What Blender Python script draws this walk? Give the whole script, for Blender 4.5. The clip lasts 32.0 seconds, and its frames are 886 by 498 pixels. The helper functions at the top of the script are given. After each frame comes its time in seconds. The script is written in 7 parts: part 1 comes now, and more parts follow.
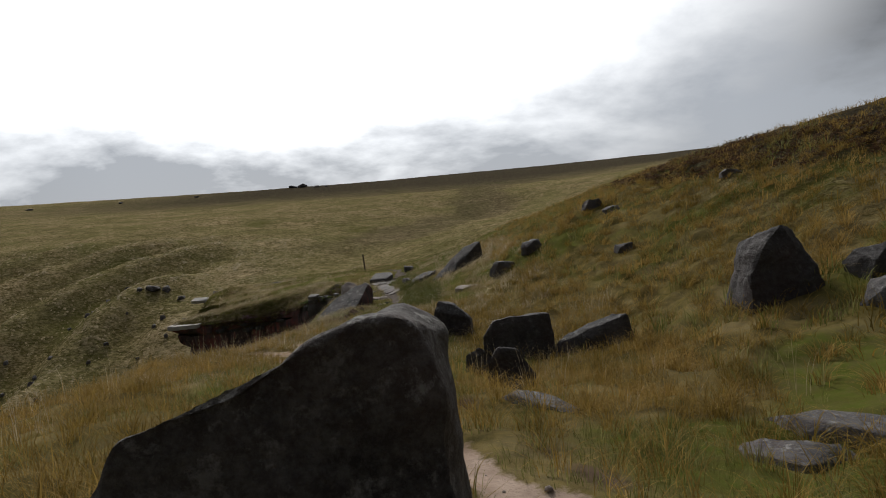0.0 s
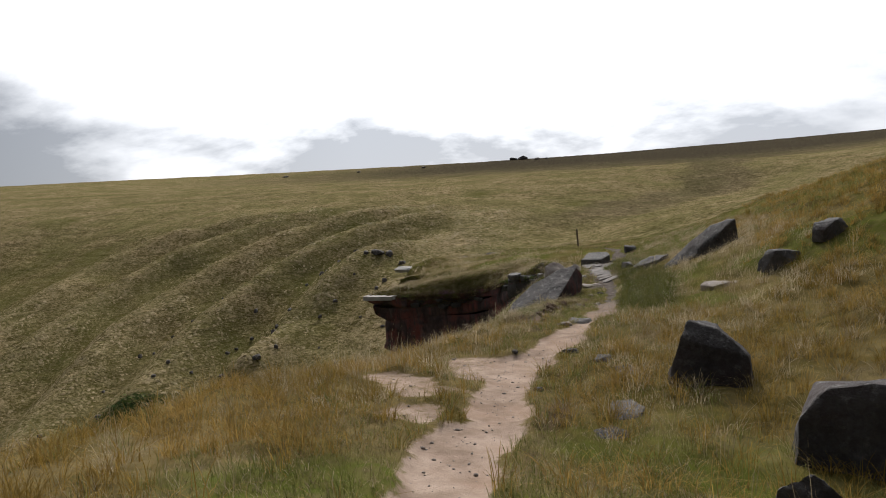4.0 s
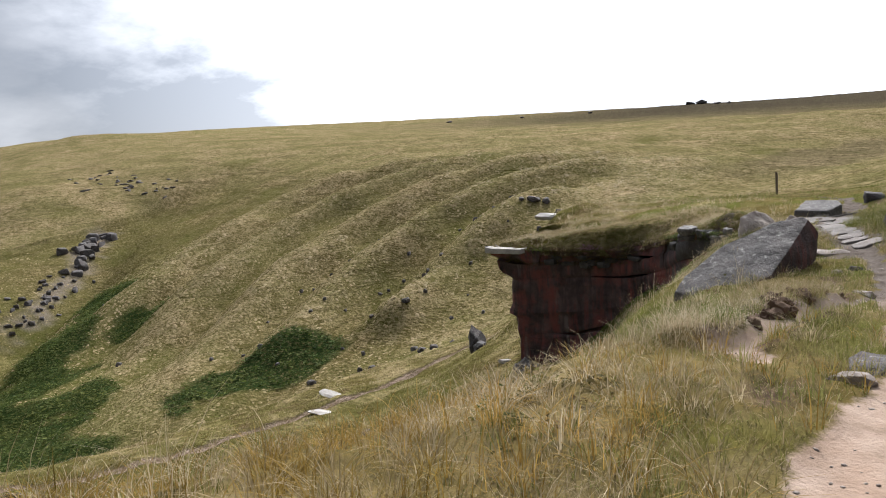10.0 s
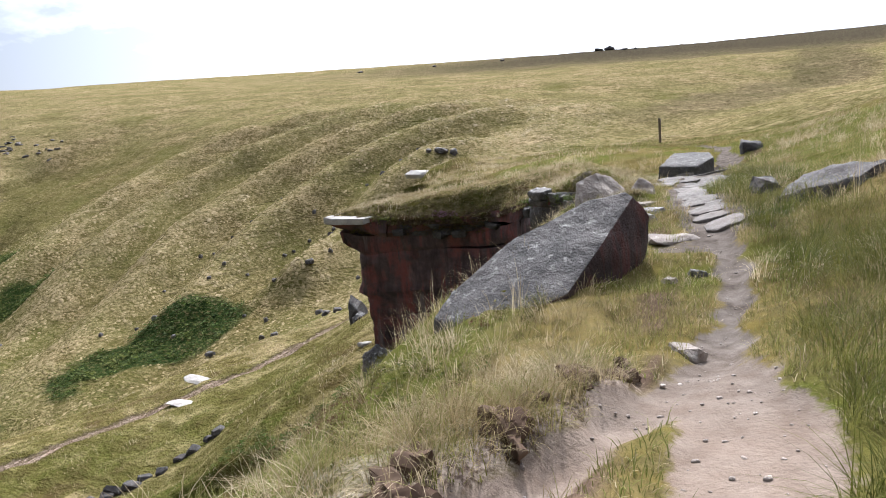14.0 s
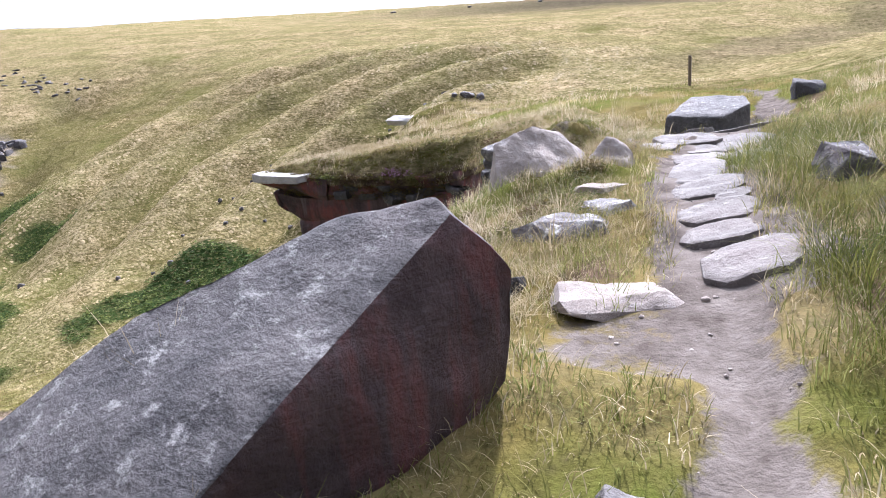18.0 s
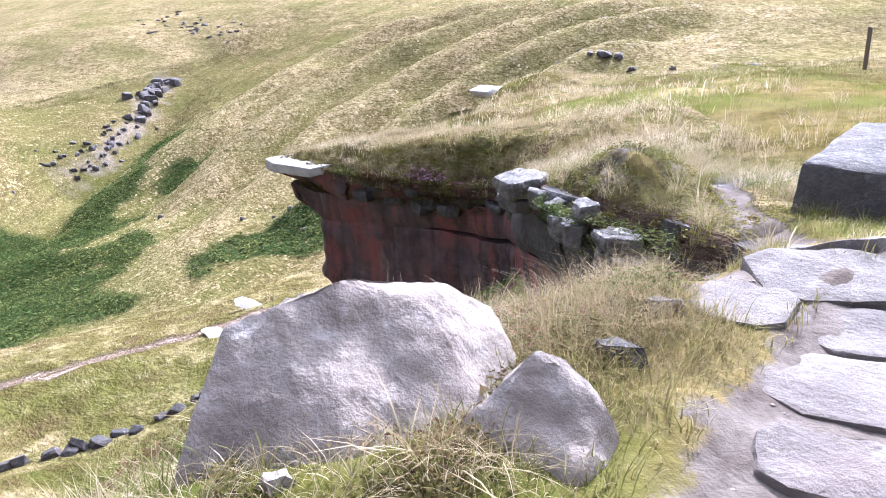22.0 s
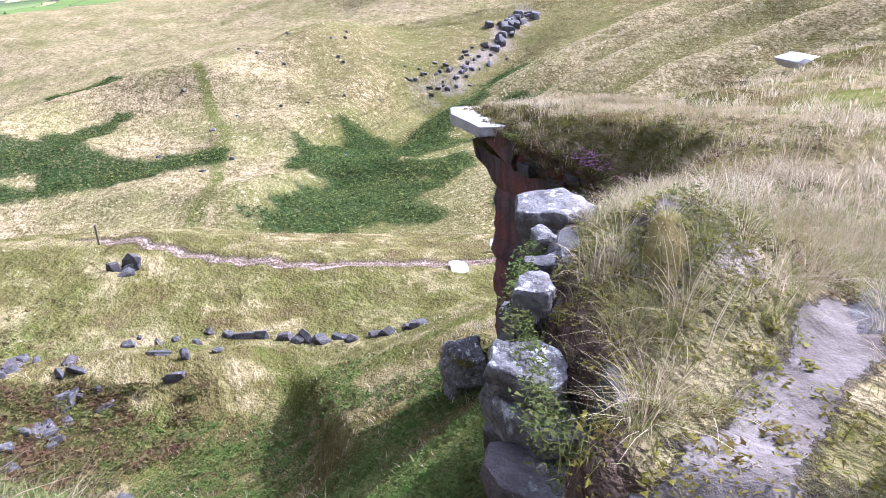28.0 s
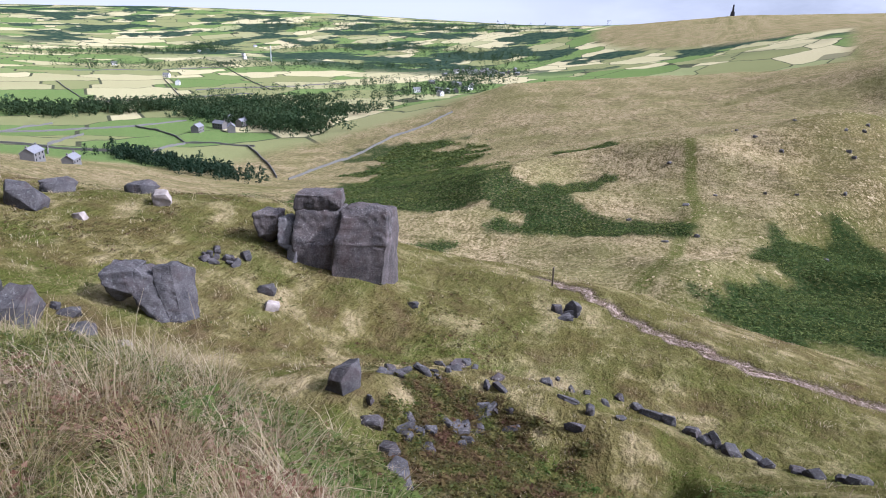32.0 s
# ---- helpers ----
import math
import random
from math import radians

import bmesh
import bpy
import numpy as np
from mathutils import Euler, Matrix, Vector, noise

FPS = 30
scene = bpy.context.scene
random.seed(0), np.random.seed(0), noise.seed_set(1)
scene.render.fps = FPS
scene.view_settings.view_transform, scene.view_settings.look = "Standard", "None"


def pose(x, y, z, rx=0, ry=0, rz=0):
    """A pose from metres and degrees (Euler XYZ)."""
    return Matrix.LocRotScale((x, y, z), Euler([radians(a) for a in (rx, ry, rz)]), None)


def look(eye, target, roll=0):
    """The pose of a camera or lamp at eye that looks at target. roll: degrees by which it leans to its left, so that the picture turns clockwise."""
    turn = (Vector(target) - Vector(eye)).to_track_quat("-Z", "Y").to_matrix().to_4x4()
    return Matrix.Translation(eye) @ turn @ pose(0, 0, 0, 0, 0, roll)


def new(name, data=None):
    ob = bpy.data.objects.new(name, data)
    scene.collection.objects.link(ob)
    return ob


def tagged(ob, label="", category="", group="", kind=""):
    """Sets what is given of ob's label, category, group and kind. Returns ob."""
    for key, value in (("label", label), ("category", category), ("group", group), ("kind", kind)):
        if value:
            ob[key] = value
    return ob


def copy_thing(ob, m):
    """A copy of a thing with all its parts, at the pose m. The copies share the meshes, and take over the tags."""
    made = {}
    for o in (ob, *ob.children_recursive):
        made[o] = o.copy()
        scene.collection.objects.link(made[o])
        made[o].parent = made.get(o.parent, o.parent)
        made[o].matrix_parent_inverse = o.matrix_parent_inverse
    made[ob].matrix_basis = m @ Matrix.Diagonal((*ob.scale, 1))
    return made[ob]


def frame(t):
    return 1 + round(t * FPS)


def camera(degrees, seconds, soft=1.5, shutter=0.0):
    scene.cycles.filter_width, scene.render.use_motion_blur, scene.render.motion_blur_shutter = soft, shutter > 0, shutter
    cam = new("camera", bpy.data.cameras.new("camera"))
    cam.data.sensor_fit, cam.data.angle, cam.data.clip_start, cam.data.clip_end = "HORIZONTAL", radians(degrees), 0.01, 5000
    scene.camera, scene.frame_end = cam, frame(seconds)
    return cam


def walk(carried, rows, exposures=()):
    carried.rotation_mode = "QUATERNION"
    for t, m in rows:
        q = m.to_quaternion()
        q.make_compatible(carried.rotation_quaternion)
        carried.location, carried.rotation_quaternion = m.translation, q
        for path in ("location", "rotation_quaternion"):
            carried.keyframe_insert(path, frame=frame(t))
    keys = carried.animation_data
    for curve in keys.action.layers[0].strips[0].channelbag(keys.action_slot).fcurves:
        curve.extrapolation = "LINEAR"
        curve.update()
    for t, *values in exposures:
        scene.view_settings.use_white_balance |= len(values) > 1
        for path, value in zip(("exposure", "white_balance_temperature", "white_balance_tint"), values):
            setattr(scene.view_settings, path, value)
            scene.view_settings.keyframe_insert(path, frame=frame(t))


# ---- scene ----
cam = camera(68.11, 32.0, soft=1.0)
PATH = [
    (0.0, pose(0.00, 0.00, 1.60, 86.36, 5.12, -0.82)),
    (0.5, pose(0.51, 0.67, 1.53, 85.96, 5.28, -1.15)),
    (1.0, pose(0.72, 1.40, 1.52, 85.63, 5.16, -0.24)),
    (1.5, pose(0.75, 2.14, 1.53, 85.44, 5.01, 1.48)),
    (2.0, pose(0.61, 2.92, 1.46, 85.64, 4.56, 7.05)),
    (2.5, pose(0.40, 3.75, 1.40, 85.47, 4.30, 9.99)),
    (3.0, pose(0.17, 4.56, 1.35, 85.62, 4.13, 12.95)),
    (3.5, pose(-0.11, 5.38, 1.29, 85.62, 3.90, 15.74)),
    (5.5, pose(-1.17, 8.51, 0.99, 84.77, 3.08, 25.38)),
    (6.0, pose(-1.44, 9.19, 0.87, 84.43, 2.83, 28.02)),
    (6.5, pose(-1.67, 9.85, 0.77, 84.00, 2.66, 29.72)),
    (7.0, pose(-1.86, 10.48, 0.63, 83.45, 2.54, 31.32)),
    (7.5, pose(-2.12, 11.13, 0.46, 82.98, 2.39, 31.87)),
    (8.0, pose(-2.27, 11.86, 0.36, 82.49, 2.52, 32.11)),
    (8.5, pose(-2.36, 12.61, 0.31, 82.31, 2.69, 32.20)),
    (9.0, pose(-2.42, 13.35, 0.23, 82.32, 2.66, 32.51)),
    (9.5, pose(-2.40, 14.10, 0.17, 82.08, 2.81, 32.40)),
    (10.0, pose(-2.42, 14.84, 0.11, 81.72, 2.90, 32.32)),
    (10.5, pose(-2.54, 15.64, 0.03, 81.18, 2.85, 32.33)),
    (11.0, pose(-2.54, 16.44, -0.00, 80.58, 3.07, 32.36)),
    (11.5, pose(-2.60, 17.16, -0.04, 80.04, 3.10, 31.75)),
    (12.0, pose(-2.56, 17.90, -0.07, 79.47, 3.23, 31.17)),
    (12.5, pose(-2.51, 18.72, -0.07, 78.99, 3.37, 30.63)),
    (13.0, pose(-2.34, 19.59, -0.12, 78.38, 3.66, 28.51)),
    (13.5, pose(-2.07, 20.39, -0.12, 77.74, 4.01, 26.18)),
    (14.0, pose(-1.86, 21.08, -0.16, 77.12, 4.08, 25.07)),
    (14.5, pose(-1.85, 21.74, -0.21, 76.60, 3.93, 25.64)),
    (16.5, pose(-1.98, 24.71, -0.39, 74.63, 3.67, 27.18)),
    (17.0, pose(-2.07, 25.50, -0.53, 73.96, 3.44, 27.68)),
    (17.5, pose(-2.05, 26.43, -0.81, 73.31, 3.42, 28.09)),
    (18.0, pose(-2.05, 27.42, -0.90, 72.66, 3.52, 28.11)),
    (18.5, pose(-2.11, 28.31, -0.87, 72.32, 3.42, 28.18)),
    (19.0, pose(-2.08, 29.21, -0.87, 71.91, 3.38, 28.47)),
    (19.5, pose(-2.03, 30.07, -0.84, 71.34, 3.38, 28.99)),
    (20.0, pose(-2.12, 30.91, -0.80, 70.68, 3.21, 29.54)),
    (20.5, pose(-2.30, 31.64, -0.77, 70.25, 3.05, 30.66)),
    (21.0, pose(-2.58, 32.27, -0.77, 69.85, 2.74, 32.94)),
    (21.5, pose(-2.75, 32.76, -0.76, 69.71, 2.43, 36.74)),
    (22.0, pose(-2.89, 33.20, -0.81, 69.43, 2.03, 40.00)),
    (22.5, pose(-3.03, 33.70, -0.79, 68.82, 1.73, 41.21)),
    (23.0, pose(-3.07, 34.16, -0.80, 68.28, 1.51, 42.74)),
    (23.5, pose(-3.22, 34.49, -0.79, 67.66, 1.05, 46.40)),
    (24.0, pose(-3.31, 34.79, -0.78, 67.04, 0.92, 49.00)),
    (24.5, pose(-3.30, 35.13, -0.79, 66.53, 0.82, 50.86)),
    (26.5, pose(-2.92, 36.65, -0.89, 64.30, 0.41, 57.87)),
    (27.0, pose(-3.01, 37.06, -0.94, 64.47, 0.23, 60.16)),
    (27.5, pose(-2.94, 37.51, -0.97, 64.96, -0.08, 65.45)),
    (28.0, pose(-2.99, 37.96, -1.03, 65.23, -0.18, 70.05)),
    (28.5, pose(-3.11, 38.27, -0.99, 65.52, -0.49, 76.72)),
    (29.0, pose(-3.12, 38.40, -0.96, 66.70, -1.01, 86.89)),
    (29.5, pose(-3.13, 38.40, -0.95, 68.17, -1.51, 95.90)),
    (30.0, pose(-3.18, 38.35, -0.97, 69.23, -1.70, 101.16)),
    (30.5, pose(-3.20, 38.30, -0.97, 69.73, -1.59, 104.46)),
    (31.0, pose(-3.18, 38.31, -0.97, 70.17, -1.43, 107.00)),
    (31.5, pose(-3.17, 38.31, -0.97, 70.64, -1.25, 109.28)),
    (32.0, pose(-3.17, 38.31, -0.96, 71.05, -1.04, 110.97)),
]
# seconds, stops, kelvin, tint: the camera brightens its picture and cools it as it turns from the sky
EXPOSURES = [(0.0, -1.05, 6400, 10), (2.0, -0.75, 6400, 10), (3.5, -0.6, 6400, 11), (6.0, -0.2, 6300, 12), (9.0, 0.2, 6200, 12), (13.0, 0.6, 6000, 12), (16.5, 1.2, 5700, 18), (19.0, 1.45, 5480, 21),
             (22.0, 1.75, 5350, 23), (24.0, 1.9, 5250, 25), (26.5, 1.88, 5150, 26), (28.0, 1.6, 5100, 27), (30.0, 0.9, 5150, 24), (32.0, 0.55, 5300, 22)]
walk(cam, PATH, EXPOSURES)

# ---- sky and sun ----
SUN_EL, SUN_AZ = radians(38), radians(-16)      # azimuth from +y towards +x
SUN_DIR = Vector((math.sin(SUN_AZ) * math.cos(SUN_EL), math.cos(SUN_AZ) * math.cos(SUN_EL), math.sin(SUN_EL)))


class Nodes:
    """Short hand for building node trees."""

    def __init__(self, tree):
        self.tree = tree

    def add(self, kind, **inputs):
        n = self.tree.nodes.new(kind)
        for key, value in inputs.items():
            if key in n.inputs.keys():
                self.plug(n.inputs[key], value)
        return n

    def plug(self, socket, value):
        if isinstance(value, bpy.types.NodeSocket):
            self.tree.links.new(value, socket)
        elif isinstance(value, tuple) and len(value) == 3 and socket.type == "RGBA":
            socket.default_value = (*value, 1)
        else:
            socket.default_value = value

    def noise(self, vec, scale, detail=5.0, rough=0.6, dist=0.0):
        n = self.add("ShaderNodeTexNoise", Vector=vec, Scale=scale, Detail=detail, Roughness=rough, Distortion=dist)
        return n.outputs[0]

    def ramp(self, fac, lo, hi):
        n = self.add("ShaderNodeMapRange", Value=fac)
        n.inputs[1].default_value, n.inputs[2].default_value = lo, hi
        return n.outputs[0]

    def math(self, op, a, b=0.0):
        n = self.tree.nodes.new("ShaderNodeMath")
        n.operation, n.use_clamp = op, False
        self.plug(n.inputs[0], a), self.plug(n.inputs[1], b)
        return n.outputs[0]

    def mix(self, fac, a, b):
        n = self.tree.nodes.new("ShaderNodeMix")
        n.data_type = "RGBA"
        self.plug(n.inputs[0], fac), self.plug(n.inputs[6], a), self.plug(n.inputs[7], b)
        return n.outputs[2]

    def attr(self, name):
        n = self.tree.nodes.new("ShaderNodeAttribute")
        n.attribute_name = name
        return n.outputs["Fac"]

    def bump(self, height, strength=0.5, distance=0.05):
        return self.add("ShaderNodeBump", Height=height, Strength=strength, Distance=distance).outputs[0]


world = bpy.data.worlds.new("overcast_sky")
scene.world = world
world.use_nodes = True
world.node_tree.nodes.clear()
W = Nodes(world.node_tree)
sky = W.add("ShaderNodeTexSky")
sky.sky_type, sky.sun_disc, sky.sun_elevation, sky.sun_rotation = "NISHITA", False, SUN_EL, SUN_AZ
ray_dir = W.add("ShaderNodeTexCoord").outputs["Generated"]
sep = W.add("ShaderNodeSeparateXYZ", Vector=ray_dir)
# clouds lie on a flat layer: directions are spread out by their height
lift = W.math("ADD", W.math("MAXIMUM", sep.outputs[2], 0.0), 0.34)
flat = W.add("ShaderNodeCombineXYZ", X=W.math("DIVIDE", sep.outputs[0], lift), Y=W.math("DIVIDE", sep.outputs[1], lift), Z=0.0).outputs[0]
cover = W.noise(flat, 1.1, 10.0, 0.57, 0.1)
# the veiled sun whitens the sky round it; away from it and low down the clouds close up
glare_dot = W.add("ShaderNodeVectorMath")
glare_dot.operation = "DOT_PRODUCT"
W.plug(glare_dot.inputs[0], ray_dir)
glare_dot.inputs[1].default_value = SUN_DIR
glare = W.ramp(glare_dot.outputs["Value"], 0.6, 0.86)
low_band = W.math("MULTIPLY", W.ramp(sep.outputs[2], 0.24, 0.06), 0.06)
cover = W.math("ADD", W.math("SUBTRACT", cover, W.math("MULTIPLY", W.math("MULTIPLY", W.ramp(glare_dot.outputs["Value"], 0.7, 0.9), W.ramp(sep.outputs[2], 0.06, 0.26)), 0.24)), W.math("ADD", low_band, 0.05))
thick = W.math("MULTIPLY", W.ramp(cover, 0.42, 0.64), W.ramp(sep.outputs[1], -0.35, 0.25))
clear = W.add("ShaderNodeVectorMath")
clear.operation = "SCALE"
W.plug(clear.inputs[0], sky.outputs[0])
clear.inputs["Scale"].default_value = 0.06
hazy = W.mix(W.ramp(sep.outputs[2], 0.3, 0.02), (0.27, 0.275, 0.29), (0.66, 0.675, 0.7))
bright = W.mix(glare, hazy, (3.7, 3.75, 3.8))
heavy = W.mix(W.ramp(sep.outputs[1], 0.45, 0.9), (0.33, 0.355, 0.395), (0.95, 1.0, 1.08))
cloud = W.mix(thick, bright, heavy)
both = W.mix(0.88, clear.outputs[0], cloud)
back = W.add("ShaderNodeBackground", Color=both, Strength=1.0)
W.tree.links.new(back.outputs[0], W.add("ShaderNodeOutputWorld").inputs[0])

sun_data = bpy.data.lights.new("sun", "SUN")
sun_data.energy, sun_data.angle, sun_data.color = 5.0, radians(2), (1.0, 0.94, 0.85)
sun = new("sun", sun_data)
sun.matrix_world = look(SUN_DIR * 50, (0, 0, 0))


# ---- materials ----
def material(name, rough=0.9):
    m = bpy.data.materials.new(name)
    m.use_nodes = True
    n = Nodes(m.node_tree)
    b = m.node_tree.nodes["Principled BSDF"]
    b.inputs["Roughness"].default_value = rough
    b.inputs["Specular IOR Level"].default_value = 0.25
    geo = n.add("ShaderNodeNewGeometry")
    return m, n, b, geo.outputs["Position"], geo


def rock_material(name, dark, light, stain, lichen, rough=0.85, bed=9.0, cap=0.5, streaks=0.0, relief_by=0.9):
    """Gritstone: mottled, bedded, with lichen on upward faces."""
    m, n, b, pos, geo = material(name, rough)
    big, fine = n.noise(pos, 1.3, 6, 0.6), n.noise(pos, 26, 6, 0.7)
    col = n.mix(n.ramp(big, 0.35, 0.65), dark, light)
    col = n.mix(n.ramp(n.noise(pos, 0.7, 4), 0.52, 0.68), col, stain)
    if streaks:
        fall = n.add("ShaderNodeMapping", Vector=pos)
        fall.inputs["Scale"].default_value = (1, 1, 0.1)
        run = n.noise(fall.outputs[0], 2.4, 5, 0.65)
        col = n.mix(n.math("MULTIPLY", n.ramp(run, 0.5, 0.66), streaks), col, stain)
        col = n.mix(n.math("MULTIPLY", n.ramp(run, 0.48, 0.34), streaks * 0.8), col, dark)
        col = n.mix(n.math("MULTIPLY", n.ramp(n.noise(fall.outputs[0], 1.7, 4, 0.6), 0.6, 0.7), streaks * 0.5), col, lichen)
    spots = n.ramp(n.noise(pos, 7, 5, 0.75), 0.55, 0.66)
    up = n.ramp(n.add("ShaderNodeSeparateXYZ", Vector=geo.outputs["Normal"]).outputs[2], 0.1, 0.9)
    col = n.mix(n.math("MULTIPLY", n.math("MULTIPLY", spots, n.math("ADD", up, 0.35)), cap), col, lichen)
    mottle = n.ramp(n.noise(pos, 11, 6, 0.8), 0.42, 0.62)
    col = n.mix(n.math("MULTIPLY", mottle, 0.2 * (cap + 0.2)), col, lichen)
    pits = n.ramp(n.noise(pos, 55, 3, 0.7), 0.62, 0.7)
    col = n.mix(n.math("MULTIPLY", pits, 0.5), col, dark)
    speck = n.ramp(fine, 0.3, 0.7)
    col = n.mix(n.math("MULTIPLY", speck, 0.35), col, n.mix(0.5, col, (0.02, 0.02, 0.02)))
    n.plug(b.inputs["Base Color"], col)
    stretch = n.add("ShaderNodeMapping", Vector=pos)
    stretch.inputs["Scale"].default_value = (1, 1, bed)
    h = n.math("ADD", n.math("MULTIPLY", n.noise(stretch.outputs[0], 1.2, 5), 0.3), n.math("ADD", n.math("MULTIPLY", fine, 0.3), n.math("MULTIPLY", n.noise(pos, 5, 5, 0.65), 0.6)))
    n.plug(b.inputs["Normal"], n.bump(h, relief_by, 0.09))
    return m


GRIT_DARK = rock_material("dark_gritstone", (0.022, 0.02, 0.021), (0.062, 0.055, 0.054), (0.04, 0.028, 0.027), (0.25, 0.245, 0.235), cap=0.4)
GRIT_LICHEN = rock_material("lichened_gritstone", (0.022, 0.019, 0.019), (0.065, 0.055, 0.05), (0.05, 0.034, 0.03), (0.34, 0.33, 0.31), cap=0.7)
GRIT_GREY = rock_material("grey_gritstone", (0.042, 0.039, 0.041), (0.105, 0.095, 0.093), (0.065, 0.047, 0.047), (0.33, 0.32, 0.305), cap=0.5)
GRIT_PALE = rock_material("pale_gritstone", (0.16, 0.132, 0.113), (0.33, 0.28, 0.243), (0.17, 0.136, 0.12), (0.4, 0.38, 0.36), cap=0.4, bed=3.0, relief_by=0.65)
GRIT_FLAG = rock_material("worn_flag", (0.08, 0.069, 0.062), (0.15, 0.131, 0.12), (0.13, 0.105, 0.095), (0.28, 0.26, 0.24), cap=0.3, bed=2.0, relief_by=0.75)
GRIT_RED = rock_material("red_brown_gritstone", (0.03, 0.019, 0.02), (0.105, 0.068, 0.069), (0.17, 0.048, 0.042), (0.22, 0.185, 0.18), cap=0.2, streaks=0.9)
GRIT_CRUST = rock_material("crusted_gritstone", (0.04, 0.036, 0.037), (0.13, 0.118, 0.112), (0.08, 0.062, 0.06), (0.5, 0.485, 0.46), cap=1.0, bed=14.0)
GRIT_TOWER = rock_material("tower_gritstone", (0.02, 0.017, 0.017), (0.075, 0.06, 0.056), (0.055, 0.036, 0.032), (0.3, 0.28, 0.26), cap=0.5, streaks=0.4)
GRIT_WHITE = rock_material("bleached_gritstone", (0.3, 0.28, 0.265), (0.46, 0.44, 0.41), (0.25, 0.23, 0.21), (0.56, 0.54, 0.51))


def ground_material():
    m, n, b, pos, geo = material("moor_ground", 1.0)
    b.inputs["Specular IOR Level"].default_value = 0.0
    straw, olive, green = (0.43, 0.335, 0.2), (0.1, 0.08, 0.03), (0.068, 0.08, 0.016)
    broad, mid, fine = n.noise(pos, 0.035, 5, 0.6), n.noise(pos, 0.35, 6, 0.65), n.noise(pos, 5.5, 6, 0.7)
    # between the ribs: greener grass, and the ribs' shade darkened into the colour
    hollow_shade = n.attr("hollow_shade")
    # tussocks about a metre across, drawn out along the contours
    rows = n.add("ShaderNodeMapping", Vector=pos)
    rows.inputs["Rotation"].default_value = (0, 0, 0.35)
    rows.inputs["Scale"].default_value = (0.7, 1.0, 1.9)
    tuft = n.noise(rows.outputs[0], 1.25, 5, 0.68)
    blend = n.math("ADD", n.math("MULTIPLY", mid, 0.4), n.math("MULTIPLY", tuft, 0.6))
    col = n.mix(n.ramp(n.math("SUBTRACT", blend, n.math("MULTIPLY", hollow_shade, 0.05)), 0.42, 0.62), olive, straw)
    col = n.mix(n.ramp(broad, 0.38, 0.6), col, n.mix(0.5, col, n.mix(tuft, (0.06, 0.07, 0.018), (0.16, 0.15, 0.05))))
    col = n.mix(n.math("MULTIPLY", n.math("MULTIPLY", hollow_shade, 0.55), n.ramp(n.noise(pos, 0.12, 5, 0.6), 0.35, 0.6)), col, n.mix(n.ramp(tuft, 0.35, 0.65), (0.06, 0.06, 0.02), (0.17, 0.14, 0.055)))
    col = n.mix(n.math("MULTIPLY", n.ramp(fine, 0.5, 0.72), 0.5), col, (0.05, 0.048, 0.018))
    # dead thatch, with the shade under the grass blades darkened into its colour
    col = n.mix(n.math("MULTIPLY", n.attr("thatch_shade"), 0.72), col, n.mix(n.ramp(fine, 0.35, 0.65), (0.035, 0.03, 0.009), (0.135, 0.1, 0.032)))
    # heathy, uneven ground of the old quarry
    patch = n.noise(pos, 0.32, 6, 0.66)
    heath = n.mix(n.ramp(patch, 0.36, 0.5), (0.075, 0.05, 0.022), n.mix(n.ramp(patch, 0.5, 0.64), (0.115, 0.1, 0.032), (0.33, 0.26, 0.14)))
    heath = n.mix(n.math("MULTIPLY", n.ramp(n.noise(pos, 2.6, 5, 0.7), 0.5, 0.62), 0.4), heath, (0.05, 0.05, 0.016))
    col = n.mix(n.math("MULTIPLY", n.attr("quarry"), 0.8), col, heath)
    # sheep terraces along the slopes
    level = n.add("ShaderNodeMapping", Vector=pos)
    level.inputs["Scale"].default_value = (0.05, 0.05, 0.95)
    step = n.math("MULTIPLY", n.ramp(n.noise(level.outputs[0], 1.0, 5, 0.7, 0.6), 0.52, 0.62), n.attr("terrace"))
    col = n.mix(n.math("MULTIPLY", step, 0.35), col, (0.05, 0.045, 0.018))
    col = n.mix(n.math("MULTIPLY", n.attr("lush"), n.ramp(fine, 0.25, 0.6)), col, green)
    col = n.mix(n.math("MULTIPLY", n.attr("bracken"), n.ramp(n.noise(pos, 1.1, 6, 0.7), 0.3, 0.5)), col, (0.026, 0.042, 0.013))
    soil = n.mix(n.ramp(fine, 0.3, 0.7), (0.035, 0.024, 0.018), (0.13, 0.09, 0.065))
    col = n.mix(n.attr("peat"), col, soil)
    plots = n.add("ShaderNodeMapping", Vector=pos)
    plots.inputs["Rotation"].default_value = (0, 0, 0.5)
    plots.inputs["Scale"].default_value = (1, 1.6, 0)
    field = n.add("ShaderNodeTexVoronoi", Vector=plots.outputs[0], Scale=0.0062)
    field.distance = "MANHATTAN"
    field.inputs["Randomness"].default_value = 0.5
    hue = n.add("ShaderNodeSeparateColor", Color=field.outputs["Color"])
    pasture = n.mix(n.ramp(hue.outputs[0], 0.3, 0.75), (0.17, 0.175, 0.075), (0.4, 0.35, 0.2))
    pasture = n.mix(n.ramp(hue.outputs[1], 0.6, 0.7), pasture, (0.1, 0.15, 0.045))
    hedge = n.add("ShaderNodeTexVoronoi", Vector=plots.outputs[0], Scale=0.0062)
    hedge.feature, hedge.distance = "F2", "MANHATTAN"
    hedge.inputs["Randomness"].default_value = 0.5
    gap = n.math("SUBTRACT", hedge.outputs["Distance"], field.outputs["Distance"])
    pasture = n.mix(n.ramp(gap, 0.035, 0.022), pasture, (0.04, 0.045, 0.03))
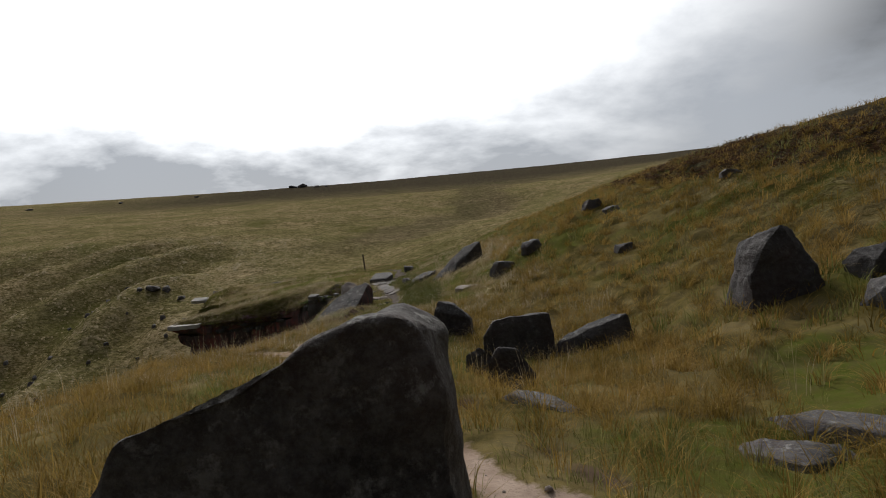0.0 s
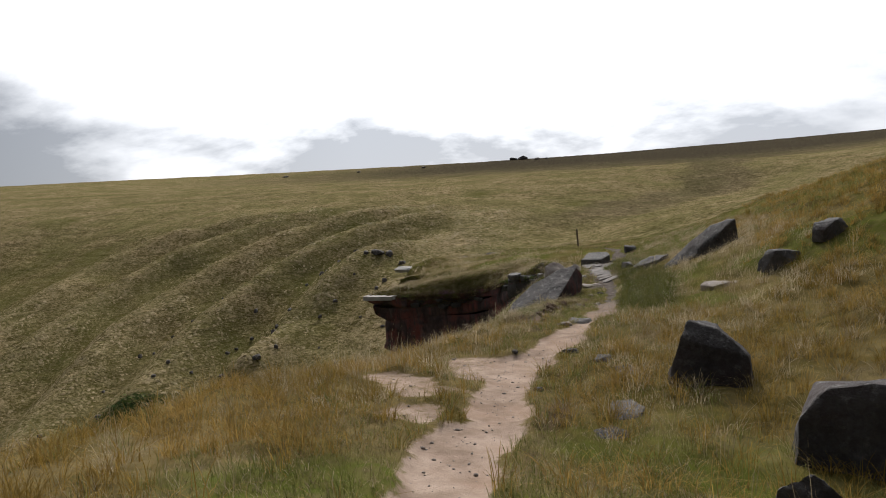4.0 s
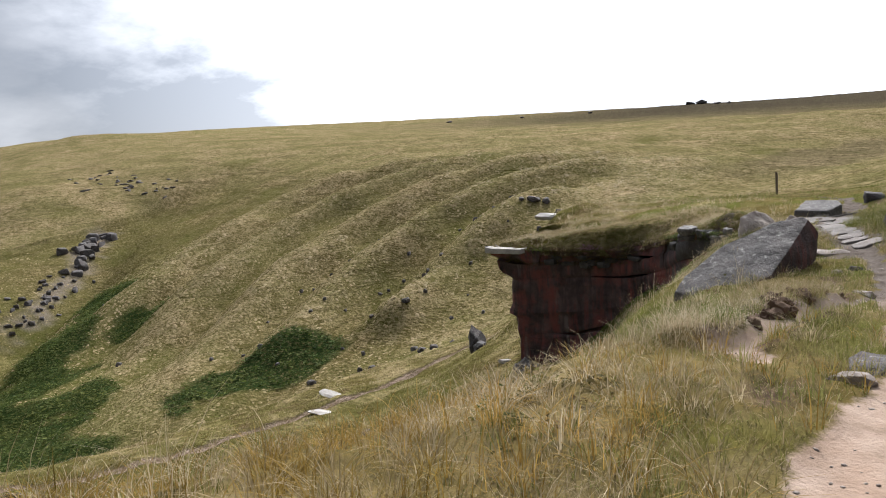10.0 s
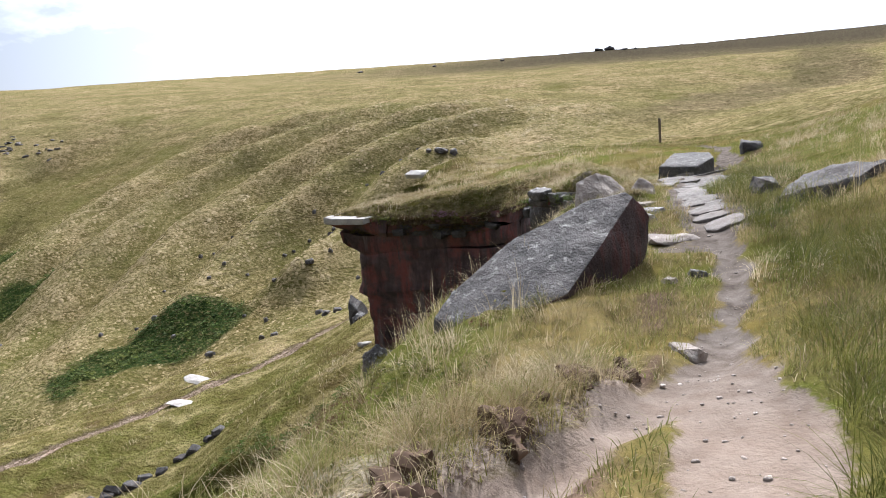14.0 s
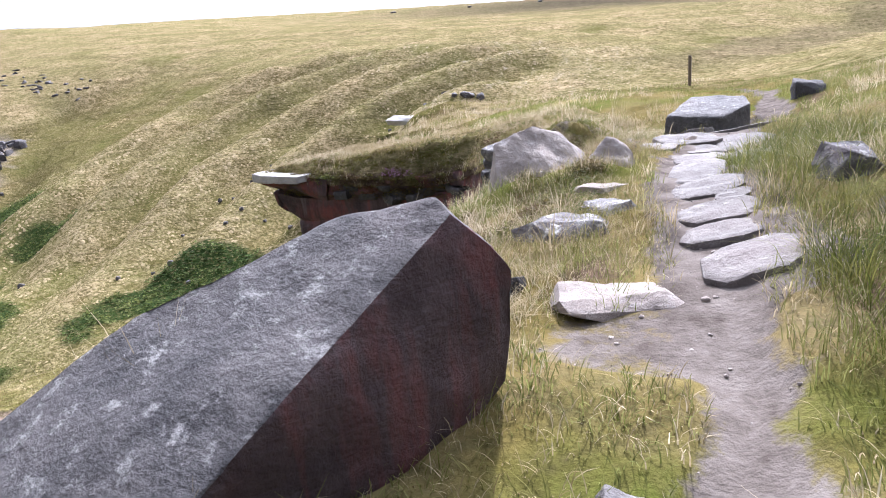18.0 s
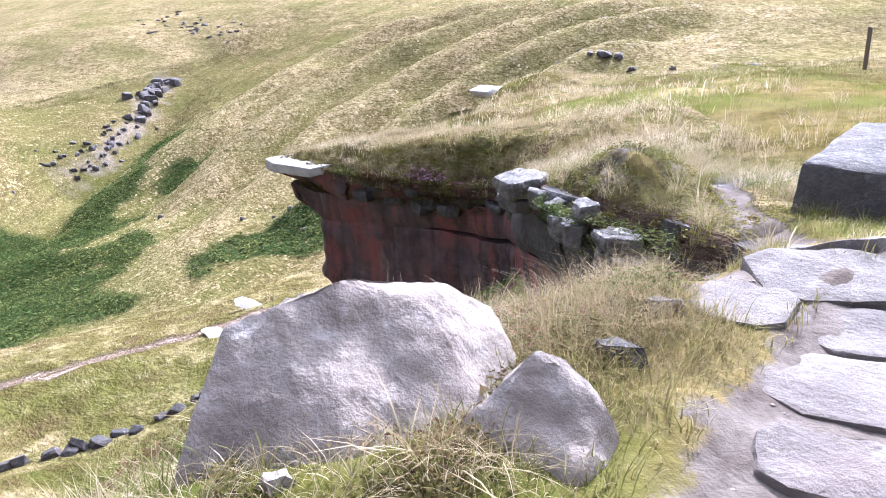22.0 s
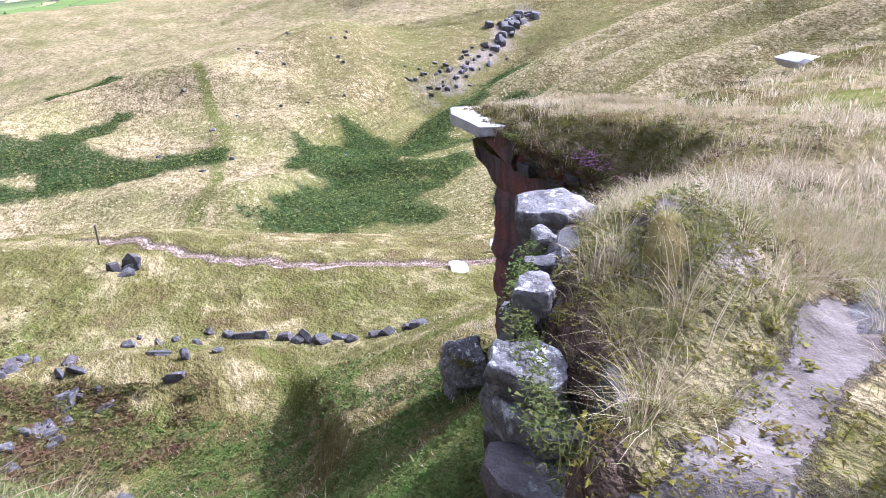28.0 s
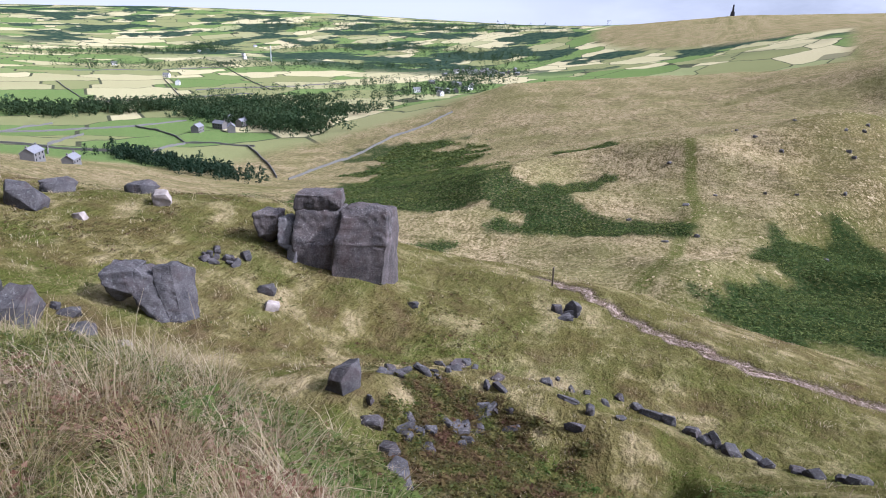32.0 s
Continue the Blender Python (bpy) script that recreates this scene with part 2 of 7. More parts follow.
    pasture = n.mix(n.math("MULTIPLY", n.ramp(mid, 0.4, 0.7), 0.3), pasture, (0.2, 0.2, 0.08))
    pasture = n.mix(n.math("MULTIPLY", n.attr("woods"), n.ramp(n.noise(pos, 0.0045, 4, 0.55), 0.5, 0.53)), pasture, n.mix(n.ramp(n.noise(pos, 0.06, 3), 0.4, 0.6), (0.02, 0.035, 0.025), (0.04, 0.06, 0.035)))
    col = n.mix(n.attr("pasture"), col, pasture)
    col = n.mix(n.attr("heather"), col, n.mix(n.ramp(mid, 0.35, 0.65), (0.04, 0.03, 0.026), (0.085, 0.075, 0.045)))
    col = n.mix(n.math("MULTIPLY", n.attr("stony"), n.ramp(fine, 0.35, 0.55)), col, n.mix(n.ramp(n.noise(pos, 22, 4, 0.7), 0.4, 0.6), (0.12, 0.095, 0.08), (0.34, 0.29, 0.25)))
    sand = n.mix(n.ramp(n.noise(pos, 2.2, 6, 0.65), 0.35, 0.65), (0.2, 0.145, 0.11), (0.36, 0.28, 0.225))
    sand = n.mix(n.math("MULTIPLY", n.ramp(n.noise(pos, 40, 3, 0.6), 0.55, 0.7), 0.5), sand, (0.22, 0.17, 0.135))
    sand = n.mix(n.math("MULTIPLY", n.ramp(n.noise(pos, 0.9, 4, 0.6), 0.5, 0.7), 0.6), sand, (0.29, 0.2, 0.145))
    grit = n.mix(n.ramp(n.noise(pos, 3.5, 6, 0.7), 0.35, 0.65), (0.065, 0.053, 0.045), (0.15, 0.13, 0.115))
    sand = n.mix(n.math("MULTIPLY", n.ramp(n.add("ShaderNodeSeparateXYZ", Vector=pos).outputs[1], 20.0, 27.0), n.ramp(n.add("ShaderNodeSeparateXYZ", Vector=pos).outputs[0], -14.0, -9.0)), sand, grit)
    trod = n.ramp(n.math("ADD", n.attr("path"), n.math("MULTIPLY", n.math("SUBTRACT", n.noise(pos, 5, 6, 0.8), 0.5), 1.7)), 0.3, 0.6)
    col = n.mix(trod, col, sand)
    n.plug(b.inputs["Base Color"], col)
    h = n.math("ADD", n.math("MULTIPLY", mid, 0.45), n.math("ADD", n.math("MULTIPLY", tuft, 1.25), n.math("MULTIPLY", fine, 0.3)))
    h = n.math("SUBTRACT", h, n.math("MULTIPLY", step, 0.35))
    h = n.math("MULTIPLY", h, n.math("SUBTRACT", 1.0, n.math("MAXIMUM", n.math("MULTIPLY", trod, 0.95), n.ramp(n.attr("thatch_shade"), 0.62, 1.0))))
    h = n.math("ADD", h, n.math("MULTIPLY", n.noise(pos, 30, 4, 0.65), 0.02))
    n.plug(b.inputs["Normal"], n.bump(h, 1.0, 0.7))
    return m


GROUND = ground_material()

# ---- the lie of the land: crests, feet of slopes, streams (metres) ----
SHELF = [(0.4, -14, 1.2), (0.2, -5, 0.5), (0.3, 0, 0.05), (0.6, 3, -0.1), (-0.1, 5.4, -0.27), (-1.2, 8.5, -0.57), (-2.1, 11.1, -1.05),
         (-2.4, 14, -1.38), (-2.5, 17, -1.6), (-2.1, 20.4, -1.68), (-1.9, 23, -1.82), (-2.0, 25.5, -2.08), (-2.0, 27.4, -2.42),
         (-2.1, 30, -2.38), (-2.7, 32.6, -2.32), (-3.3, 35, -2.34), (-3.0, 37, -2.46), (-3.1, 39, -2.52), (-2.6, 43, -2.6), (-3.4, 50, -2.9), (-6.5, 61, -3.6), (-8, 80, -5)]
CREST = [(-9, -8, 0.3), (-8, 2, -0.5), (-7.2, 10, -1.2), (-7.3, 13.8, -1.6), (-7.4, 17, -2.4), (-6.3, 20.5, -3.0), (-4.9, 20.3, -1.98), (-4.45, 23.6, -2.3), (-5.5, 25.2, -3.4), (-5.2, 27, -2.98),
         (-5.8, 30, -3.0), (-5.9, 33.5, -3.1), (-6.0, 35.6, -3.15), (-5.4, 36.5, -3.0), (-4.6, 37.0, -2.65), (-4.05, 38.1, -2.68), (-7.3, 41.8, -3.2), (-10.2, 45.3, -3.5), (-13, 46.2, -4.0), (-17.2, 45.6, -4.6),
         (-20, 50, -4.9), (-21.5, 59, -5.0), (-22, 72, -6.5), (-22, 90, -9)]
BROW = [(-6.8, 31.5, -4.0), (-7.2, 34, -4.2), (-7.2, 36, -4.4), (-6.7, 38.2, -5.6), (-5.5, 37.8, -4.2)]
FOOT = [(-24, -12, -9), (-22, 4, -11), (-20, 14, -13), (-17, 22, -13.5), (-14, 30, -12.5), (-12.5, 36, -11.5), (-12.5, 41, -10.3), (-14.6, 43.2, -10.9), (-13.5, 43.5, -9.8), (-12.6, 43.6, -8.8), (-10.8, 43.0, -7.0), (-9.7, 42.4, -6.3), (-8.7, 41.0, -6.3), (-7.4, 39.6, -5.7), (-6.2, 39.0, -5.1), (-5.6, 38.6, -4.9), (-5.0, 38.3, -4.1), (-16.5, 43.2, -11.9), (-20.5, 44.5, -13), (-24, 50, -14), (-26, 60, -15), (-29, 74, -17)]
BENCH = [(-36.8, 20.9, -16.75), (-35.7, 18.0, -16.35), (-36, 68, -19.2), (-38.6, 59, -20.4), (-41, 50, -20.8), (-42, 44, -20.7), (-45, 39, -20.6), (-49, 33, -20.5), (-53, 27, -20.6), (-33, 43, -19.6), (-31, 35, -19.6),
         (-28, 28, -18.3), (-35, 22, -18.6), (-44, 20, -18.6), (-31, 12, -14.5), (-38, 6, -13.0), (-27, 2, -12), (-46, 8, -14.5), (-40, -10, -13.5), (-24, 24, -16)]
EDGE = [(-48, 66, -23), (-48, 52, -22.5), (-50, 43, -22), (-56, 35, -22), (-60, 26, -23), (-62, 12, -23), (-60, -8, -22), (-56, -30, -20)]
STREAM = [(60, 640, 12), (26, 420, -8), (-14, 340, -10), (-30, 255, -15), (-48, 180, -27), (-62, 135, -37), (-85, 100, -46), (-112, 66, -53), (-143, 34, -59), (-165, -10, -62), (-185, -55, -65),
          (-260, -130, -82), (-350, -199, -97), (-470, -260, -101)]
SPUR_A = [(-238, 403, 6), (-235, 294, -5), (-231, 197, -30), (-212, 155, -41), (-199, 129, -52), (-188, 106, -57), (-106, 197, -19.6), (-88, 202, -18), (-105, 164, -35), (-179, 116, -57.5),
          (-109, 125, -43), (-115, 94, -50), (-137, 130, -45), (-70, 108, -36), (-69, 176, -23), (-110, 270, -5), (-60, 300, -6), (-40, 420, 4), (-150, 330, 2), (-20, 560, 16)]
CAP = [(-8.3, 45.9, -3.05), (-9.5, 50, -3.2), (-14, 50, -4.1), (-10.1, 55, -3.5), (-16, 57, -4.4), (-13, 64, -4.3), (-17.6, 47.5, -4.6), (-15.2, 72, -5), (-3.8, 40.1, -2.92), (-3.1, 40.0, -2.8), (-6.3, 40.95, -2.6), (-5.0, 40.5, -3.1), (-5.5, 41.5, -3.15), (-4.8, 39.9, -3.04)]
GULLY = [(-358, 245, -27), (-293, 175, -44), (-270, 128, -56), (-222, 92, -62), (-180, 60, -62)]
SPUR_B = [(-334, 115, -40), (-330, 78, -41.5), (-278, 36, -49.5), (-250, -5, -57), (-222, -64, -63), (-165, 38, -56), (-420, 215, -14), (-520, 160, -18), (-240, 70, -58)]
CLOUGH = [(-475, 138, -43), (-433, 38, -57), (-417, -35, -71), (-374, -112, -86)]
SPUR_D = [(-880, 225, -32), (-800, 94, -45), (-760, -26, -50), (-680, -145, -58), (-605, -180, -79), (-540, -60, -66), (-560, 60, -52)]
DROP = [(-1000, 20, -78), (-1050, -120, -95), (-1010, 130, -64), (-960, -250, -100)]
MOOR = [(-800, 450, 44), (-700, 620, 42), (-480, 720, 34), (-310, 780, 30), (-190, 980, 50), (-70, 1000, 44), (60, 1200, 52), (250, 1300, 60), (-374, 300, -3), (-430, 360, 10), (40, 520, 14), (120, 420, 12),
        (-1300, 650, 60), (-1500, 1500, 95), (0, 2400, 118), (700, 2200, 112), (1500, 1500, 110), (-800, 2200, 100), (3000, 0, 120), (1500, -1500, 80), (0, -1500, 40), (0, 4200, 150), (3000, 3500, 160), (-3000, 3500, 120)]
RISE = [(18, -10, 4.5), (17, 6, 3.2), (14, 20.5, 2.9), (12, 28, 2.7), (11, 44, 1.9), (7, 56, -0.2), (3, 70, -3), (10.2, 22.4, 1.7), (6.9, 25.5, 0.8), (6.4, 27, 1.0), (5.7, 20, -0.25), (5.5, 11, -0.55), (3.5, 6.2, -0.85), (2.9, 4.6, -0.7),
        (1.1, 6.9, -0.65), (1.4, 9.5, -1.15), (2.0, 12.7, -1.5), (3.4, 12.5, -1.3), (0.1, 15, -1.4), (1.0, 23.6, -1.4), (2.2, 23, -0.95), (3.4, 24, -0.2), (1.5, 28, -1.0), (2.0, 36, -1.0), (1.5, 44, -1.6), (0, 54, -2.4), (7, 2, -0.3)]
EAST = [(28, 10, 7), (26, 40, 5), (70, 60, 11), (60, 160, 6), (220, 100, 32), (20, 110, -6), (-10, 110, -12), (5, 200, -8), (80, -80, 16), (30, -60, 8), (-12, -60, 2)]
VALLEY = [(-600, -440, -104), (-500, -650, -106), (-740, -330, -103), (-900, -600, -107), (-1300, -500, -114), (-1600, -470, -115), (-1200, -1180, -103), (-1300, -1260, -96), (-1500, -1050, -96),
          (-1950, -1700, -100), (-2100, -1000, -105), (-2300, -2300, -40), (-3000, -2800, 62), (-3300, -1900, 35), (-3600, -1000, 5), (-2500, 130, 44), (-2450, -200, 5), (-2300, -420, -60), (-2350, 420, 45), (-1900, -500, -112),
          (-1700, -40, -70), (-1500, 200, -20), (-300, -420, -80), (-200, -250, -60), (-120, -150, -38), (-100, -700, -60), (-4600, -600, -30), (-4500, -3000, 70)]
POINTS = np.array(SHELF + CREST + CAP + BROW + FOOT + BENCH + EDGE + STREAM + SPUR_A + GULLY + SPUR_B + CLOUGH + SPUR_D + DROP + MOOR + RISE + EAST + VALLEY, float)


# the top edge of the crag, from its prow to the path
CRAG = [(-19.6, 50), (-18.9, 46.5), (-18.2, 44.0), (-16.2, 44.3), (-14.2, 44.5), (-12.2, 44.8), (-10.8, 44.5), (-9.3, 43.0), (-8.5, 41.6), (-7.9, 40.85), (-7.1, 40.2), (-6.4, 39.75), (-5.6, 39.5), (-4.95, 39.2), (-4.35, 38.8)]


def kernel(d2):
    return np.sqrt(d2 + 0.6)


def fit_land(p):
    n = len(p)
    d2 = ((p[:, None, :2] - p[None, :, :2]) ** 2).sum(-1)
    a = np.zeros((n + 1, n + 1))
    a[:n, :n] = kernel(d2)
    a[:n, n] = a[n, :n] = 1
    return np.linalg.solve(a, np.r_[p[:, 2], 0])


TOP_POINTS, LOW_POINTS = np.array(SHELF + CREST + CAP + RISE, float), np.array(FOOT + BENCH + EDGE, float)
LAND, TOP, LOW = fit_land(POINTS), fit_land(TOP_POINTS), fit_land(LOW_POINTS)


def sheet(x, y, points, weights):
    z = np.full(np.shape(x), weights[-1])
    for (px, py, _), w in zip(points, weights[:-1]):
        z = z + w * kernel((x - px) ** 2 + (y - py) ** 2)
    return z


def crag_side(x, y):
    """Metres outwards of the crag's top edge, and whether that stretch is near."""
    best, side = np.full(np.shape(x), 1e9), np.zeros(np.shape(x))
    for (ax, ay), (bx, by) in zip(CRAG[:-1], CRAG[1:]):
        dx, dy = bx - ax, by - ay
        t = np.clip(((x - ax) * dx + (y - ay) * dy) / (dx * dx + dy * dy), 0, 1)
        d = np.hypot(x - ax - t * dx, y - ay - t * dy)
        s = np.where(dx * (y - ay) - dy * (x - ax) > 0, -1.0, 1.0)
        side = np.where(d < best, s, side)
        best = np.minimum(best, d)
    return best * side


def land(x, y):
    """The height of the land without its small relief; it breaks off along the crag."""
    x, y = np.asarray(x, float), np.asarray(y, float)
    z = sheet(x, y, POINTS, LAND)
    near = (np.abs(x + 16) < 26) & (np.abs(y - 43) < 26)
    if near.any():
        xn, yn = x[near], y[near]
        out = crag_side(xn, yn)
        deep = np.interp(xn, [-19, -15, -12, -9, -6.4, -4.4], [3.3, 2.6, 1.9, 1.0, 0.6, 0.3])
        k = smooth(out, -deep - 0.25, -deep + 0.25)
        cut = sheet(xn, yn, TOP_POINTS, TOP) * (1 - k) + sheet(xn, yn, LOW_POINTS, LOW) * k
        w = np.where(out > 0, 1 - smooth(out, 6, 14), 1 - smooth(-out, 2.5, 6)) * smooth(yn + 0.6 * np.maximum(xn + 6, -2), 38.0, 39.4) * (1 - smooth(xn, -4.5, -3.95))
        zn = z[near]
        z[near] = zn * (1 - w) + cut * w
    return z


def hashed(i, j, seed):
    v = np.sin(i * 127.1 + j * 311.7 + seed * 74.7) * 43758.5453
    return v - np.floor(v)


def value_noise(x, y, seed=0):
    i, j = np.floor(x), np.floor(y)
    u, v = x - i, y - j
    u, v = u * u * (3 - 2 * u), v * v * (3 - 2 * v)
    a, b = hashed(i, j, seed), hashed(i + 1, j, seed)
    c, d = hashed(i, j + 1, seed), hashed(i + 1, j + 1, seed)
    return (a + (b - a) * u) * (1 - v) + (c + (d - c) * u) * v - 0.5


def fractal(x, y, seed=0, octaves=4):
    return sum(value_noise(x * 2**k, y * 2**k, seed + k) / 2**k for k in range(octaves))


def smooth(x, a, b):
    t = np.clip((x - a) / (b - a), 0, 1)
    return t * t * (3 - 2 * t)


WALKED = np.array([(x, y) for x, y, _ in SHELF])


def from_path(x, y):
    """Metres from the middle of the trodden path; negative on its left."""
    return x - np.interp(y, WALKED[:, 1], WALKED[:, 0])


def from_line(x, y, line):
    best = np.full(np.shape(x), 1e9)
    for (ax, ay), (bx, by) in zip(line[:-1], line[1:]):
        dx, dy = bx - ax, by - ay
        t = np.clip(((x - ax) * dx + (y - ay) * dy) / (dx * dx + dy * dy), 0, 1)
        best = np.minimum(best, np.hypot(x - ax - t * dx, y - ay - t * dy))
    return best


LOW_PATH = [(-34, 74), (-36, 68), (-38.6, 59), (-43.5, 50), (-43.5, 44), (-46.5, 39), (-51, 33), (-54, 28)]
TRACK = [(-147, 32), (-175, 38), (-200, 39), (-222, 44), (-240, 41), (-281, 37)]
RIBS = [[(-150, 360), (-200, 305), (-226, 268), (-238, 228), (-229, 185), (-219, 145), (-207, 114), (-196, 92)], [(-145, 330), (-180, 268), (-199, 225), (-198, 185), (-191, 150), (-180, 118), (-168, 90)],
        [(-100, 330), (-126, 275), (-150, 236), (-164, 195), (-161, 162), (-152, 125), (-142, 100), (-132, 84)], [(-70, 290), (-105, 240), (-128, 200), (-130, 160), (-122, 128)], [(-60, 250), (-92, 205), (-100, 170), (-96, 140)]]
# lesser crests beyond the stream: line, half width, height
SPURS = [([(-381, 127), (-314, 89), (-294, 64), (-275, 40), (-283, 14), (-273, -8), (-234, -33)], 17, 6.0), ([(-281, 108), (-236, 82), (-218, 47), (-205, 42)], 10, 3.5), ([(-181, 88), (-186, 68), (-165, 48), (-149, 38)], 8, 3.0), ([(-225, 8), (-205, -12), (-190, -32)], 12, 3.5)]
SPOIL = [(-25.5, 26.5), (-29, 27.3), (-31.5, 29.5), (-31.5, 33), (-30, 37)]
GUTTER = [(-3.4, 21.3), (-3.2, 22.35), (-3.05, 22.85), (-2.82, 23.5), (-2.6, 24.4), (-2.3, 25.6), (-2.1, 26.4)]
STONY = [(-3.75, 21.8), (-3.55, 22.8), (-3.35, 23.6), (-3.1, 24.5), (-2.95, 25.2)]
BARE = [(-4.2, 14.9, 0.3), (-3.5, 14.2, 0.42), (-3.55, 16.8, 0.35), (-3.05, 15.8, 0.5), (-3.1, 13.2, 0.4), (-3.45, 21.3, 0.3), (-3.7, 37.2, 0.3), (-2.6, 30.6, 0.35), (-4.4, 39.9, 0.3), (-4.75, 40.3, 0.25), (-4.3, 39.3, 0.25), (-6.5, 40.9, 0.5)]
TROD = [(-3.7, 38.7), (-4.35, 39.6), (-4.75, 40.3), (-5.05, 40.9), (-5.5, 41.6)]


def path_mask(x, y):
    x, y = np.atleast_1d(np.asarray(x, float)), np.atleast_1d(np.asarray(y, float))
    wide = 0.3 + 0.2 * value_noise(y * 0.35, y * 0 + 3.1, 5) + 0.14 * smooth(y, 9, 12) * (1 - smooth(y, 19, 22)) - 0.1 * smooth(y, 24.5, 26) * (1 - smooth(y, 31, 33))
    side = np.abs(from_path(x, y) + 0.35 * value_noise(x * 0.9, y * 0.6, 8))
    ragged = 0.3 * fractal(x * 1.6, y * 1.6, 9, 3)
    on = 1 - smooth(side + ragged, wide - 0.13, wide + 0.13)
    spot = (y > 10) & (y < 42.5) & (x < 0) & (x > -7)
    if np.any(spot):
        xs, ys, rs = x[spot], y[spot], ragged[spot]
        more = 1 - smooth(from_line(xs, ys, GUTTER) + rs * 0.8, 0.14, 0.26)
        more = np.maximum(more, 1 - smooth(from_line(xs, ys, TROD) + rs * 0.9, 0.16, 0.32))
        for bx, by, r in BARE:
            more = np.maximum(more, 0.6 * (1 - smooth(np.hypot((xs - bx), (ys - by) * 0.7) + rs * 2.2, r - 0.12, r + 0.1)))
        on[spot] = np.maximum(on[spot], more)
    return on * (1 - smooth(y, 48, 60)) * smooth(y, -10, -6)


def ribs(x, y):
    """1 on the crests of the ribs across the stream, 0 in the hollows between them."""
    xw, yw = x + 7 * value_noise(x * 0.03, y * 0.03, 17), y + 7 * value_noise(x * 0.03 + 9, y * 0.03, 18)
    best = np.full(np.shape(x), 1e9)
    for k, line in enumerate(RIBS):
        best = np.minimum(best, from_line(xw, yw, line) * (1.0, 1.15, 0.95, 1.1, 1.3)[k])
    return np.exp(-((best / 12.5) ** 2))


def relief(x, y):
    on = smooth(y, 84, 150) * (1 - smooth(y, 250, 330)) * smooth(-x, 70, 100)
    z = on * (8.0 * ribs(x, y) - 4.0)
    z = z - 9 * np.exp(-((from_line(x, y, [(px, py) for px, py, _ in GULLY[:4]]) / 14) ** 2)) * (1 - smooth(y, 165, 245))
    beyond = smooth(-x, 130, 190) * (1 - smooth(-x, 330, 360)) * (1 - smooth(y, 60, 130))
    for line, wide, tall in SPURS:
        z = z + tall * np.exp(-((from_line(x, y, line) / wide) ** 2))
    z = z + beyond * (3.0 - 9 * np.abs(fractal((x + 0.5 * y) * 0.022, (y - 0.3 * x) * 0.012, 23, 3)))
    z = z + 1.6 * smooth(-x, 45, 70) * fractal((x + 0.25 * y) * 0.09, y * 0.02, 19, 3)
    return z


def ground(x, y):
    """The height of the ground with its tussocks, the worn path and the banks."""
    x, y = np.atleast_1d(np.asarray(x, float)), np.atleast_1d(np.asarray(y, float))
    near = 1 - smooth(np.hypot(x + 3, y - 22), 30, 60)
    on = path_mask(x, y)
    z = land(x, y)
    z = z + near * (1 - on) * (0.10 + 0.12 * smooth(x, 1.5, 5)) * (fractal(x * 1.1, y * 1.1, 1) + np.maximum(fractal(x * 2.3, y * 2.3, 2, 3), 0))
    z = z + 0.12 * np.exp(-((from_line(x, y, [(-5.3, 33.75), (-4.5, 34.2), (-4.05, 34.6)]) / 0.3) ** 2))
    z = z - 0.06 * on + on * 0.02 * fractal(x * 4, y * 4, 3)
    far = np.hypot(x, y - 20)
    z = z + smooth(far, 14, 60) * (0.7 - 0.35 * smooth(far, 70, 120)) * fractal(x * 0.22, y * 0.22, 4, 4) * (1 - smooth(far, 1000, 2000) * 0.5)
    z = z + smooth(far, 80, 200) * 2.2 * fractal(x * 0.03, y * 0.03, 6, 4)
    hill = (x < -40) & (x > -360) & (y > -120) & (y < 400)
    if hill.any():
        z[hill] += relief(x[hill], y[hill])
    bank = (y > 20) & (y < 27.5) & (x > -5) & (x < -1)
    if bank.any():
        xb, yb = x[bank], y[bank]
        dg, ds = from_line(xb, yb, GUTTER), from_line(xb, yb, STONY)
        z[bank] += 0.12 * (1 - smooth(ds + 0.3 * value_noise(xb * 3, yb * 3, 33), 0.25, 0.6)) - 0.05 * (1 - smooth(dg, 0.15, 0.35))
    mound = (x > -42) & (x < -16) & (y > 16) & (y < 46)
    if mound.any():
        xm, ym = x[mound], y[mound]
        dm = from_line(xm + 0.8 * value_noise(xm * 0.4, ym * 0.4, 27), ym, SPOIL)
        z[mound] += 1.5 * np.exp(-((dm / 3.0) ** 2)) + 0.35 * fractal(xm * 0.6, ym * 0.6, 28, 3) * np.exp(-((dm / 4.5) ** 2))
    low = from_line(x, y, LOW_PATH)
    return z - 0.3 * (1 - smooth(low, 0.6, 1.2))


# bracken: lines along which it grows, and its half width
# middle of the flagged stretch of the path
FLAGGED = [(-2.25, 31.5), (-2.6, 33), (-2.8, 33.9), (-3.0, 35.5), (-3.1, 37.4), (-3.1, 38.6)]
BRACKEN = [([(-150, 62), (-175, 79), (-191, 94), (-208, 108), (-217, 122)], 19), ([(-217, 122), (-240, 142), (-262, 158)], 11), ([(-117, 120), (-124, 104)], 9), ([(-195, -12), (-208, 4), (-207, 22), (-207, 36)], 8), ([(-210, -18), (-235, -6), (-258, 10)], 6),
           ([(-145, 66), (-155, 80)], 13), ([(-181, 66), (-205, 78), (-232, 93)], 9), ([(-165, -30), (-176, -24)], 8), ([(-365, -26), (-310, 8)], 6), ([(-430, -160), (-305, -95), (-220, -55)], 34), ([(-225, -80), (-150, -50)], 24)]


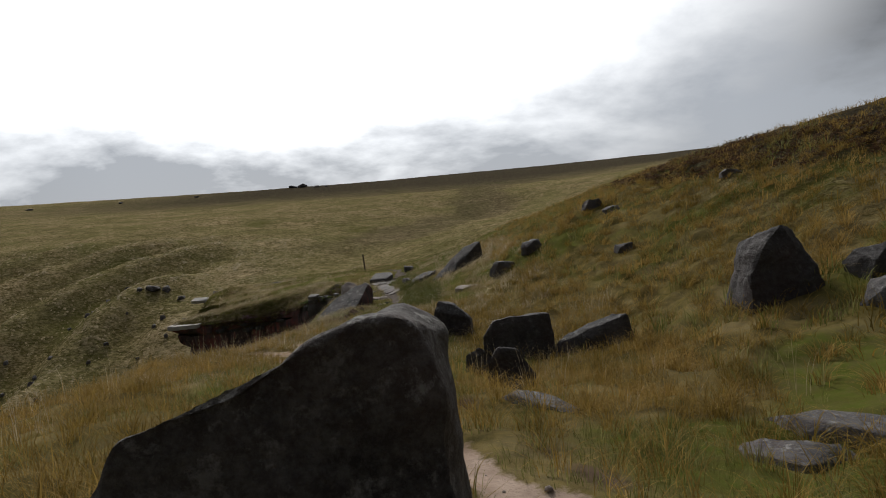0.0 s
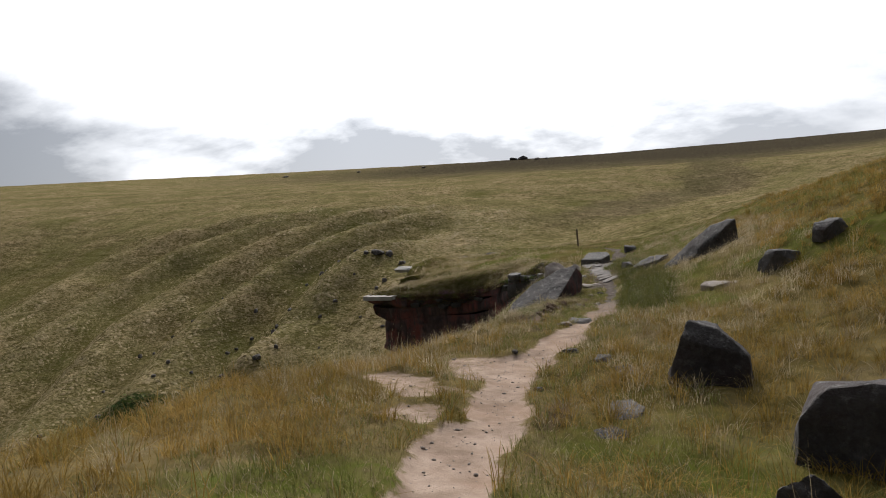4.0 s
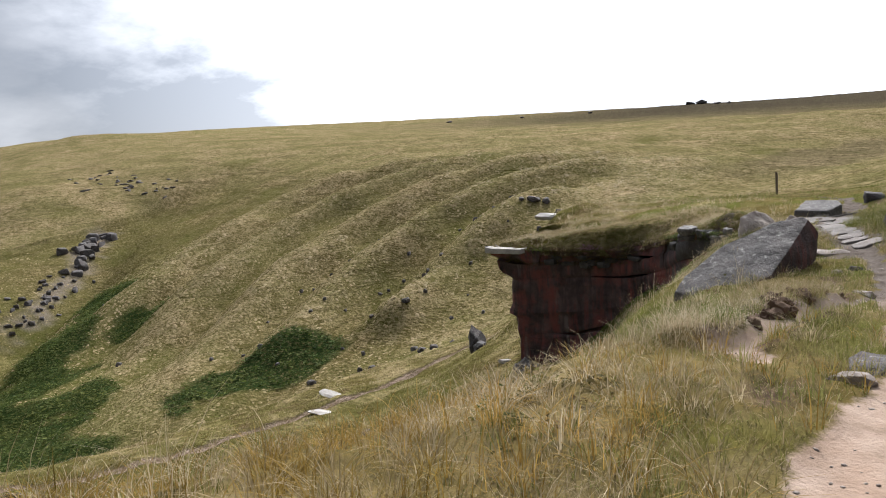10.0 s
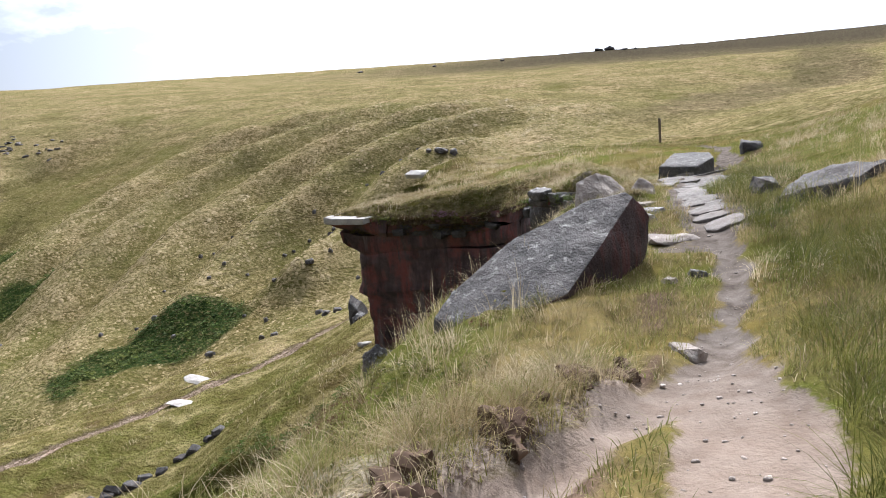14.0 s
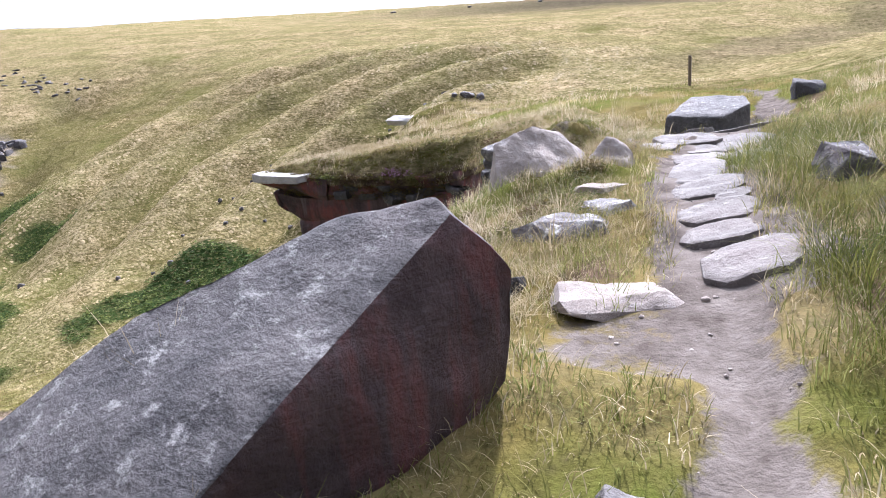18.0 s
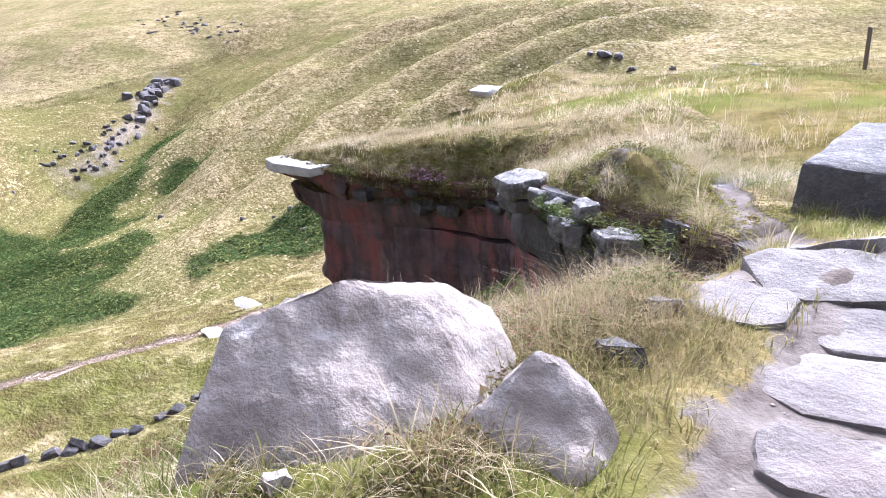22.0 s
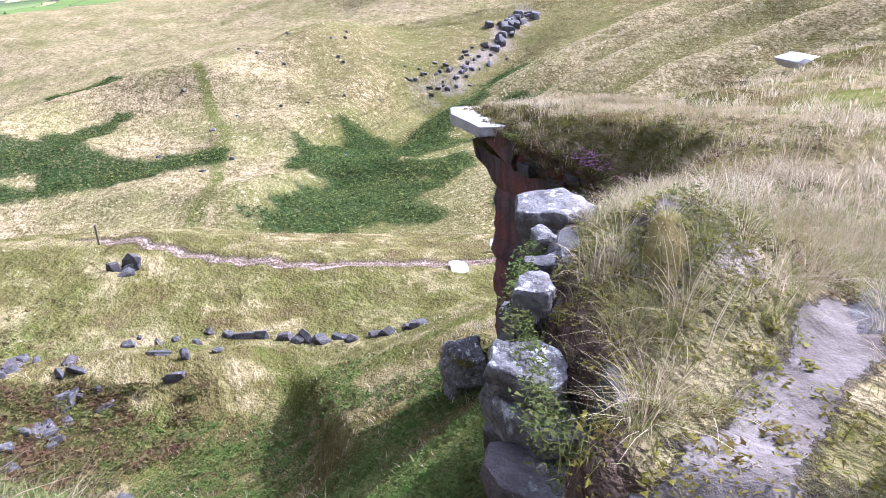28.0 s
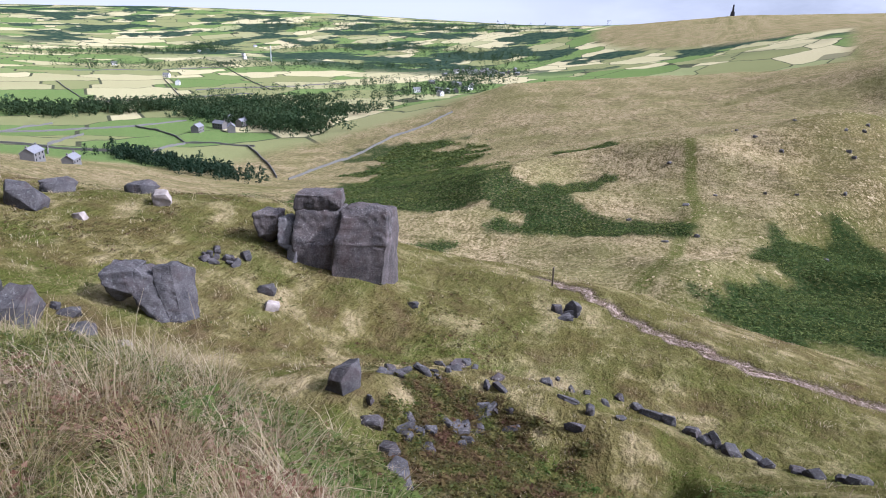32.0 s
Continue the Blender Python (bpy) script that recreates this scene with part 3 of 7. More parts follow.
def bracken_mask(x, y):
    """Where bracken grows: along the gullies and in hollows over the stream."""
    n = fractal(x * 0.05 + 3, y * 0.05, 21, 4)
    near = np.zeros(np.shape(x))
    for line, wide in BRACKEN:
        near = np.maximum(near, smooth(1.1 + 1.9 * n - from_line(x, y, line) / wide, 0, 0.25))
    return np.clip(near, 0, 1)


def spread(a, b, step, down, up):
    """Grid lines: even from a to b, then widening; each side's runs are (until, ratio, widest)."""
    mid = list(np.arange(a, b + step / 2, step))
    sides = []
    for start, sign, runs in ((a, -1, down), (mid[-1], 1, up)):
        v, s, side = start, step, []
        for until, ratio, widest in runs:
            while sign * (until - v) > 0:
                s = min(s * ratio, widest)
                v += sign * s
                side.append(v)
        sides.append(side)
    return np.array(sides[0][::-1] + mid + sides[1])


# where the moor ends and the fields of the dale begin
DALE = [(-2600, 500), (-880, 225), (-800, 94), (-760, -26), (-680, -145), (-605, -185), (-470, -250), (-400, -240), (-330, -230), (-280, -290), (-100, -500), (500, -900)]


def make_ground():
    xs = spread(-8.5, 4.5, 0.13, [(-300, 1.035, 2.7), (-900, 1.04, 11), (-4900, 1.05, 200)], [(4500, 1.055, 300)])
    ys = spread(0, 45, 0.13, [(-900, 1.04, 11), (-4500, 1.06, 200)], [(330, 1.035, 2.8), (4900, 1.05, 200)])
    X, Y = np.meshgrid(xs, ys)
    Z = ground(X, Y)
    rows, cols = X.shape
    k = np.arange(rows * cols).reshape(rows, cols)
    quads = np.stack([k[:-1, :-1], k[:-1, 1:], k[1:, 1:], k[1:, :-1]], -1).reshape(-1, 4)
    me = bpy.data.meshes.new("ground")
    me.vertices.add(rows * cols)
    me.vertices.foreach_set("co", np.stack([X, Y, Z], -1).ravel())
    me.loops.add(quads.size)
    me.loops.foreach_set("vertex_index", quads.ravel())
    me.polygons.add(len(quads))
    me.polygons.foreach_set("loop_start", np.arange(0, quads.size, 4))
    me.polygons.foreach_set("use_smooth", np.ones(len(quads), bool))
    me.update()
    low = from_line(X, Y, LOW_PATH)
    far = np.hypot(X, Y - 20)
    masks = {
        "path": np.maximum(np.maximum(path_mask(X, Y), 1 - smooth(from_line(X, Y, FLAGGED) + 0.15 * fractal(X * 2, Y * 2, 4), 0.45, 0.65)), 0.7 * (1 - smooth(low + 0.3 * fractal(X, Y, 3), 0.5, 1.2))),
        "lush": np.clip(smooth(fractal(X * 0.4, Y * 0.4, 12), 0.0, 0.35) * (1 - smooth(far, 25, 60)) + 0.5 * smooth(fractal(X * 0.05, Y * 0.05, 13), 0.1, 0.5) + 0.4 * smooth(fractal(X * 0.11, Y * 0.11, 15), -0.2, 0.2) * (1 - smooth(far, 50, 80)) * smooth(-X, 6, 10) + 1.0 * (1 - smooth(from_line(X, Y, TRACK), 1.0, 3.0)) + 0.75 * (1 - smooth(from_line(X, Y, BRACKEN[0][0] + BRACKEN[1][0][1:]) + 18 * fractal(X * 0.05, Y * 0.05, 84), 14, 40)), 0, 1),
        "bracken": bracken_mask(X, Y),
        "peat": np.clip((1 - smooth(np.abs(np.abs(from_path(X, Y)) - 0.75), 0.05, 0.3)) * smooth(fractal(X * 1.2, Y * 1.2, 31), 0.1, 0.4) * (1 - smooth(Y, 40, 50)) + (1 - smooth(np.abs(from_line(X, Y, GUTTER) - 0.27), 0.05, 0.14)) * (from_path(X, Y) < -0.5) * (X < -2.4), 0, 1),
        "thatch_shade": np.maximum(1 - smooth(np.maximum(np.abs(X + 2), np.abs(Y - 22) - 22), 8, 18), 0.6 * (1 - smooth(np.maximum(np.abs(X + 32), np.abs(Y - 30) - 10), 26, 34)) * smooth(fractal(X * 0.16, Y * 0.16, 25), -0.3, 0.15)),
        "quarry": (1 - smooth(np.maximum(np.abs(X + 33), np.abs(Y - 24) - 12), 26, 36)) * smooth(-X, 6.5, 9),
        "hollow_shade": (1 - ribs(X, Y)) * smooth(Y, 60, 85) * (1 - smooth(Y, 230, 330)) * smooth(-X, 70, 100) * (X > -360),
        "terrace": smooth(far, 90, 130) * (1 - smooth(far, 500, 800)),
        "stony": np.maximum(0.6 - 0.6 * smooth(from_line(X, Y, STONY) + 0.25 * fractal(X * 2, Y * 2, 34), 0.25, 0.5), 0.9 * (1 - smooth(from_line(X, Y, [(-353, 215), (-319, 181), (-301, 160), (-287, 132)]) + 12 * fractal(X * 0.12, Y * 0.12, 35), 1, 6))),
        "pasture": smooth(np.interp(X, *zip(*DALE)) - Y, 10, 50) * smooth(np.hypot((X + 2500) / 700, (Y - 230) / 560), 0.95, 1.05),
        "woods": smooth(-X, 1300, 1700),
        # heather on moor and crest; a darker band also follows the upper stream
        "heather": 0.45 * (1 - smooth(from_line(X, Y, [(px, py) for px, py, _ in STREAM[:4]]) + 16 * fractal(X * 0.04, Y * 0.04, 36), 12, 28)) * smooth(Y, 250, 300) + smooth(Y, 500, 900) * smooth(X, -700, -200) + smooth(X, 8, 11) * (1 - smooth(Y, 30, 40)) * smooth(Z, 1.5, 2.6) * (1 - smooth(X, 60, 120)),
    }
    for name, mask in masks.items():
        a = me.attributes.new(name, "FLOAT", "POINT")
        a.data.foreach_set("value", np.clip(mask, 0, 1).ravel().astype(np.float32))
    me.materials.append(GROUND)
    return tagged(new("ground", me), "rough moorland grass with a worn sandy footpath", "ground", kind="structure")


make_ground()


# ---- rocks ----
def hull_rock(points, bevel=0.05, cuts=2, rough=0.04, seed=0, bed=0.0):
    """A rock in bmesh from its main corners: a hull with worn edges and an uneven skin."""
    bm = bmesh.new()
    for p in points:
        bm.verts.new(p)
    got = bmesh.ops.convex_hull(bm, input=bm.verts)
    inside = [v for v in got["geom_interior"] + got["geom_unused"] if isinstance(v, bmesh.types.BMVert)]
    bmesh.ops.delete(bm, geom=list(set(inside)), context="VERTS")
    bmesh.ops.dissolve_limit(bm, angle_limit=radians(8), verts=bm.verts, edges=bm.edges)
    if bevel:
        bmesh.ops.bevel(bm, geom=list(bm.edges), offset=bevel, segments=2, profile=0.6, affect="EDGES", clamp_overlap=True)
    bmesh.ops.triangulate(bm, faces=bm.faces)
    for _ in range(cuts):
        longest = max(e.calc_length() for e in bm.edges)
        bmesh.ops.subdivide_edges(bm, edges=[e for e in bm.edges if e.calc_length() > longest * 0.3], cuts=1, use_grid_fill=True)
        bmesh.ops.triangulate(bm, faces=bm.faces)
        bmesh.ops.beautify_fill(bm, faces=bm.faces, edges=[e for e in bm.edges if len(e.link_faces) == 2 and e.calc_face_angle(9) < 0.3])
    bm.normal_update()
    shift = Vector((seed * 7.3, seed * 3.1, seed * 5.7))
    size = max((v.co.length for v in bm.verts), default=1)
    for v in bm.verts:
        q = v.co * (2.2 / size) + shift
        d = noise.fractal(q, 0.9, 2.1, 5) * rough + noise.fractal(v.co * 3.1 + shift, 0.8, 2.2, 3) * rough * 0.45
        if bed:
            d += bed * noise.noise(Vector((q.x * 0.4, q.y * 0.4, v.co.z * 5 + seed)))
        v.co += v.normal * d
    if bevel > 0.1:
        bmesh.ops.smooth_vert(bm, verts=bm.verts, factor=0.5, use_axis_x=True, use_axis_y=True, use_axis_z=True)
    return bm


def mesh_object(name, bm, mat, parent=None, label="", flat=False):
    me = bpy.data.meshes.new(name)
    bm.normal_update()
    for f in bm.faces:
        f.smooth = not flat
    bm.to_mesh(me)
    bm.free()
    me.materials.append(mat)
    if not flat:
        me.set_sharp_from_angle(angle=radians(38))
    ob = new(name, me)
    if parent is not None:
        ob.parent = parent
    if label:
        tagged(ob, label)
    return ob


def part(name, bm, mat, parent, label=""):
    return mesh_object(name, bm, mat, parent, label)


def boulder_points(rng, l, w, h, flat_top=0.0):
    """Corners of an angular block of about l x w x h, standing on z = 0."""
    pts, turn = [], rng.uniform(0, 6.28)
    rise = rng.uniform(0.1, 0.35)
    for level, k in ((-0.2, 1.04), (0.55, 1.04), (1.0, 0.8)):
        n = 4 if level > 0.9 or rng.random() < 0.5 else 5
        for j in range(n):
            a = turn + 2 * math.pi * (j + rng.uniform(-0.28, 0.28)) / n
            c, s = math.cos(a), math.sin(a)
            r = min(1 / max(abs(c), abs(s), 1e-3), 1.22) * k * rng.uniform(0.78, 1.02)
            slope = 1 - rise * (0.5 + 0.5 * math.cos(a - turn)) if level > 0 else 1
            pts.append((c * r * l / 2, s * r * w / 2, level * h * slope * rng.uniform(0.9, 1.05)))
    return pts


def boulder(x, y, l, w, h, turn=0, mat=None, seed=1, label="", tilt=0, sink=0.1, name="boulder", group="", base=None, cuts=2, rough=None):
    rng = random.Random(seed)
    bm = hull_rock(boulder_points(rng, l, w, h), bevel=0.022 * min(l, w, h), cuts=cuts, rough=rough if rough is not None else 0.045 * min(l, w, h) + 0.008, seed=seed, bed=0.01)
    ob = mesh_object(name, bm, mat or GRIT_GREY)
    z = float(ground(x, y)[0]) - sink * h if base is None else base
    ob.matrix_world = pose(x, y, z, tilt, 0, turn)
    return tagged(ob, label or "weathered grey gritstone boulder lying in the grass", "boulder", group)


def shaped_rock(name, points, origin, mat, label, bevel=0.06, cuts=3, rough=0.04, seed=1, bed=0.0, category="boulder", side=None):
    """A rock with corners given in the world, its object standing at origin."""
    o = Vector(origin)
    bm = hull_rock([Vector(p) - o for p in points], bevel, cuts, rough, seed, bed)
    bm.normal_update()
    if side:
        for f in bm.faces:
            f.material_index = int(f.normal.dot(Vector(side[0])) > 0.42)
    ob = mesh_object(name, bm, mat)
    if side:
        ob.data.materials.append(side[1])
    ob.location = o
    return tagged(ob, label, category)




# ---- the crag ----
def prism(outline, z0, z1, lean=(0.0, 0.0)):
    """Corners of an upright block over a plan outline."""
    return [(x, y, z0) for x, y in outline] + [(x + lean[0], y + lean[1], z1) for x, y in outline]


crag = tagged(new("crag"), "overhanging red-brown gritstone crag with bedded blocks under a turf cap", "crag")
crag.location = (-14, 45.5, -11)


LINE = np.array(CRAG[1:], float)
LEGS = np.hypot(*np.diff(LINE, axis=0).T)
ALONG = np.r_[0, np.cumsum(LEGS)]
NORMALS = np.array([(dy, -dx) for dx, dy in np.diff(LINE, axis=0)]) / LEGS[:, None]
CORNERS = np.array([NORMALS[0]] + [(a + b) / np.hypot(*(a + b)) for a, b in zip(NORMALS[:-1], NORMALS[1:])] + [NORMALS[-1]])


def crag_point(s, z, out):
    x, y = (np.interp(s, ALONG, LINE[:, k]) for k in (0, 1))
    nx, ny = (np.interp(s, ALONG, CORNERS[:, k]) for k in (0, 1))
    return np.stack([x + nx * out, y + ny * out, z], -1)


# beds of the crag: their tops and feet, and how far each stands out at the prow's side, on the face, at the back wall and at the path
TOPS = np.interp(ALONG, [0, 2.5, 8.5, 10.2, 12.2, 13.8, 14.8, ALONG[-1]], [-4.9, -4.8, -4.85, -4.5, -3.9, -3.5, -3.3, -2.95])
FEET = np.interp(ALONG, [0, 2.5, 6.5, 10, 13, 15.8, 16.6, ALONG[-1]], [-14.2, -14.2, -12.6, -8.6, -8.2, -7.2, -6.4, -5.2])
STEPS = [(0.0, 0.065), (0.065, 0.16), (0.16, 0.5), (0.5, 0.72), (0.72, 1.0)]
# the profile from the top edge down: on the prow's side, on the face, at the back wall and at the path
DOWN = (0.0, 0.058, 0.066, 0.13, 0.15, 0.3, 0.36, 0.375, 0.46, 0.7, 1.0)
OUT_SIDE, OUT_FACE = (0.15, 0.1, -0.3, -0.45, -1.15, -1.1, -0.85, -1.35, -1.65, -2.2, -2.4), (0.06, 0.03, -0.14, -0.18, -0.26, -0.3, -0.26, -0.34, -0.35, -0.45, -0.2)
OUT_BACK, OUT_NEAR = (0.0, 0.02, 0.1, 0.08, 0.0, -0.1, -0.1, -0.05, 0.05, 0.1, 0.2), (-0.3, -0.25, -0.3, -0.35, -0.4, -0.5, -0.5, -0.5, -0.45, -0.4, -0.2)


def slant(s):
    """How far a joint that starts at s runs sideways over the crag's whole height."""
    return 2.2 * math.sin(s * 7.1) if 0.2 < s < ALONG[-1] - 0.2 else 0.0


def crag_cell(bed, s0, s1, seed, mat, label=""):
    """One block of a bed: an uneven front between its joints, with sides running back into the hill."""
    rng = random.Random(seed)
    n, m = max(int((s1 - s0) / 0.13), 4), max(int((STEPS[bed][1] - STEPS[bed][0]) * 8 / 0.13), 4)
    S, F = np.meshgrid(np.linspace(0, 1, n), np.linspace(*STEPS[bed], m))
    low, high = s0 + slant(s0) * (F - STEPS[bed][0]), s1 + slant(s1) * (F - STEPS[bed][0])
    edge_s = np.minimum(S, 1 - S) * (s1 - s0)
    S = low + (high - low) * S
    top, foot = np.interp(S, ALONG, TOPS), np.interp(S, ALONG, FEET)
    dip = 0.16 * np.sin(S * 0.9 + bed) + 0.1 * value_noise(S * 0.8, F * 0 + bed, 61)
    Z = top + (foot - top) * F + dip * (1 - (F < 0.02) * 0.7) - 0.14 * np.clip(S - 2.2, 0, 7) * np.sin(np.pi * np.clip(F * 1.15, 0, 1))
    knots = [0, 2.6, 3.6, 8.4, 10.2, 14.0, ALONG[-1]]
    out = np.interp(S, knots, [0.0, 0.05, 0.95, 1.0, 2.0, 2.0, 3.0])
    shapes = [np.interp(F, DOWN, shape) for shape in (OUT_SIDE, OUT_FACE, OUT_BACK, OUT_NEAR)]
    out = sum(shape * np.clip(1 - np.abs(out - k), 0, 1) for k, shape in enumerate(shapes))
    out = out + rng.uniform(-0.05, 0.05) + rng.uniform(-0.03, 0.03) * (S - s0) + rng.uniform(-0.04, 0.04) * (Z - Z.mean())
    out = out + 0.12 * fractal(S * 0.8, Z * 1.0, 62, 4) + 0.07 * fractal(S * 3, Z * 3.5, 63, 3) + 0.05 * value_noise(S * 0.3, Z * 6, 64)
    edge = np.minimum(edge_s, np.minimum(np.abs(Z - Z.min(0)), np.abs(Z.max(0) - Z)))
    out = out + 0.05 * np.abs(fractal(S * 1.1 + Z * 0.5, Z * 0.35, 65, 3)) - 0.05 * np.exp(-edge / 0.03) - 0.03
    P = crag_point(S, Z, out) - np.array(crag.location)
    back = crag_point(S, Z, np.full(S.shape, -3.4)) - np.array(crag.location)
    bm = bmesh.new()
    front = [[bm.verts.new(p) for p in row] for row in P]
    rear = {}
    for i in range(m):
        for j in range(n):
            if i in (0, m - 1) or j in (0, n - 1):
                rear[i, j] = bm.verts.new(back[i, j])
    for i in range(m - 1):
        for j in range(n - 1):
            bm.faces.new((front[i][j], front[i + 1][j], front[i + 1][j + 1], front[i][j + 1]))
    ring = [(0, j) for j in range(n)] + [(i, n - 1) for i in range(1, m)] + [(m - 1, j) for j in range(n - 2, -1, -1)] + [(i, 0) for i in range(m - 2, 0, -1)]
    for a, b in zip(ring, ring[1:] + ring[:1]):
        bm.faces.new((front[a[0]][a[1]], front[b[0]][b[1]], rear[b], rear[a]))
    bm.faces.new([rear[k] for k in reversed(ring)])
    bmesh.ops.recalc_face_normals(bm, faces=bm.faces)
    return part("block", bm, mat, crag, label)


rng = random.Random(21)
for bed in range(5):
    s, seed = 0.0, bed * 40
    while s < ALONG[-1] - 0.3:
        e = min(s + rng.uniform(0.75, 1.4) * (1.6, 2.2, 4.6, 3.0, 3.4)[bed], ALONG[-1])
        if ALONG[-1] - e < 0.6:
            e = ALONG[-1]
        dark = s > 8.2 and rng.random() < 0.45
        crag_cell(bed, s, e, seed, GRIT_DARK if dark and bed < 2 or s > 14.3 else GRIT_RED)
        s, seed = e, seed + 1
CAPSTONE = [(-18.5, 43.8), (-17.9, 43.6), (-16.5, 43.75), (-16.35, 44.6), (-16.9, 45.2), (-18.3, 45.3)]
bm = hull_rock([Vector(p) - Vector(crag.location) for p in prism(CAPSTONE, -5.0, -4.74)], 0.03, 4, 0.035, 2)
part("capstone", bm, GRIT_WHITE, crag, "bleached flat capstone")


def turf_cap():
    """Overhanging turf that covers the crag's top and hangs over its edge."""
    S, O = np.meshgrid(np.linspace(0.0, ALONG[-1], 150), np.linspace(-3.6, 0.12, 40))
    P = crag_point(S, S * 0, O - 0.25 * smooth(S, 12.8, 14.2) + 0.22 * fractal(S * 1.3, O * 0, 71, 3) * smooth(O, -1, 0))
    x, y = P[..., 0], P[..., 1]
    edge = np.interp(S, ALONG, TOPS) + 0.02
    top = sheet(x, y, TOP_POINTS, TOP) + 0.05 + 0.12 * fractal(x * 1.6, y * 1.6, 72, 4)
    hang = smooth(O, -0.9, 0.12)
    z = np.maximum(top * (1 - hang) + edge * hang, edge) - 0.25 * smooth(O, -0.02, 0.12)
    z = z - 1.0 * smooth(S, ALONG[-1] - 0.55, ALONG[-1])
    rows, cols = S.shape
    k = np.arange(rows * cols).reshape(rows, cols)
    quads = np.stack([k[:-1, :-1], k[:-1, 1:], k[1:, 1:], k[1:, :-1]], -1).reshape(-1, 4)
    me = bpy.data.meshes.new("turf_cap")
    me.from_pydata(np.stack([x, y, z], -1).reshape(-1, 3).tolist(), [], quads.tolist())
    me.polygons.foreach_set("use_smooth", np.ones(len(quads), bool))
    for name, v in (("path", path_mask(x.ravel(), y.ravel()).reshape(x.shape)), ("lush", 0.4 * smooth(O, -1.5, -0.6)), ("stony", 0.9 * (1 - smooth(np.hypot(x + 6.2, y - 40.75) + 0.4 * fractal(x * 2, y * 2, 75), 0.35, 0.6))), ("peat", smooth(O, -0.3, -0.05) * smooth(fractal(x * 1.5, y * 1.5, 74), -0.35, -0.05))):
        a = me.attributes.new(name, "FLOAT", "POINT")
        a.data.foreach_set("value", np.clip(v, 0, 1).ravel().astype(np.float32))
    me.materials.append(GROUND)
    return tagged(new("turf_cap", me), "overhanging mossy turf along the crag's top edge", "turf", kind="structure"), P, z


turf, TURF_P, TURF_Z = turf_cap()

# ledge stones stacked on the near wall of the crag, each loose
def ledge_stone(x, y, top, l, w, h, turn, mat, seed, tilt=0, label="angular grey gritstone block wedged in the turf edge of the crag"):
    """A bedded slab with broken, angular sides; its top lies at the given height."""
    rng, pts = random.Random(seed), []
    n = rng.choice((5, 6, 7))
    for k in range(n):
        a = 2 * math.pi * (k + rng.uniform(-0.3, 0.3)) / n
        r = min(1 / max(abs(math.cos(a)), abs(math.sin(a))), 1.2) * rng.uniform(0.8, 1.05)
        px, py = math.cos(a) * r * l / 2, math.sin(a) * r * w / 2
        pts += [(px * 0.93, py * 0.93, rng.uniform(-0.05, 0.0)), (px, py, -h * rng.uniform(0.25, 0.5)), (px * rng.uniform(0.7, 0.95), py * rng.uniform(0.7, 0.95), -h)]
    ob = mesh_object("ledge_stone", hull_rock(pts, 0.012, 3, 0.022, seed, 0.012), mat)
    ob.matrix_world = pose(x, y, top, tilt, rng.uniform(-5, 5), turn)
    return tagged(ob, label, "stone", "stones along the crag edge")


rng = random.Random(17)
for k in range(11):
    u = 5.6 + 0.42 * k + rng.uniform(-0.15, 0.15)
    x, y, z = crag_point(u, float(np.interp(u, ALONG, TOPS)) - rng.uniform(0.05, 0.55), rng.uniform(-0.3, -0.1))
    ledge_stone(x, y, z, rng.uniform(0.6, 1.1), rng.uniform(0.5, 0.7), rng.uniform(0.2, 0.34), rng.uniform(-20, 20), GRIT_DARK, 500 + k, rng.uniform(-6, 6), "dark bedded block showing under the crag's turf lip")
PALE_TOP = "flat gritstone slab crusted with pale lichen jutting from the turf"
for row in ((-7.95, 40.83, -3.12, 0.85, 0.7, 0.3, 50, GRIT_CRUST, 31, 3, PALE_TOP), (-7.98, 40.86, -3.42, 0.7, 0.6, 0.22, 20, GRIT_GREY, 33), (-7.45, 40.5, -3.2, 0.34, 0.28, 0.26, 10, GRIT_CRUST, 32), (-7.05, 40.28, -3.2, 0.36, 0.3, 0.26, 70, GRIT_GREY, 34), (-6.85, 40.08, -3.35, 0.4, 0.34, 0.3, 20, GRIT_CRUST, 44),
            (-6.4, 39.86, -3.02, 0.36, 0.32, 0.24, 60, GRIT_CRUST, 39), (-6.52, 39.82, -3.28, 0.4, 0.36, 0.3, 15, GRIT_GREY, 45), (-5.83, 39.55, -3.2, 0.66, 0.48, 0.2, 35, GRIT_CRUST, 36, 4, PALE_TOP), (-5.7, 39.58, -3.42, 0.85, 0.6, 0.3, 25, GRIT_CRUST, 37), (-5.35, 39.42, -3.58, 0.8, 0.5, 0.35, 40, GRIT_GREY, 42),
            (-8.6, 41.9, -3.85, 0.7, 0.5, 0.35, 45, GRIT_DARK, 38), (-6.1, 39.6, -3.85, 0.7, 0.5, 0.5, 20, GRIT_DARK, 40), (-5.0, 39.15, -3.9, 0.6, 0.4, 0.4, 15, GRIT_DARK, 41), (-4.45, 38.85, -3.15, 0.45, 0.35, 0.25, 35, GRIT_GREY, 43),
            (-12.9, 45.6, -4.35, 0.5, 0.4, 0.2, 10, GRIT_WHITE, 46), (-16.0, 45.7, -4.5, 0.9, 0.5, 0.2, 30, GRIT_WHITE, 47), (-15.2, 46.2, -4.35, 0.6, 0.45, 0.2, 70, GRIT_WHITE, 48)):
    ledge_stone(*row)
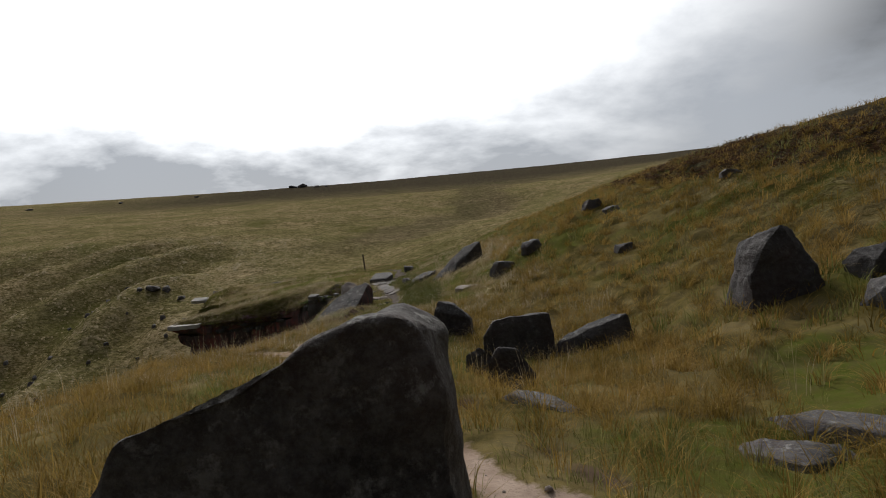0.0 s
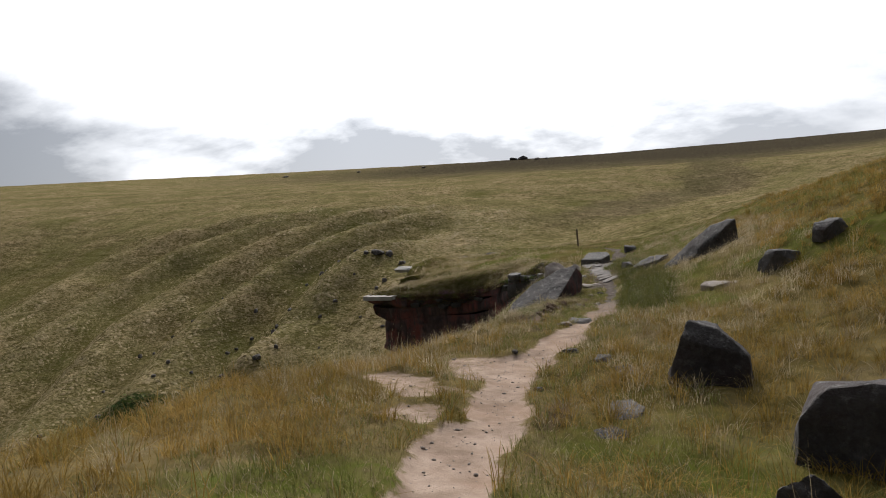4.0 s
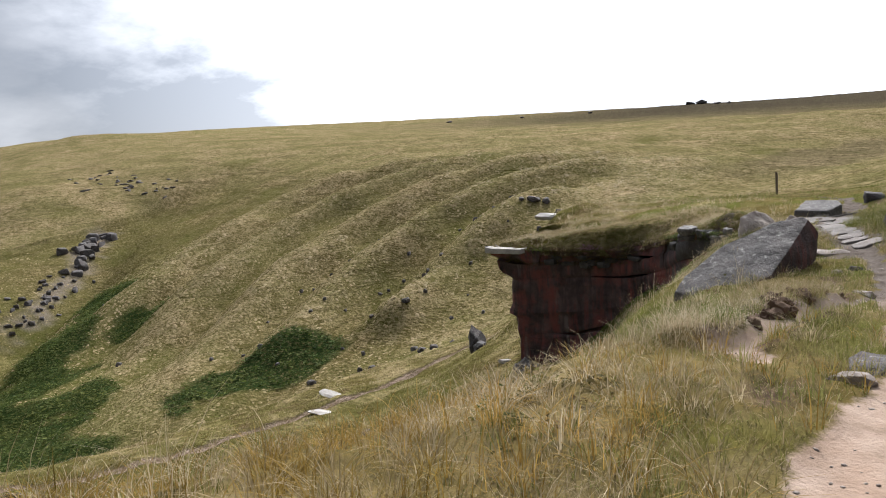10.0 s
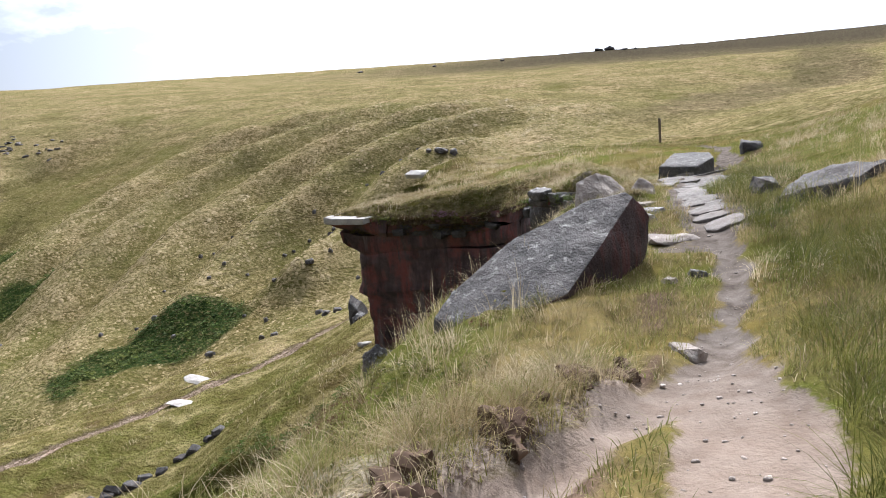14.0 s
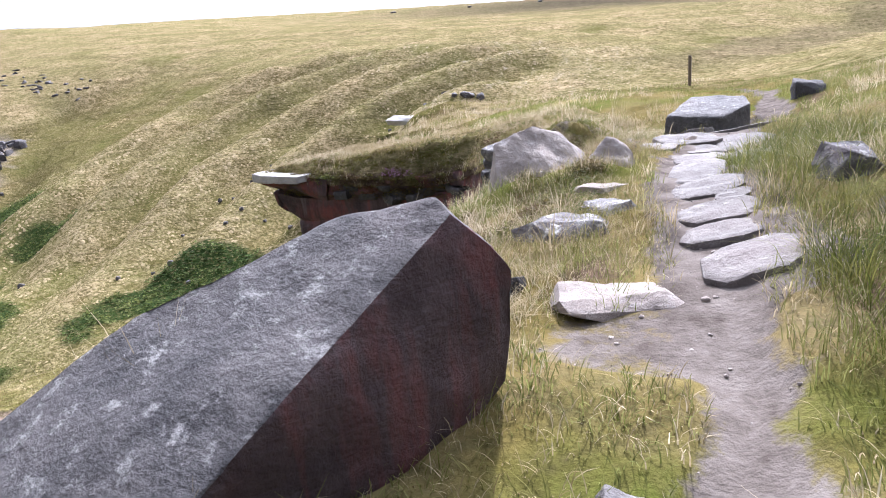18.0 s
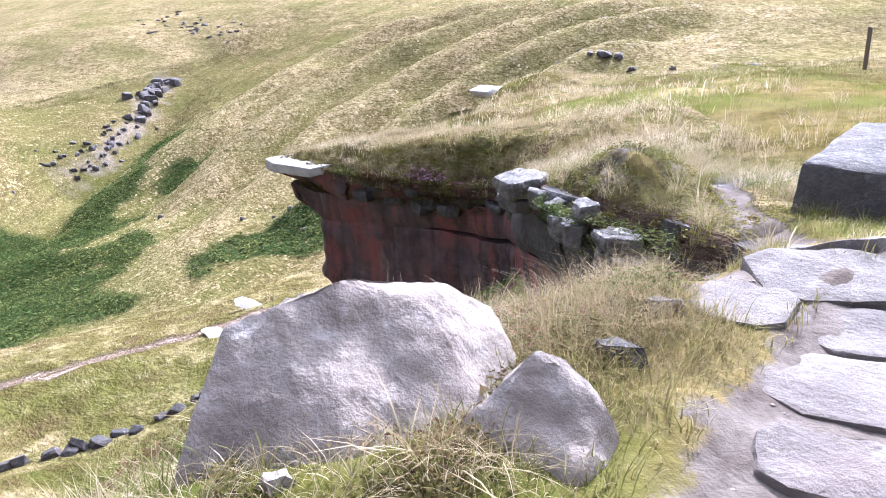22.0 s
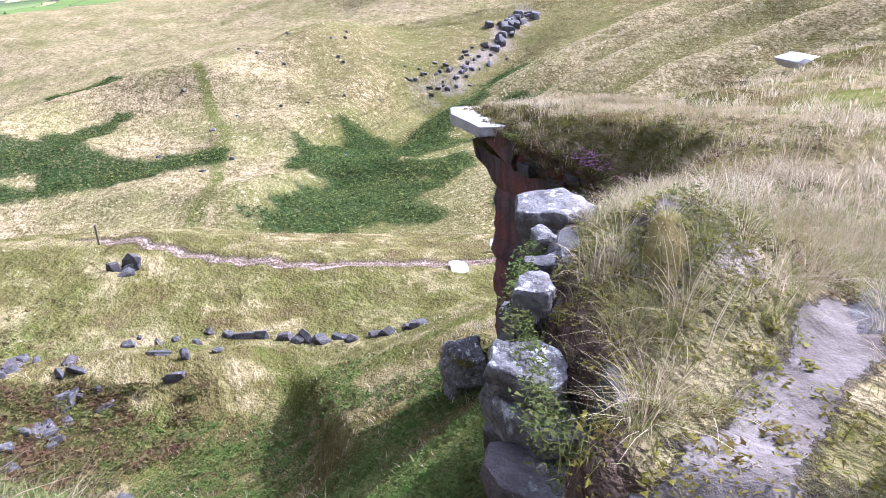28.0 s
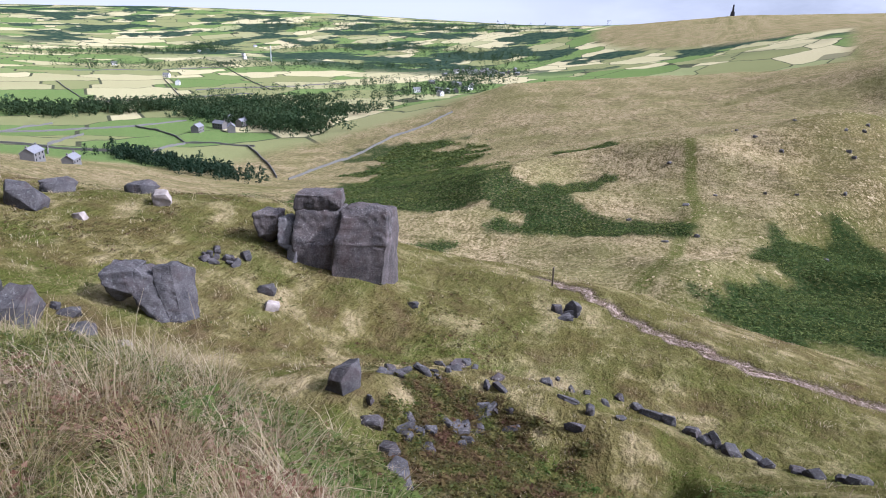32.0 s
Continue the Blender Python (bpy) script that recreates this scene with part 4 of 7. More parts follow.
shaped_rock("red_slab", [(-9.95, 42.7, -7.2), (-9.1, 42.5, -7.2), (-9.2, 43.2, -7.2), (-9.95, 43.2, -7.2), (-9.9, 42.75, -6.4), (-9.6, 42.75, -5.95), (-9.3, 42.7, -6.2), (-9.6, 43.1, -6.0)], (-9.6, 42.9, -6.9), GRIT_RED, "upright red slab leaning below the crag wall", 0.03, 3, 0.03, 47, 0.01, "slab")
boulder(-16.2, 43.5, 1.7, 1.4, 1.6, 40, GRIT_CRUST, 151, "mossy lichened block at the foot of the crag's prow", 4, cuts=4, rough=0.09)

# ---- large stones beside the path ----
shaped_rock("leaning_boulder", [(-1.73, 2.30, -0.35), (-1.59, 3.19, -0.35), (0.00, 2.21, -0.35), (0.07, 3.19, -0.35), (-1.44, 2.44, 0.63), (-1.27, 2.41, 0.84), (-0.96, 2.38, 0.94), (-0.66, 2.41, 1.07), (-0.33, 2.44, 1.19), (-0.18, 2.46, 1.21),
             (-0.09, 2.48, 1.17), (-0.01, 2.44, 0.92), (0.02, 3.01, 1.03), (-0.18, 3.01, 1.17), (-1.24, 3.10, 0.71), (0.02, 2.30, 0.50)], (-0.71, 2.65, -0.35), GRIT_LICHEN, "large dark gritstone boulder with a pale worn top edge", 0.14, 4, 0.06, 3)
SLAB_TOP = [(-3.4, 29.8, -1.5), (-3.9, 29.72, -1.63), (-4.35, 29.5, -1.82), (-4.75, 29.25, -2.02), (-5.05, 28.9, -2.3), (-5.4, 28.5, -2.6), (-5.5, 28.15, -2.86), (-5.2, 27.95, -2.9), (-4.3, 27.95, -2.68), (-3.78, 28.23, -2.45), (-3.56, 28.84, -2.07), (-3.28, 29.72, -1.55)]
shaped_rock("leaning_slab", SLAB_TOP + [(-3.08, 29.95, -1.85), (-3.12, 29.9, -2.4), (-3.4, 29.0, -2.8), (-3.75, 28.3, -3.0), (-4.3, 28.05, -3.2), (-5.5, 28.1, -3.7), (-5.2, 29.2, -3.4), (-4.2, 30.0, -2.8), (-3.5, 30.2, -2.6)],
            (-4.4, 29, -2.9), GRIT_GREY, "great tilted grey gritstone slab with a reddish broken side", 0.025, 4, 0.03, 5, 0.008, "slab", side=((0.8, -0.5, -0.2), GRIT_RED))
shaped_rock("block", [(-4.35, 40.55, -2.46), (-3.35, 40.45, -2.48), (-2.95, 41.3, -2.3), (-3.1, 41.95, -2.22), (-4.1, 41.95, -2.22), (-4.4, 40.5, -3.2), (-3.3, 40.4, -3.2), (-2.9, 41.6, -3.2), (-4.2, 42, -3.2)],
            (-3.7, 41.2, -2.9), GRIT_GREY, "squared flat-topped grey gritstone block beside the path", 0.05, 3, 0.03, 6)
shaped_rock("standing_stone", [(5.1, 10.7, -0.9), (6.5, 10.5, -0.9), (6.6, 11.8, -0.9), (5.1, 11.9, -0.9), (5.15, 10.8, 0.0), (5.45, 10.8, 0.55), (5.75, 10.9, 0.82), (6.05, 11.1, 0.74), (6.35, 10.7, -0.1), (5.3, 11.6, 0.5), (6.1, 11.6, 0.6)],
            (5.6, 11.2, -0.6), GRIT_DARK, "upright dark gritstone stone leaning on the grass bank", 0.08, 4, 0.06, 8)
shaped_rock("hillside_slab", [(-0.4, 30.6, -1.75), (0.1, 30.0, -1.6), (1.95, 29.3, -0.02), (1.8, 30.2, -0.12), (1.2, 30.3, -0.3), (-0.5, 30.4, -2.2), (2.1, 29.5, -1.1), (1.9, 30.6, -1.0), (0, 29.9, -2.1)],
            (0.7, 30, -1.5), GRIT_DARK, "long dark slab sloping out of the grass bank", 0.05, 3, 0.04, 9, 0.01, "slab")
shaped_rock("bank_rock", [(-1.75, 32.0, -2.5), (-0.2, 31.5, -2.5), (0.1, 33.2, -2.4), (-1.5, 33.6, -2.5), (-1.55, 32.2, -1.95), (-0.6, 31.8, -1.65), (-0.1, 32.4, -1.4), (-1.2, 33.2, -1.75)],
            (-0.9, 32.6, -2.3), GRIT_DARK, "low dark gritstone outcrop half buried in the grass bank", 0.08, 3, 0.06, 10)
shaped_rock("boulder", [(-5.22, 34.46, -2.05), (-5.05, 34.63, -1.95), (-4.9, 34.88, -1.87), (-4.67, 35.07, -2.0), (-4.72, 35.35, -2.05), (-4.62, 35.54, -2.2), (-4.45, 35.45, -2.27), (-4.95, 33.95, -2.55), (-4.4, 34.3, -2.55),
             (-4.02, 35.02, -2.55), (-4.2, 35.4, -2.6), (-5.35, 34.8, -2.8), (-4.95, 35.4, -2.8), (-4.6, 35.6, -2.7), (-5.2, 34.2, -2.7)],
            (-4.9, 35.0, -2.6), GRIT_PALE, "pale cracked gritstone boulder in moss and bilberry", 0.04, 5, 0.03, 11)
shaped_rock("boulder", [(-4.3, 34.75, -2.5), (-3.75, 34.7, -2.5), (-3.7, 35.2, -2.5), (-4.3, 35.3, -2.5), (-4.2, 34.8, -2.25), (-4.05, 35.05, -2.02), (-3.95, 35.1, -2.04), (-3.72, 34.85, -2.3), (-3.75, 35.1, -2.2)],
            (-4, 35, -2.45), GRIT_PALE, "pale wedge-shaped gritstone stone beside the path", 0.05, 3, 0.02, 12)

shaped_rock("boulder", [(-2.15, 24.86, -2.16), (-1.9, 25.02, -2.06), (-1.5, 25.0, -2.0), (-1.34, 24.75, -1.98), (-1.42, 24.42, -2.0), (-1.7, 24.3, -2.02), (-2.0, 24.5, -2.06), (-2.2, 24.85, -2.4), (-1.3, 25.1, -2.4), (-1.3, 24.3, -2.4), (-2.0, 24.35, -2.4)],
            (-1.75, 24.7, -2.3), GRIT_PALE, "broad flat pale rock worn smooth in the path", 0.035, 4, 0.025, 13)
shaped_rock("boulder", [(-2.32, 24.02, -2.04), (-1.95, 24.12, -1.98), (-1.55, 24.0, -1.95), (-1.45, 23.6, -1.95), (-1.8, 23.35, -1.98), (-2.2, 23.6, -2.02), (-2.35, 24.1, -2.3), (-1.4, 24.1, -2.3), (-1.4, 23.3, -2.3), (-2.3, 23.5, -2.3)],
            (-1.9, 23.75, -2.2), GRIT_PALE, "low flat pale rock set in the path's edge", 0.035, 4, 0.02, 14)
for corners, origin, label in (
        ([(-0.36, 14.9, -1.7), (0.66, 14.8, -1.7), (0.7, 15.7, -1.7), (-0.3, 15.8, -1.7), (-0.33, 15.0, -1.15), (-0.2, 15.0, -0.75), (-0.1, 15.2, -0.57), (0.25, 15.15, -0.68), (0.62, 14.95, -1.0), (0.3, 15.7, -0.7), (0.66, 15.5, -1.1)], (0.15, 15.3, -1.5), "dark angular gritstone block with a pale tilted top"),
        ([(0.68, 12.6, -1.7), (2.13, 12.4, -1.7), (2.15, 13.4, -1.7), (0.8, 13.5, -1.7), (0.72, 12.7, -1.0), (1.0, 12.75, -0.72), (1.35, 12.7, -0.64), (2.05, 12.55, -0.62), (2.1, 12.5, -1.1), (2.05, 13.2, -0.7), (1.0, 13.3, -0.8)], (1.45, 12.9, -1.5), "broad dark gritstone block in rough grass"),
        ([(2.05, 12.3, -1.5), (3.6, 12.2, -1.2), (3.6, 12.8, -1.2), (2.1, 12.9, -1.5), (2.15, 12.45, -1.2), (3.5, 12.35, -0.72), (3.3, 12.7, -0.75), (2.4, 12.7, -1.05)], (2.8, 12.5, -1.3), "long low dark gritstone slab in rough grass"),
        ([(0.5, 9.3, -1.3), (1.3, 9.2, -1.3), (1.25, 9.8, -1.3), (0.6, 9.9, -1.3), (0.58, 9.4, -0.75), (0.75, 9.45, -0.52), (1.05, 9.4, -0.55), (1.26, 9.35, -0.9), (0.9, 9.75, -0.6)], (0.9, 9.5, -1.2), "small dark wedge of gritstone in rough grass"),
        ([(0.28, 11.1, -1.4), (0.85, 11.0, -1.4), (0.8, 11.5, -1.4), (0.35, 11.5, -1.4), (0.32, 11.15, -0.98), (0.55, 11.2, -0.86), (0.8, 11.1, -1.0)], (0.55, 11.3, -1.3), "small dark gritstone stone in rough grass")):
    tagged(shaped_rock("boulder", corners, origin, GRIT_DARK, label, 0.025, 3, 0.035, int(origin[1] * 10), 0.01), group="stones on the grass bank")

PATH_STONES = "stones beside the path"
HILL_STONES = "stones on the grass bank"
for row in (  # x, y, length, width, height, turn, material, seed, group
    (0.9, 6.8, 1.0, 0.45, 0.2, -55, GRIT_GREY, 56, PATH_STONES),
    (3.7, 5.95, 1.7, 0.8, 0.26, -20, GRIT_GREY, 57, HILL_STONES), (2.75, 5.2, 1.0, 0.7, 0.2, -30, GRIT_GREY, 58, HILL_STONES), (7.3, 10.9, 1.3, 0.8, 0.55, 25, GRIT_DARK, 59, HILL_STONES), (6.6, 9.3, 1.5, 0.7, 0.4, 30, GRIT_GREY, 60, HILL_STONES),
    (1.0, 23.6, 1.1, 0.5, 0.22, 10, GRIT_PALE, 61, HILL_STONES), (2.3, 23.2, 1.0, 0.6, 0.45, 30, GRIT_GREY, 62, HILL_STONES), (3.4, 23.9, 1.0, 0.6, 0.45, 40, GRIT_GREY, 63, HILL_STONES), (6.9, 25.5, 0.7, 0.5, 0.3, 0, GRIT_GREY, 64, HILL_STONES),
    (6.5, 27.1, 0.9, 0.6, 0.4, 20, GRIT_GREY, 65, HILL_STONES), (10.2, 22.4, 0.9, 0.5, 0.25, 20, GRIT_GREY, 66, HILL_STONES), (5.7, 20, 0.8, 0.6, 0.3, 60, GRIT_GREY, 67, HILL_STONES),
    (-2.45, 20.3, 0.42, 0.24, 0.14, 20, GRIT_PALE, 71, PATH_STONES), (-1.3, 16.6, 0.4, 0.3, 0.14, 60, GRIT_GREY, 72, PATH_STONES), (-1.95, 17.5, 0.3, 0.2, 0.1, 0, GRIT_DARK, 73, PATH_STONES), (-2.9, 17.4, 0.12, 0.1, 0.07, 0, GRIT_DARK, 74, PATH_STONES),
    (-0.95, 15.8, 0.7, 0.4, 0.08, 80, GRIT_GREY, 75, PATH_STONES), (-0.85, 14.1, 0.7, 0.45, 0.08, 95, GRIT_GREY, 76, PATH_STONES), (-1.0, 13.2, 0.5, 0.4, 0.07, 60, GRIT_GREY, 77, PATH_STONES), (-2.05, 14.9, 0.14, 0.1, 0.08, 0, GRIT_DARK, 78, PATH_STONES),
    (-2.35, 26.5, 0.45, 0.28, 0.16, -30, GRIT_PALE, 83, PATH_STONES), (-2.2, 20.9, 0.75, 0.5, 0.12, 30, GRIT_GREY, 84, PATH_STONES),
    (-2.45, 29.3, 0.25, 0.2, 0.14, 0, GRIT_GREY, 85, PATH_STONES), (-2.75, 29.0, 0.2, 0.15, 0.1, 0, GRIT_PALE, 86, PATH_STONES), (-2.99, 31.13, 0.85, 0.55, 0.12, 20, GRIT_PALE, 87, PATH_STONES),
    (-3.71, 32.45, 0.85, 0.6, 0.24, 27, GRIT_CRUST, 91, PATH_STONES), (-3.5, 33.05, 0.5, 0.42, 0.2, 41, GRIT_CRUST, 92, PATH_STONES), (-3.77, 33.88, 0.68, 0.3, 0.12, 20, GRIT_PALE, 94, PATH_STONES), (-1.7, 33.5, 0.5, 0.6, 0.4, 10, GRIT_GREY, 93, PATH_STONES),
    (-5.4, 32.35, 0.55, 0.45, 0.3, 40, GRIT_DARK, 95, PATH_STONES), (-3.7, 31.2, 0.32, 0.25, 0.2, 0, GRIT_DARK, 96, PATH_STONES), (-4.02, 35.75, 0.3, 0.26, 0.2, 30, GRIT_GREY, 97, PATH_STONES), (-4.1, 36.45, 0.26, 0.22, 0.18, 10, GRIT_GREY, 98, PATH_STONES),
    (-4.55, 34.2, 0.12, 0.12, 0.1, 0, GRIT_PALE, 101, PATH_STONES),
    (-19.5, 47.5, 0.9, 0.5, 0.2, 20, GRIT_WHITE, 103, ""), (-21.1, 58.4, 2.2, 1.2, 0.4, 10, GRIT_WHITE, 104, ""), (-2.0, 43.6, 0.8, 0.6, 0.5, 0, GRIT_DARK, 105, PATH_STONES), (-5.0, 41.2, 0.3, 0.25, 0.2, 0, GRIT_PALE, 106, PATH_STONES)):
    x, y, l, w, h, turn, mat, seed, group = row
    kind = {GRIT_CRUST: "flat gritstone stone crusted with pale lichen in the grass", GRIT_DARK: "dark weathered gritstone stone set in rough grass", GRIT_GREY: "grey lichened gritstone stone lying in the grass", GRIT_PALE: "pale worn gritstone stone beside the trodden path", GRIT_WHITE: "bleached flat gritstone slab on the turf"}[mat]
    boulder(x, y, l, w, h, turn, mat, seed, kind, group=group, name="boulder" if max(l, w) > 0.6 else "stone", sink=0.38 if group == PATH_STONES else 0.15, cuts=3 if max(l, w) > 0.85 or GRIT_PALE is mat and l > 0.6 else 2 if max(l, w) > 0.2 else 1)


# ---- flagstones of the path ----
def flagstone(x, y, l, w, turn, seed):
    rng = random.Random(seed)
    n = 12
    pts = []
    for k in range(n):
        a = 2 * math.pi * k / n
        c, s = math.cos(a), math.sin(a)
        r = 1 / max(abs(c), abs(s)) * rng.uniform(0.93, 1.05)
        pts += [(c * r * l / 2, s * r * w / 2, rng.uniform(-0.01, 0.01) + 0.05), (c * r * l / 2 * 1.04, s * r * w / 2 * 1.04, -0.14)]
    bm = hull_rock(pts, 0.03, 3, 0.014, seed)
    ob = mesh_object("flagstone", bm, GRIT_FLAG)
    # lies flush with the slope of the path
    e = 0.35
    zx, zy = (ground(x + e, y) - ground(x - e, y))[0] / (2 * e), (ground(x, y + e) - ground(x, y - e))[0] / (2 * e)
    level = float(np.mean([ground(x + a, y + b)[0] for a in (-0.25, 0, 0.25) for b in (-0.25, 0, 0.25)]))
    ob.matrix_world = pose(x, y, level - 0.02, math.degrees(math.atan(zy)) + rng.uniform(-1.5, 1.5), -math.degrees(math.atan(zx)) + rng.uniform(-1.5, 1.5), 0) @ pose(0, 0, 0, 0, 0, turn)
    return tagged(ob, "worn pale sandstone flag set in the path", "flagstone", "flagstones of the path")


FLAGS = ((-2.25, 31.7, 0.5, 0.6, 10), (-2.48, 32.35, 0.48, 0.42, 0), (-2.58, 32.94, 0.52, 0.5, 12), (-2.5, 33.36, 0.24, 0.24, 0), (-2.76, 33.83, 0.52, 0.58, 8), (-2.97, 34.66, 0.46, 0.88, 5), (-3.1, 35.5, 0.42, 0.36, 15), (-3.15, 36.2, 0.62, 0.6, 15),
         (-2.52, 35.75, 0.42, 0.5, 0), (-3.2, 36.85, 0.5, 0.45, 20), (-3.5, 37.45, 0.72, 0.68, 30), (-2.7, 37.4, 0.68, 0.7, 20), (-2.9, 38.5, 0.9, 0.7, 5), (-3.78, 36.8, 0.42, 0.5, 0), (-3.65, 38.3, 0.6, 0.8, 25))
for k, (x, y, l, w, turn) in enumerate(FLAGS):
    flagstone(x, y, l * 1.22, w * 1.16, turn, seed=200 + k)


# ---- way-mark posts ----
def post_material():
    m, n, b, pos, geo = material("weathered_post", 0.85)
    st = n.add("ShaderNodeMapping", Vector=pos)
    st.inputs["Scale"].default_value = (14, 14, 1.2)
    n.plug(b.inputs["Base Color"], n.mix(n.noise(st.outputs[0], 3, 5), (0.07, 0.055, 0.04), (0.2, 0.16, 0.12)))
    return m


POST = post_material()


def waymark_post(x, y, h, lean=0, label="weathered wooden way-mark post standing in the grass"):
    bm = bmesh.new()
    bmesh.ops.create_cube(bm, size=1)
    bmesh.ops.scale(bm, vec=(0.13, 0.13, h + 0.4), verts=bm.verts)
    bmesh.ops.translate(bm, vec=(0, 0, h / 2 - 0.2), verts=bm.verts)
    for v in bm.verts:
        if v.co.z > 0 and v.co.x > 0:
            v.co.z -= 0.05
    bmesh.ops.bevel(bm, geom=list(bm.edges), offset=0.012, segments=2, affect="EDGES")
    ob = mesh_object("waymark_post", bm, POST)
    ob.matrix_world = pose(x, y, float(ground(x, y)[0]), 0, lean, 0)
    return tagged(ob, label, "post")


waymark_post(-6.86, 60.7, 1.5, -2)
waymark_post(-51.3, 29.5, 1.5)


# ---- the old quarry floor below the crag ----
tower = tagged(new("rock_tower"), "great split gritstone tower with pale weathered edges on the grassy hummock", "rock tower")
tower.location = (-38.5, 17.5, -16.5)
for corners, mat, seed, rough in (
    ([(-37.85, 18.46, -12.54), (-39.24, 20.85, -12.13), (-38.5, 21.25, -14.45), (-37.7, 21.1, -18.8), (-36.4, 18.1, -18.4), (-37.1, 18.2, -14.0), (-40.7, 18.3, -12.1), (-39.9, 17.1, -12.6), (-42, 20.4, -12.6), (-42, 20.4, -18), (-39, 16.8, -17.5)], GRIT_TOWER, 1, 0.14),
    ([(-37.8, 15.1, -12.4), (-39.0, 17.6, -12.6), (-37.4, 17.5, -18.2), (-36.8, 16.3, -18.0), (-36.8, 15.3, -14.3), (-40.5, 14.6, -12.4), (-41.5, 17, -12.6), (-40.5, 15, -17.5), (-40, 18, -17.5), (-38, 18.3, -14.5)], GRIT_TOWER, 2, 0.14),
    ([(-37.75, 15.0, -12.5), (-38.6, 16.6, -12.55), (-39.1, 17.7, -12.4), (-37.8, 15.1, -11.45), (-39.4, 17.6, -11.3), (-38.5, 16.9, -11.5), (-40.5, 14.2, -12.2), (-40.4, 14.2, -11.6), (-41.8, 16.4, -11.7), (-41.8, 16.6, -12.5)], GRIT_TOWER, 3, 0.1),
    ([(-36.4, 12.7, -12.5), (-37.3, 14.0, -12.8), (-37.5, 14.3, -13.8), (-36.6, 12.9, -14.2), (-38.4, 12.4, -12.6), (-39, 13.6, -12.8), (-38.6, 13, -15), (-37.6, 13, -15)], GRIT_TOWER, 4, 0.1),
    ([(-37.2, 14.1, -12.9), (-37.7, 15.0, -13.3), (-37.0, 15.0, -14.9), (-36.7, 14.3, -14.6), (-38.8, 14, -13), (-39, 15, -13.2), (-38.6, 14.6, -15.5), (-37.5, 15.1, -15.4)], GRIT_GREY, 5, 0.09),
    ([(-36.9, 14.9, -14.6), (-36.9, 15.7, -14.5), (-36.3, 15.7, -16.2), (-36.3, 15.0, -16.2), (-37.9, 15.2, -14.6), (-37.8, 15.6, -16.6)], GRIT_GREY, 6, 0.07)):
    o = Vector(tower.location)
    part("block", hull_rock([Vector(p) - o for p in corners], 0.12, 4, rough * 1.4, 60 + seed, 0.06), mat, tower)

outcrop = tagged(new("outcrop"), "dark gritstone outcrop with tilted slabs breaking from the hummock", "outcrop")
outcrop.location = (-25.5, 14.2, -14.2)
for corners, mat, seed in (
    ([(-24.4, 12.9, -12.45), (-25.5, 13.9, -12.5), (-25.2, 14.2, -13.6), (-24.3, 13.1, -12.95), (-26, 12.2, -12.3), (-27, 13.4, -12.5), (-26.5, 13.2, -14), (-25, 13.2, -14)], GRIT_DARK, 1),
    ([(-25.4, 13.7, -12.5), (-26.1, 14.6, -12.9), (-25.6, 15.7, -15.5), (-25.2, 14.3, -14.2), (-25.1, 14.1, -13.6), (-27, 13.6, -12.6), (-27.4, 14.8, -13.2), (-26.6, 15.6, -15.4)], GRIT_DARK, 2),
    ([(-26.2, 14.4, -12.5), (-26.7, 15.1, -12.4), (-26.5, 15.5, -13.6), (-26.1, 16.1, -15.5), (-25.8, 15.7, -15.4), (-25.9, 14.8, -13.4), (-27.8, 14.6, -12.6), (-28, 15.4, -13), (-27.4, 16, -15.4)], GRIT_DARK, 3)):
    o = Vector(outcrop.location)
    part("slab", hull_rock([Vector(p) - o for p in corners], 0.04, 4, 0.1, 80 + seed, 0.04), mat, outcrop)

LOW_STONES = "stones on the quarry floor"
rng = random.Random(4)
low = [(-20.2, 33.9, 0.9, 0.6, 0.5, GRIT_DARK), (-22.4, 29.0, 1.0, 0.7, 0.5, GRIT_DARK), (-46.3, 31.9, 1.3, 0.7, 1.1, GRIT_DARK), (-46.0, 31.0, 0.9, 0.6, 0.7, GRIT_DARK), (-46.2, 32.0, 1.4, 0.8, 0.5, GRIT_DARK), (-45.2, 31.7, 1.2, 0.7, 0.5, GRIT_DARK), (-39.3, 52.4, 3.2, 1.3, 0.22, GRIT_WHITE), (-42.0, 57.0, 3.0, 1.2, 0.16, GRIT_WHITE),
       (-30.4, 63.4, 2.4, 1.6, 2.4, GRIT_DARK), (-29.2, 61.5, 1.6, 1.2, 1.0, GRIT_DARK), (-32.5, 16.4, 1.2, 0.8, 0.6, GRIT_DARK), (-31.4, 17.4, 1.0, 0.7, 0.5, GRIT_PALE), (-38.5, 23, 0.9, 0.6, 0.4, GRIT_DARK), (-20.8, 15.6, 2.0, 1.4, 0.9, GRIT_DARK),
       (-21.2, 17.2, 1.4, 1.0, 0.6, GRIT_PALE), (-19.3, 13.9, 2.0, 1.7, 1.8, GRIT_DARK), (-20.5, 10.6, 2.2, 1.5, 1.2, GRIT_DARK), (-39.6, 0.5, 2.4, 1.6, 1.0, GRIT_DARK), (-37.4, 4.6, 2.2, 1.4, 1.2, GRIT_PALE), (-36.6, -4.4, 3.4, 2.0, 1.4, GRIT_DARK),
       (-31, -0.4, 3.0, 2.2, 1.6, GRIT_DARK), (-31.8, 3.4, 0.9, 0.7, 0.5, GRIT_PALE), (-24.2, 26.0, 1.6, 1.2, 1.4, GRIT_DARK), (-20.6, 30.2, 1.5, 1.2, 0.9, GRIT_DARK), (-34.5, 13.6, 0.8, 0.6, 0.5, GRIT_DARK)]
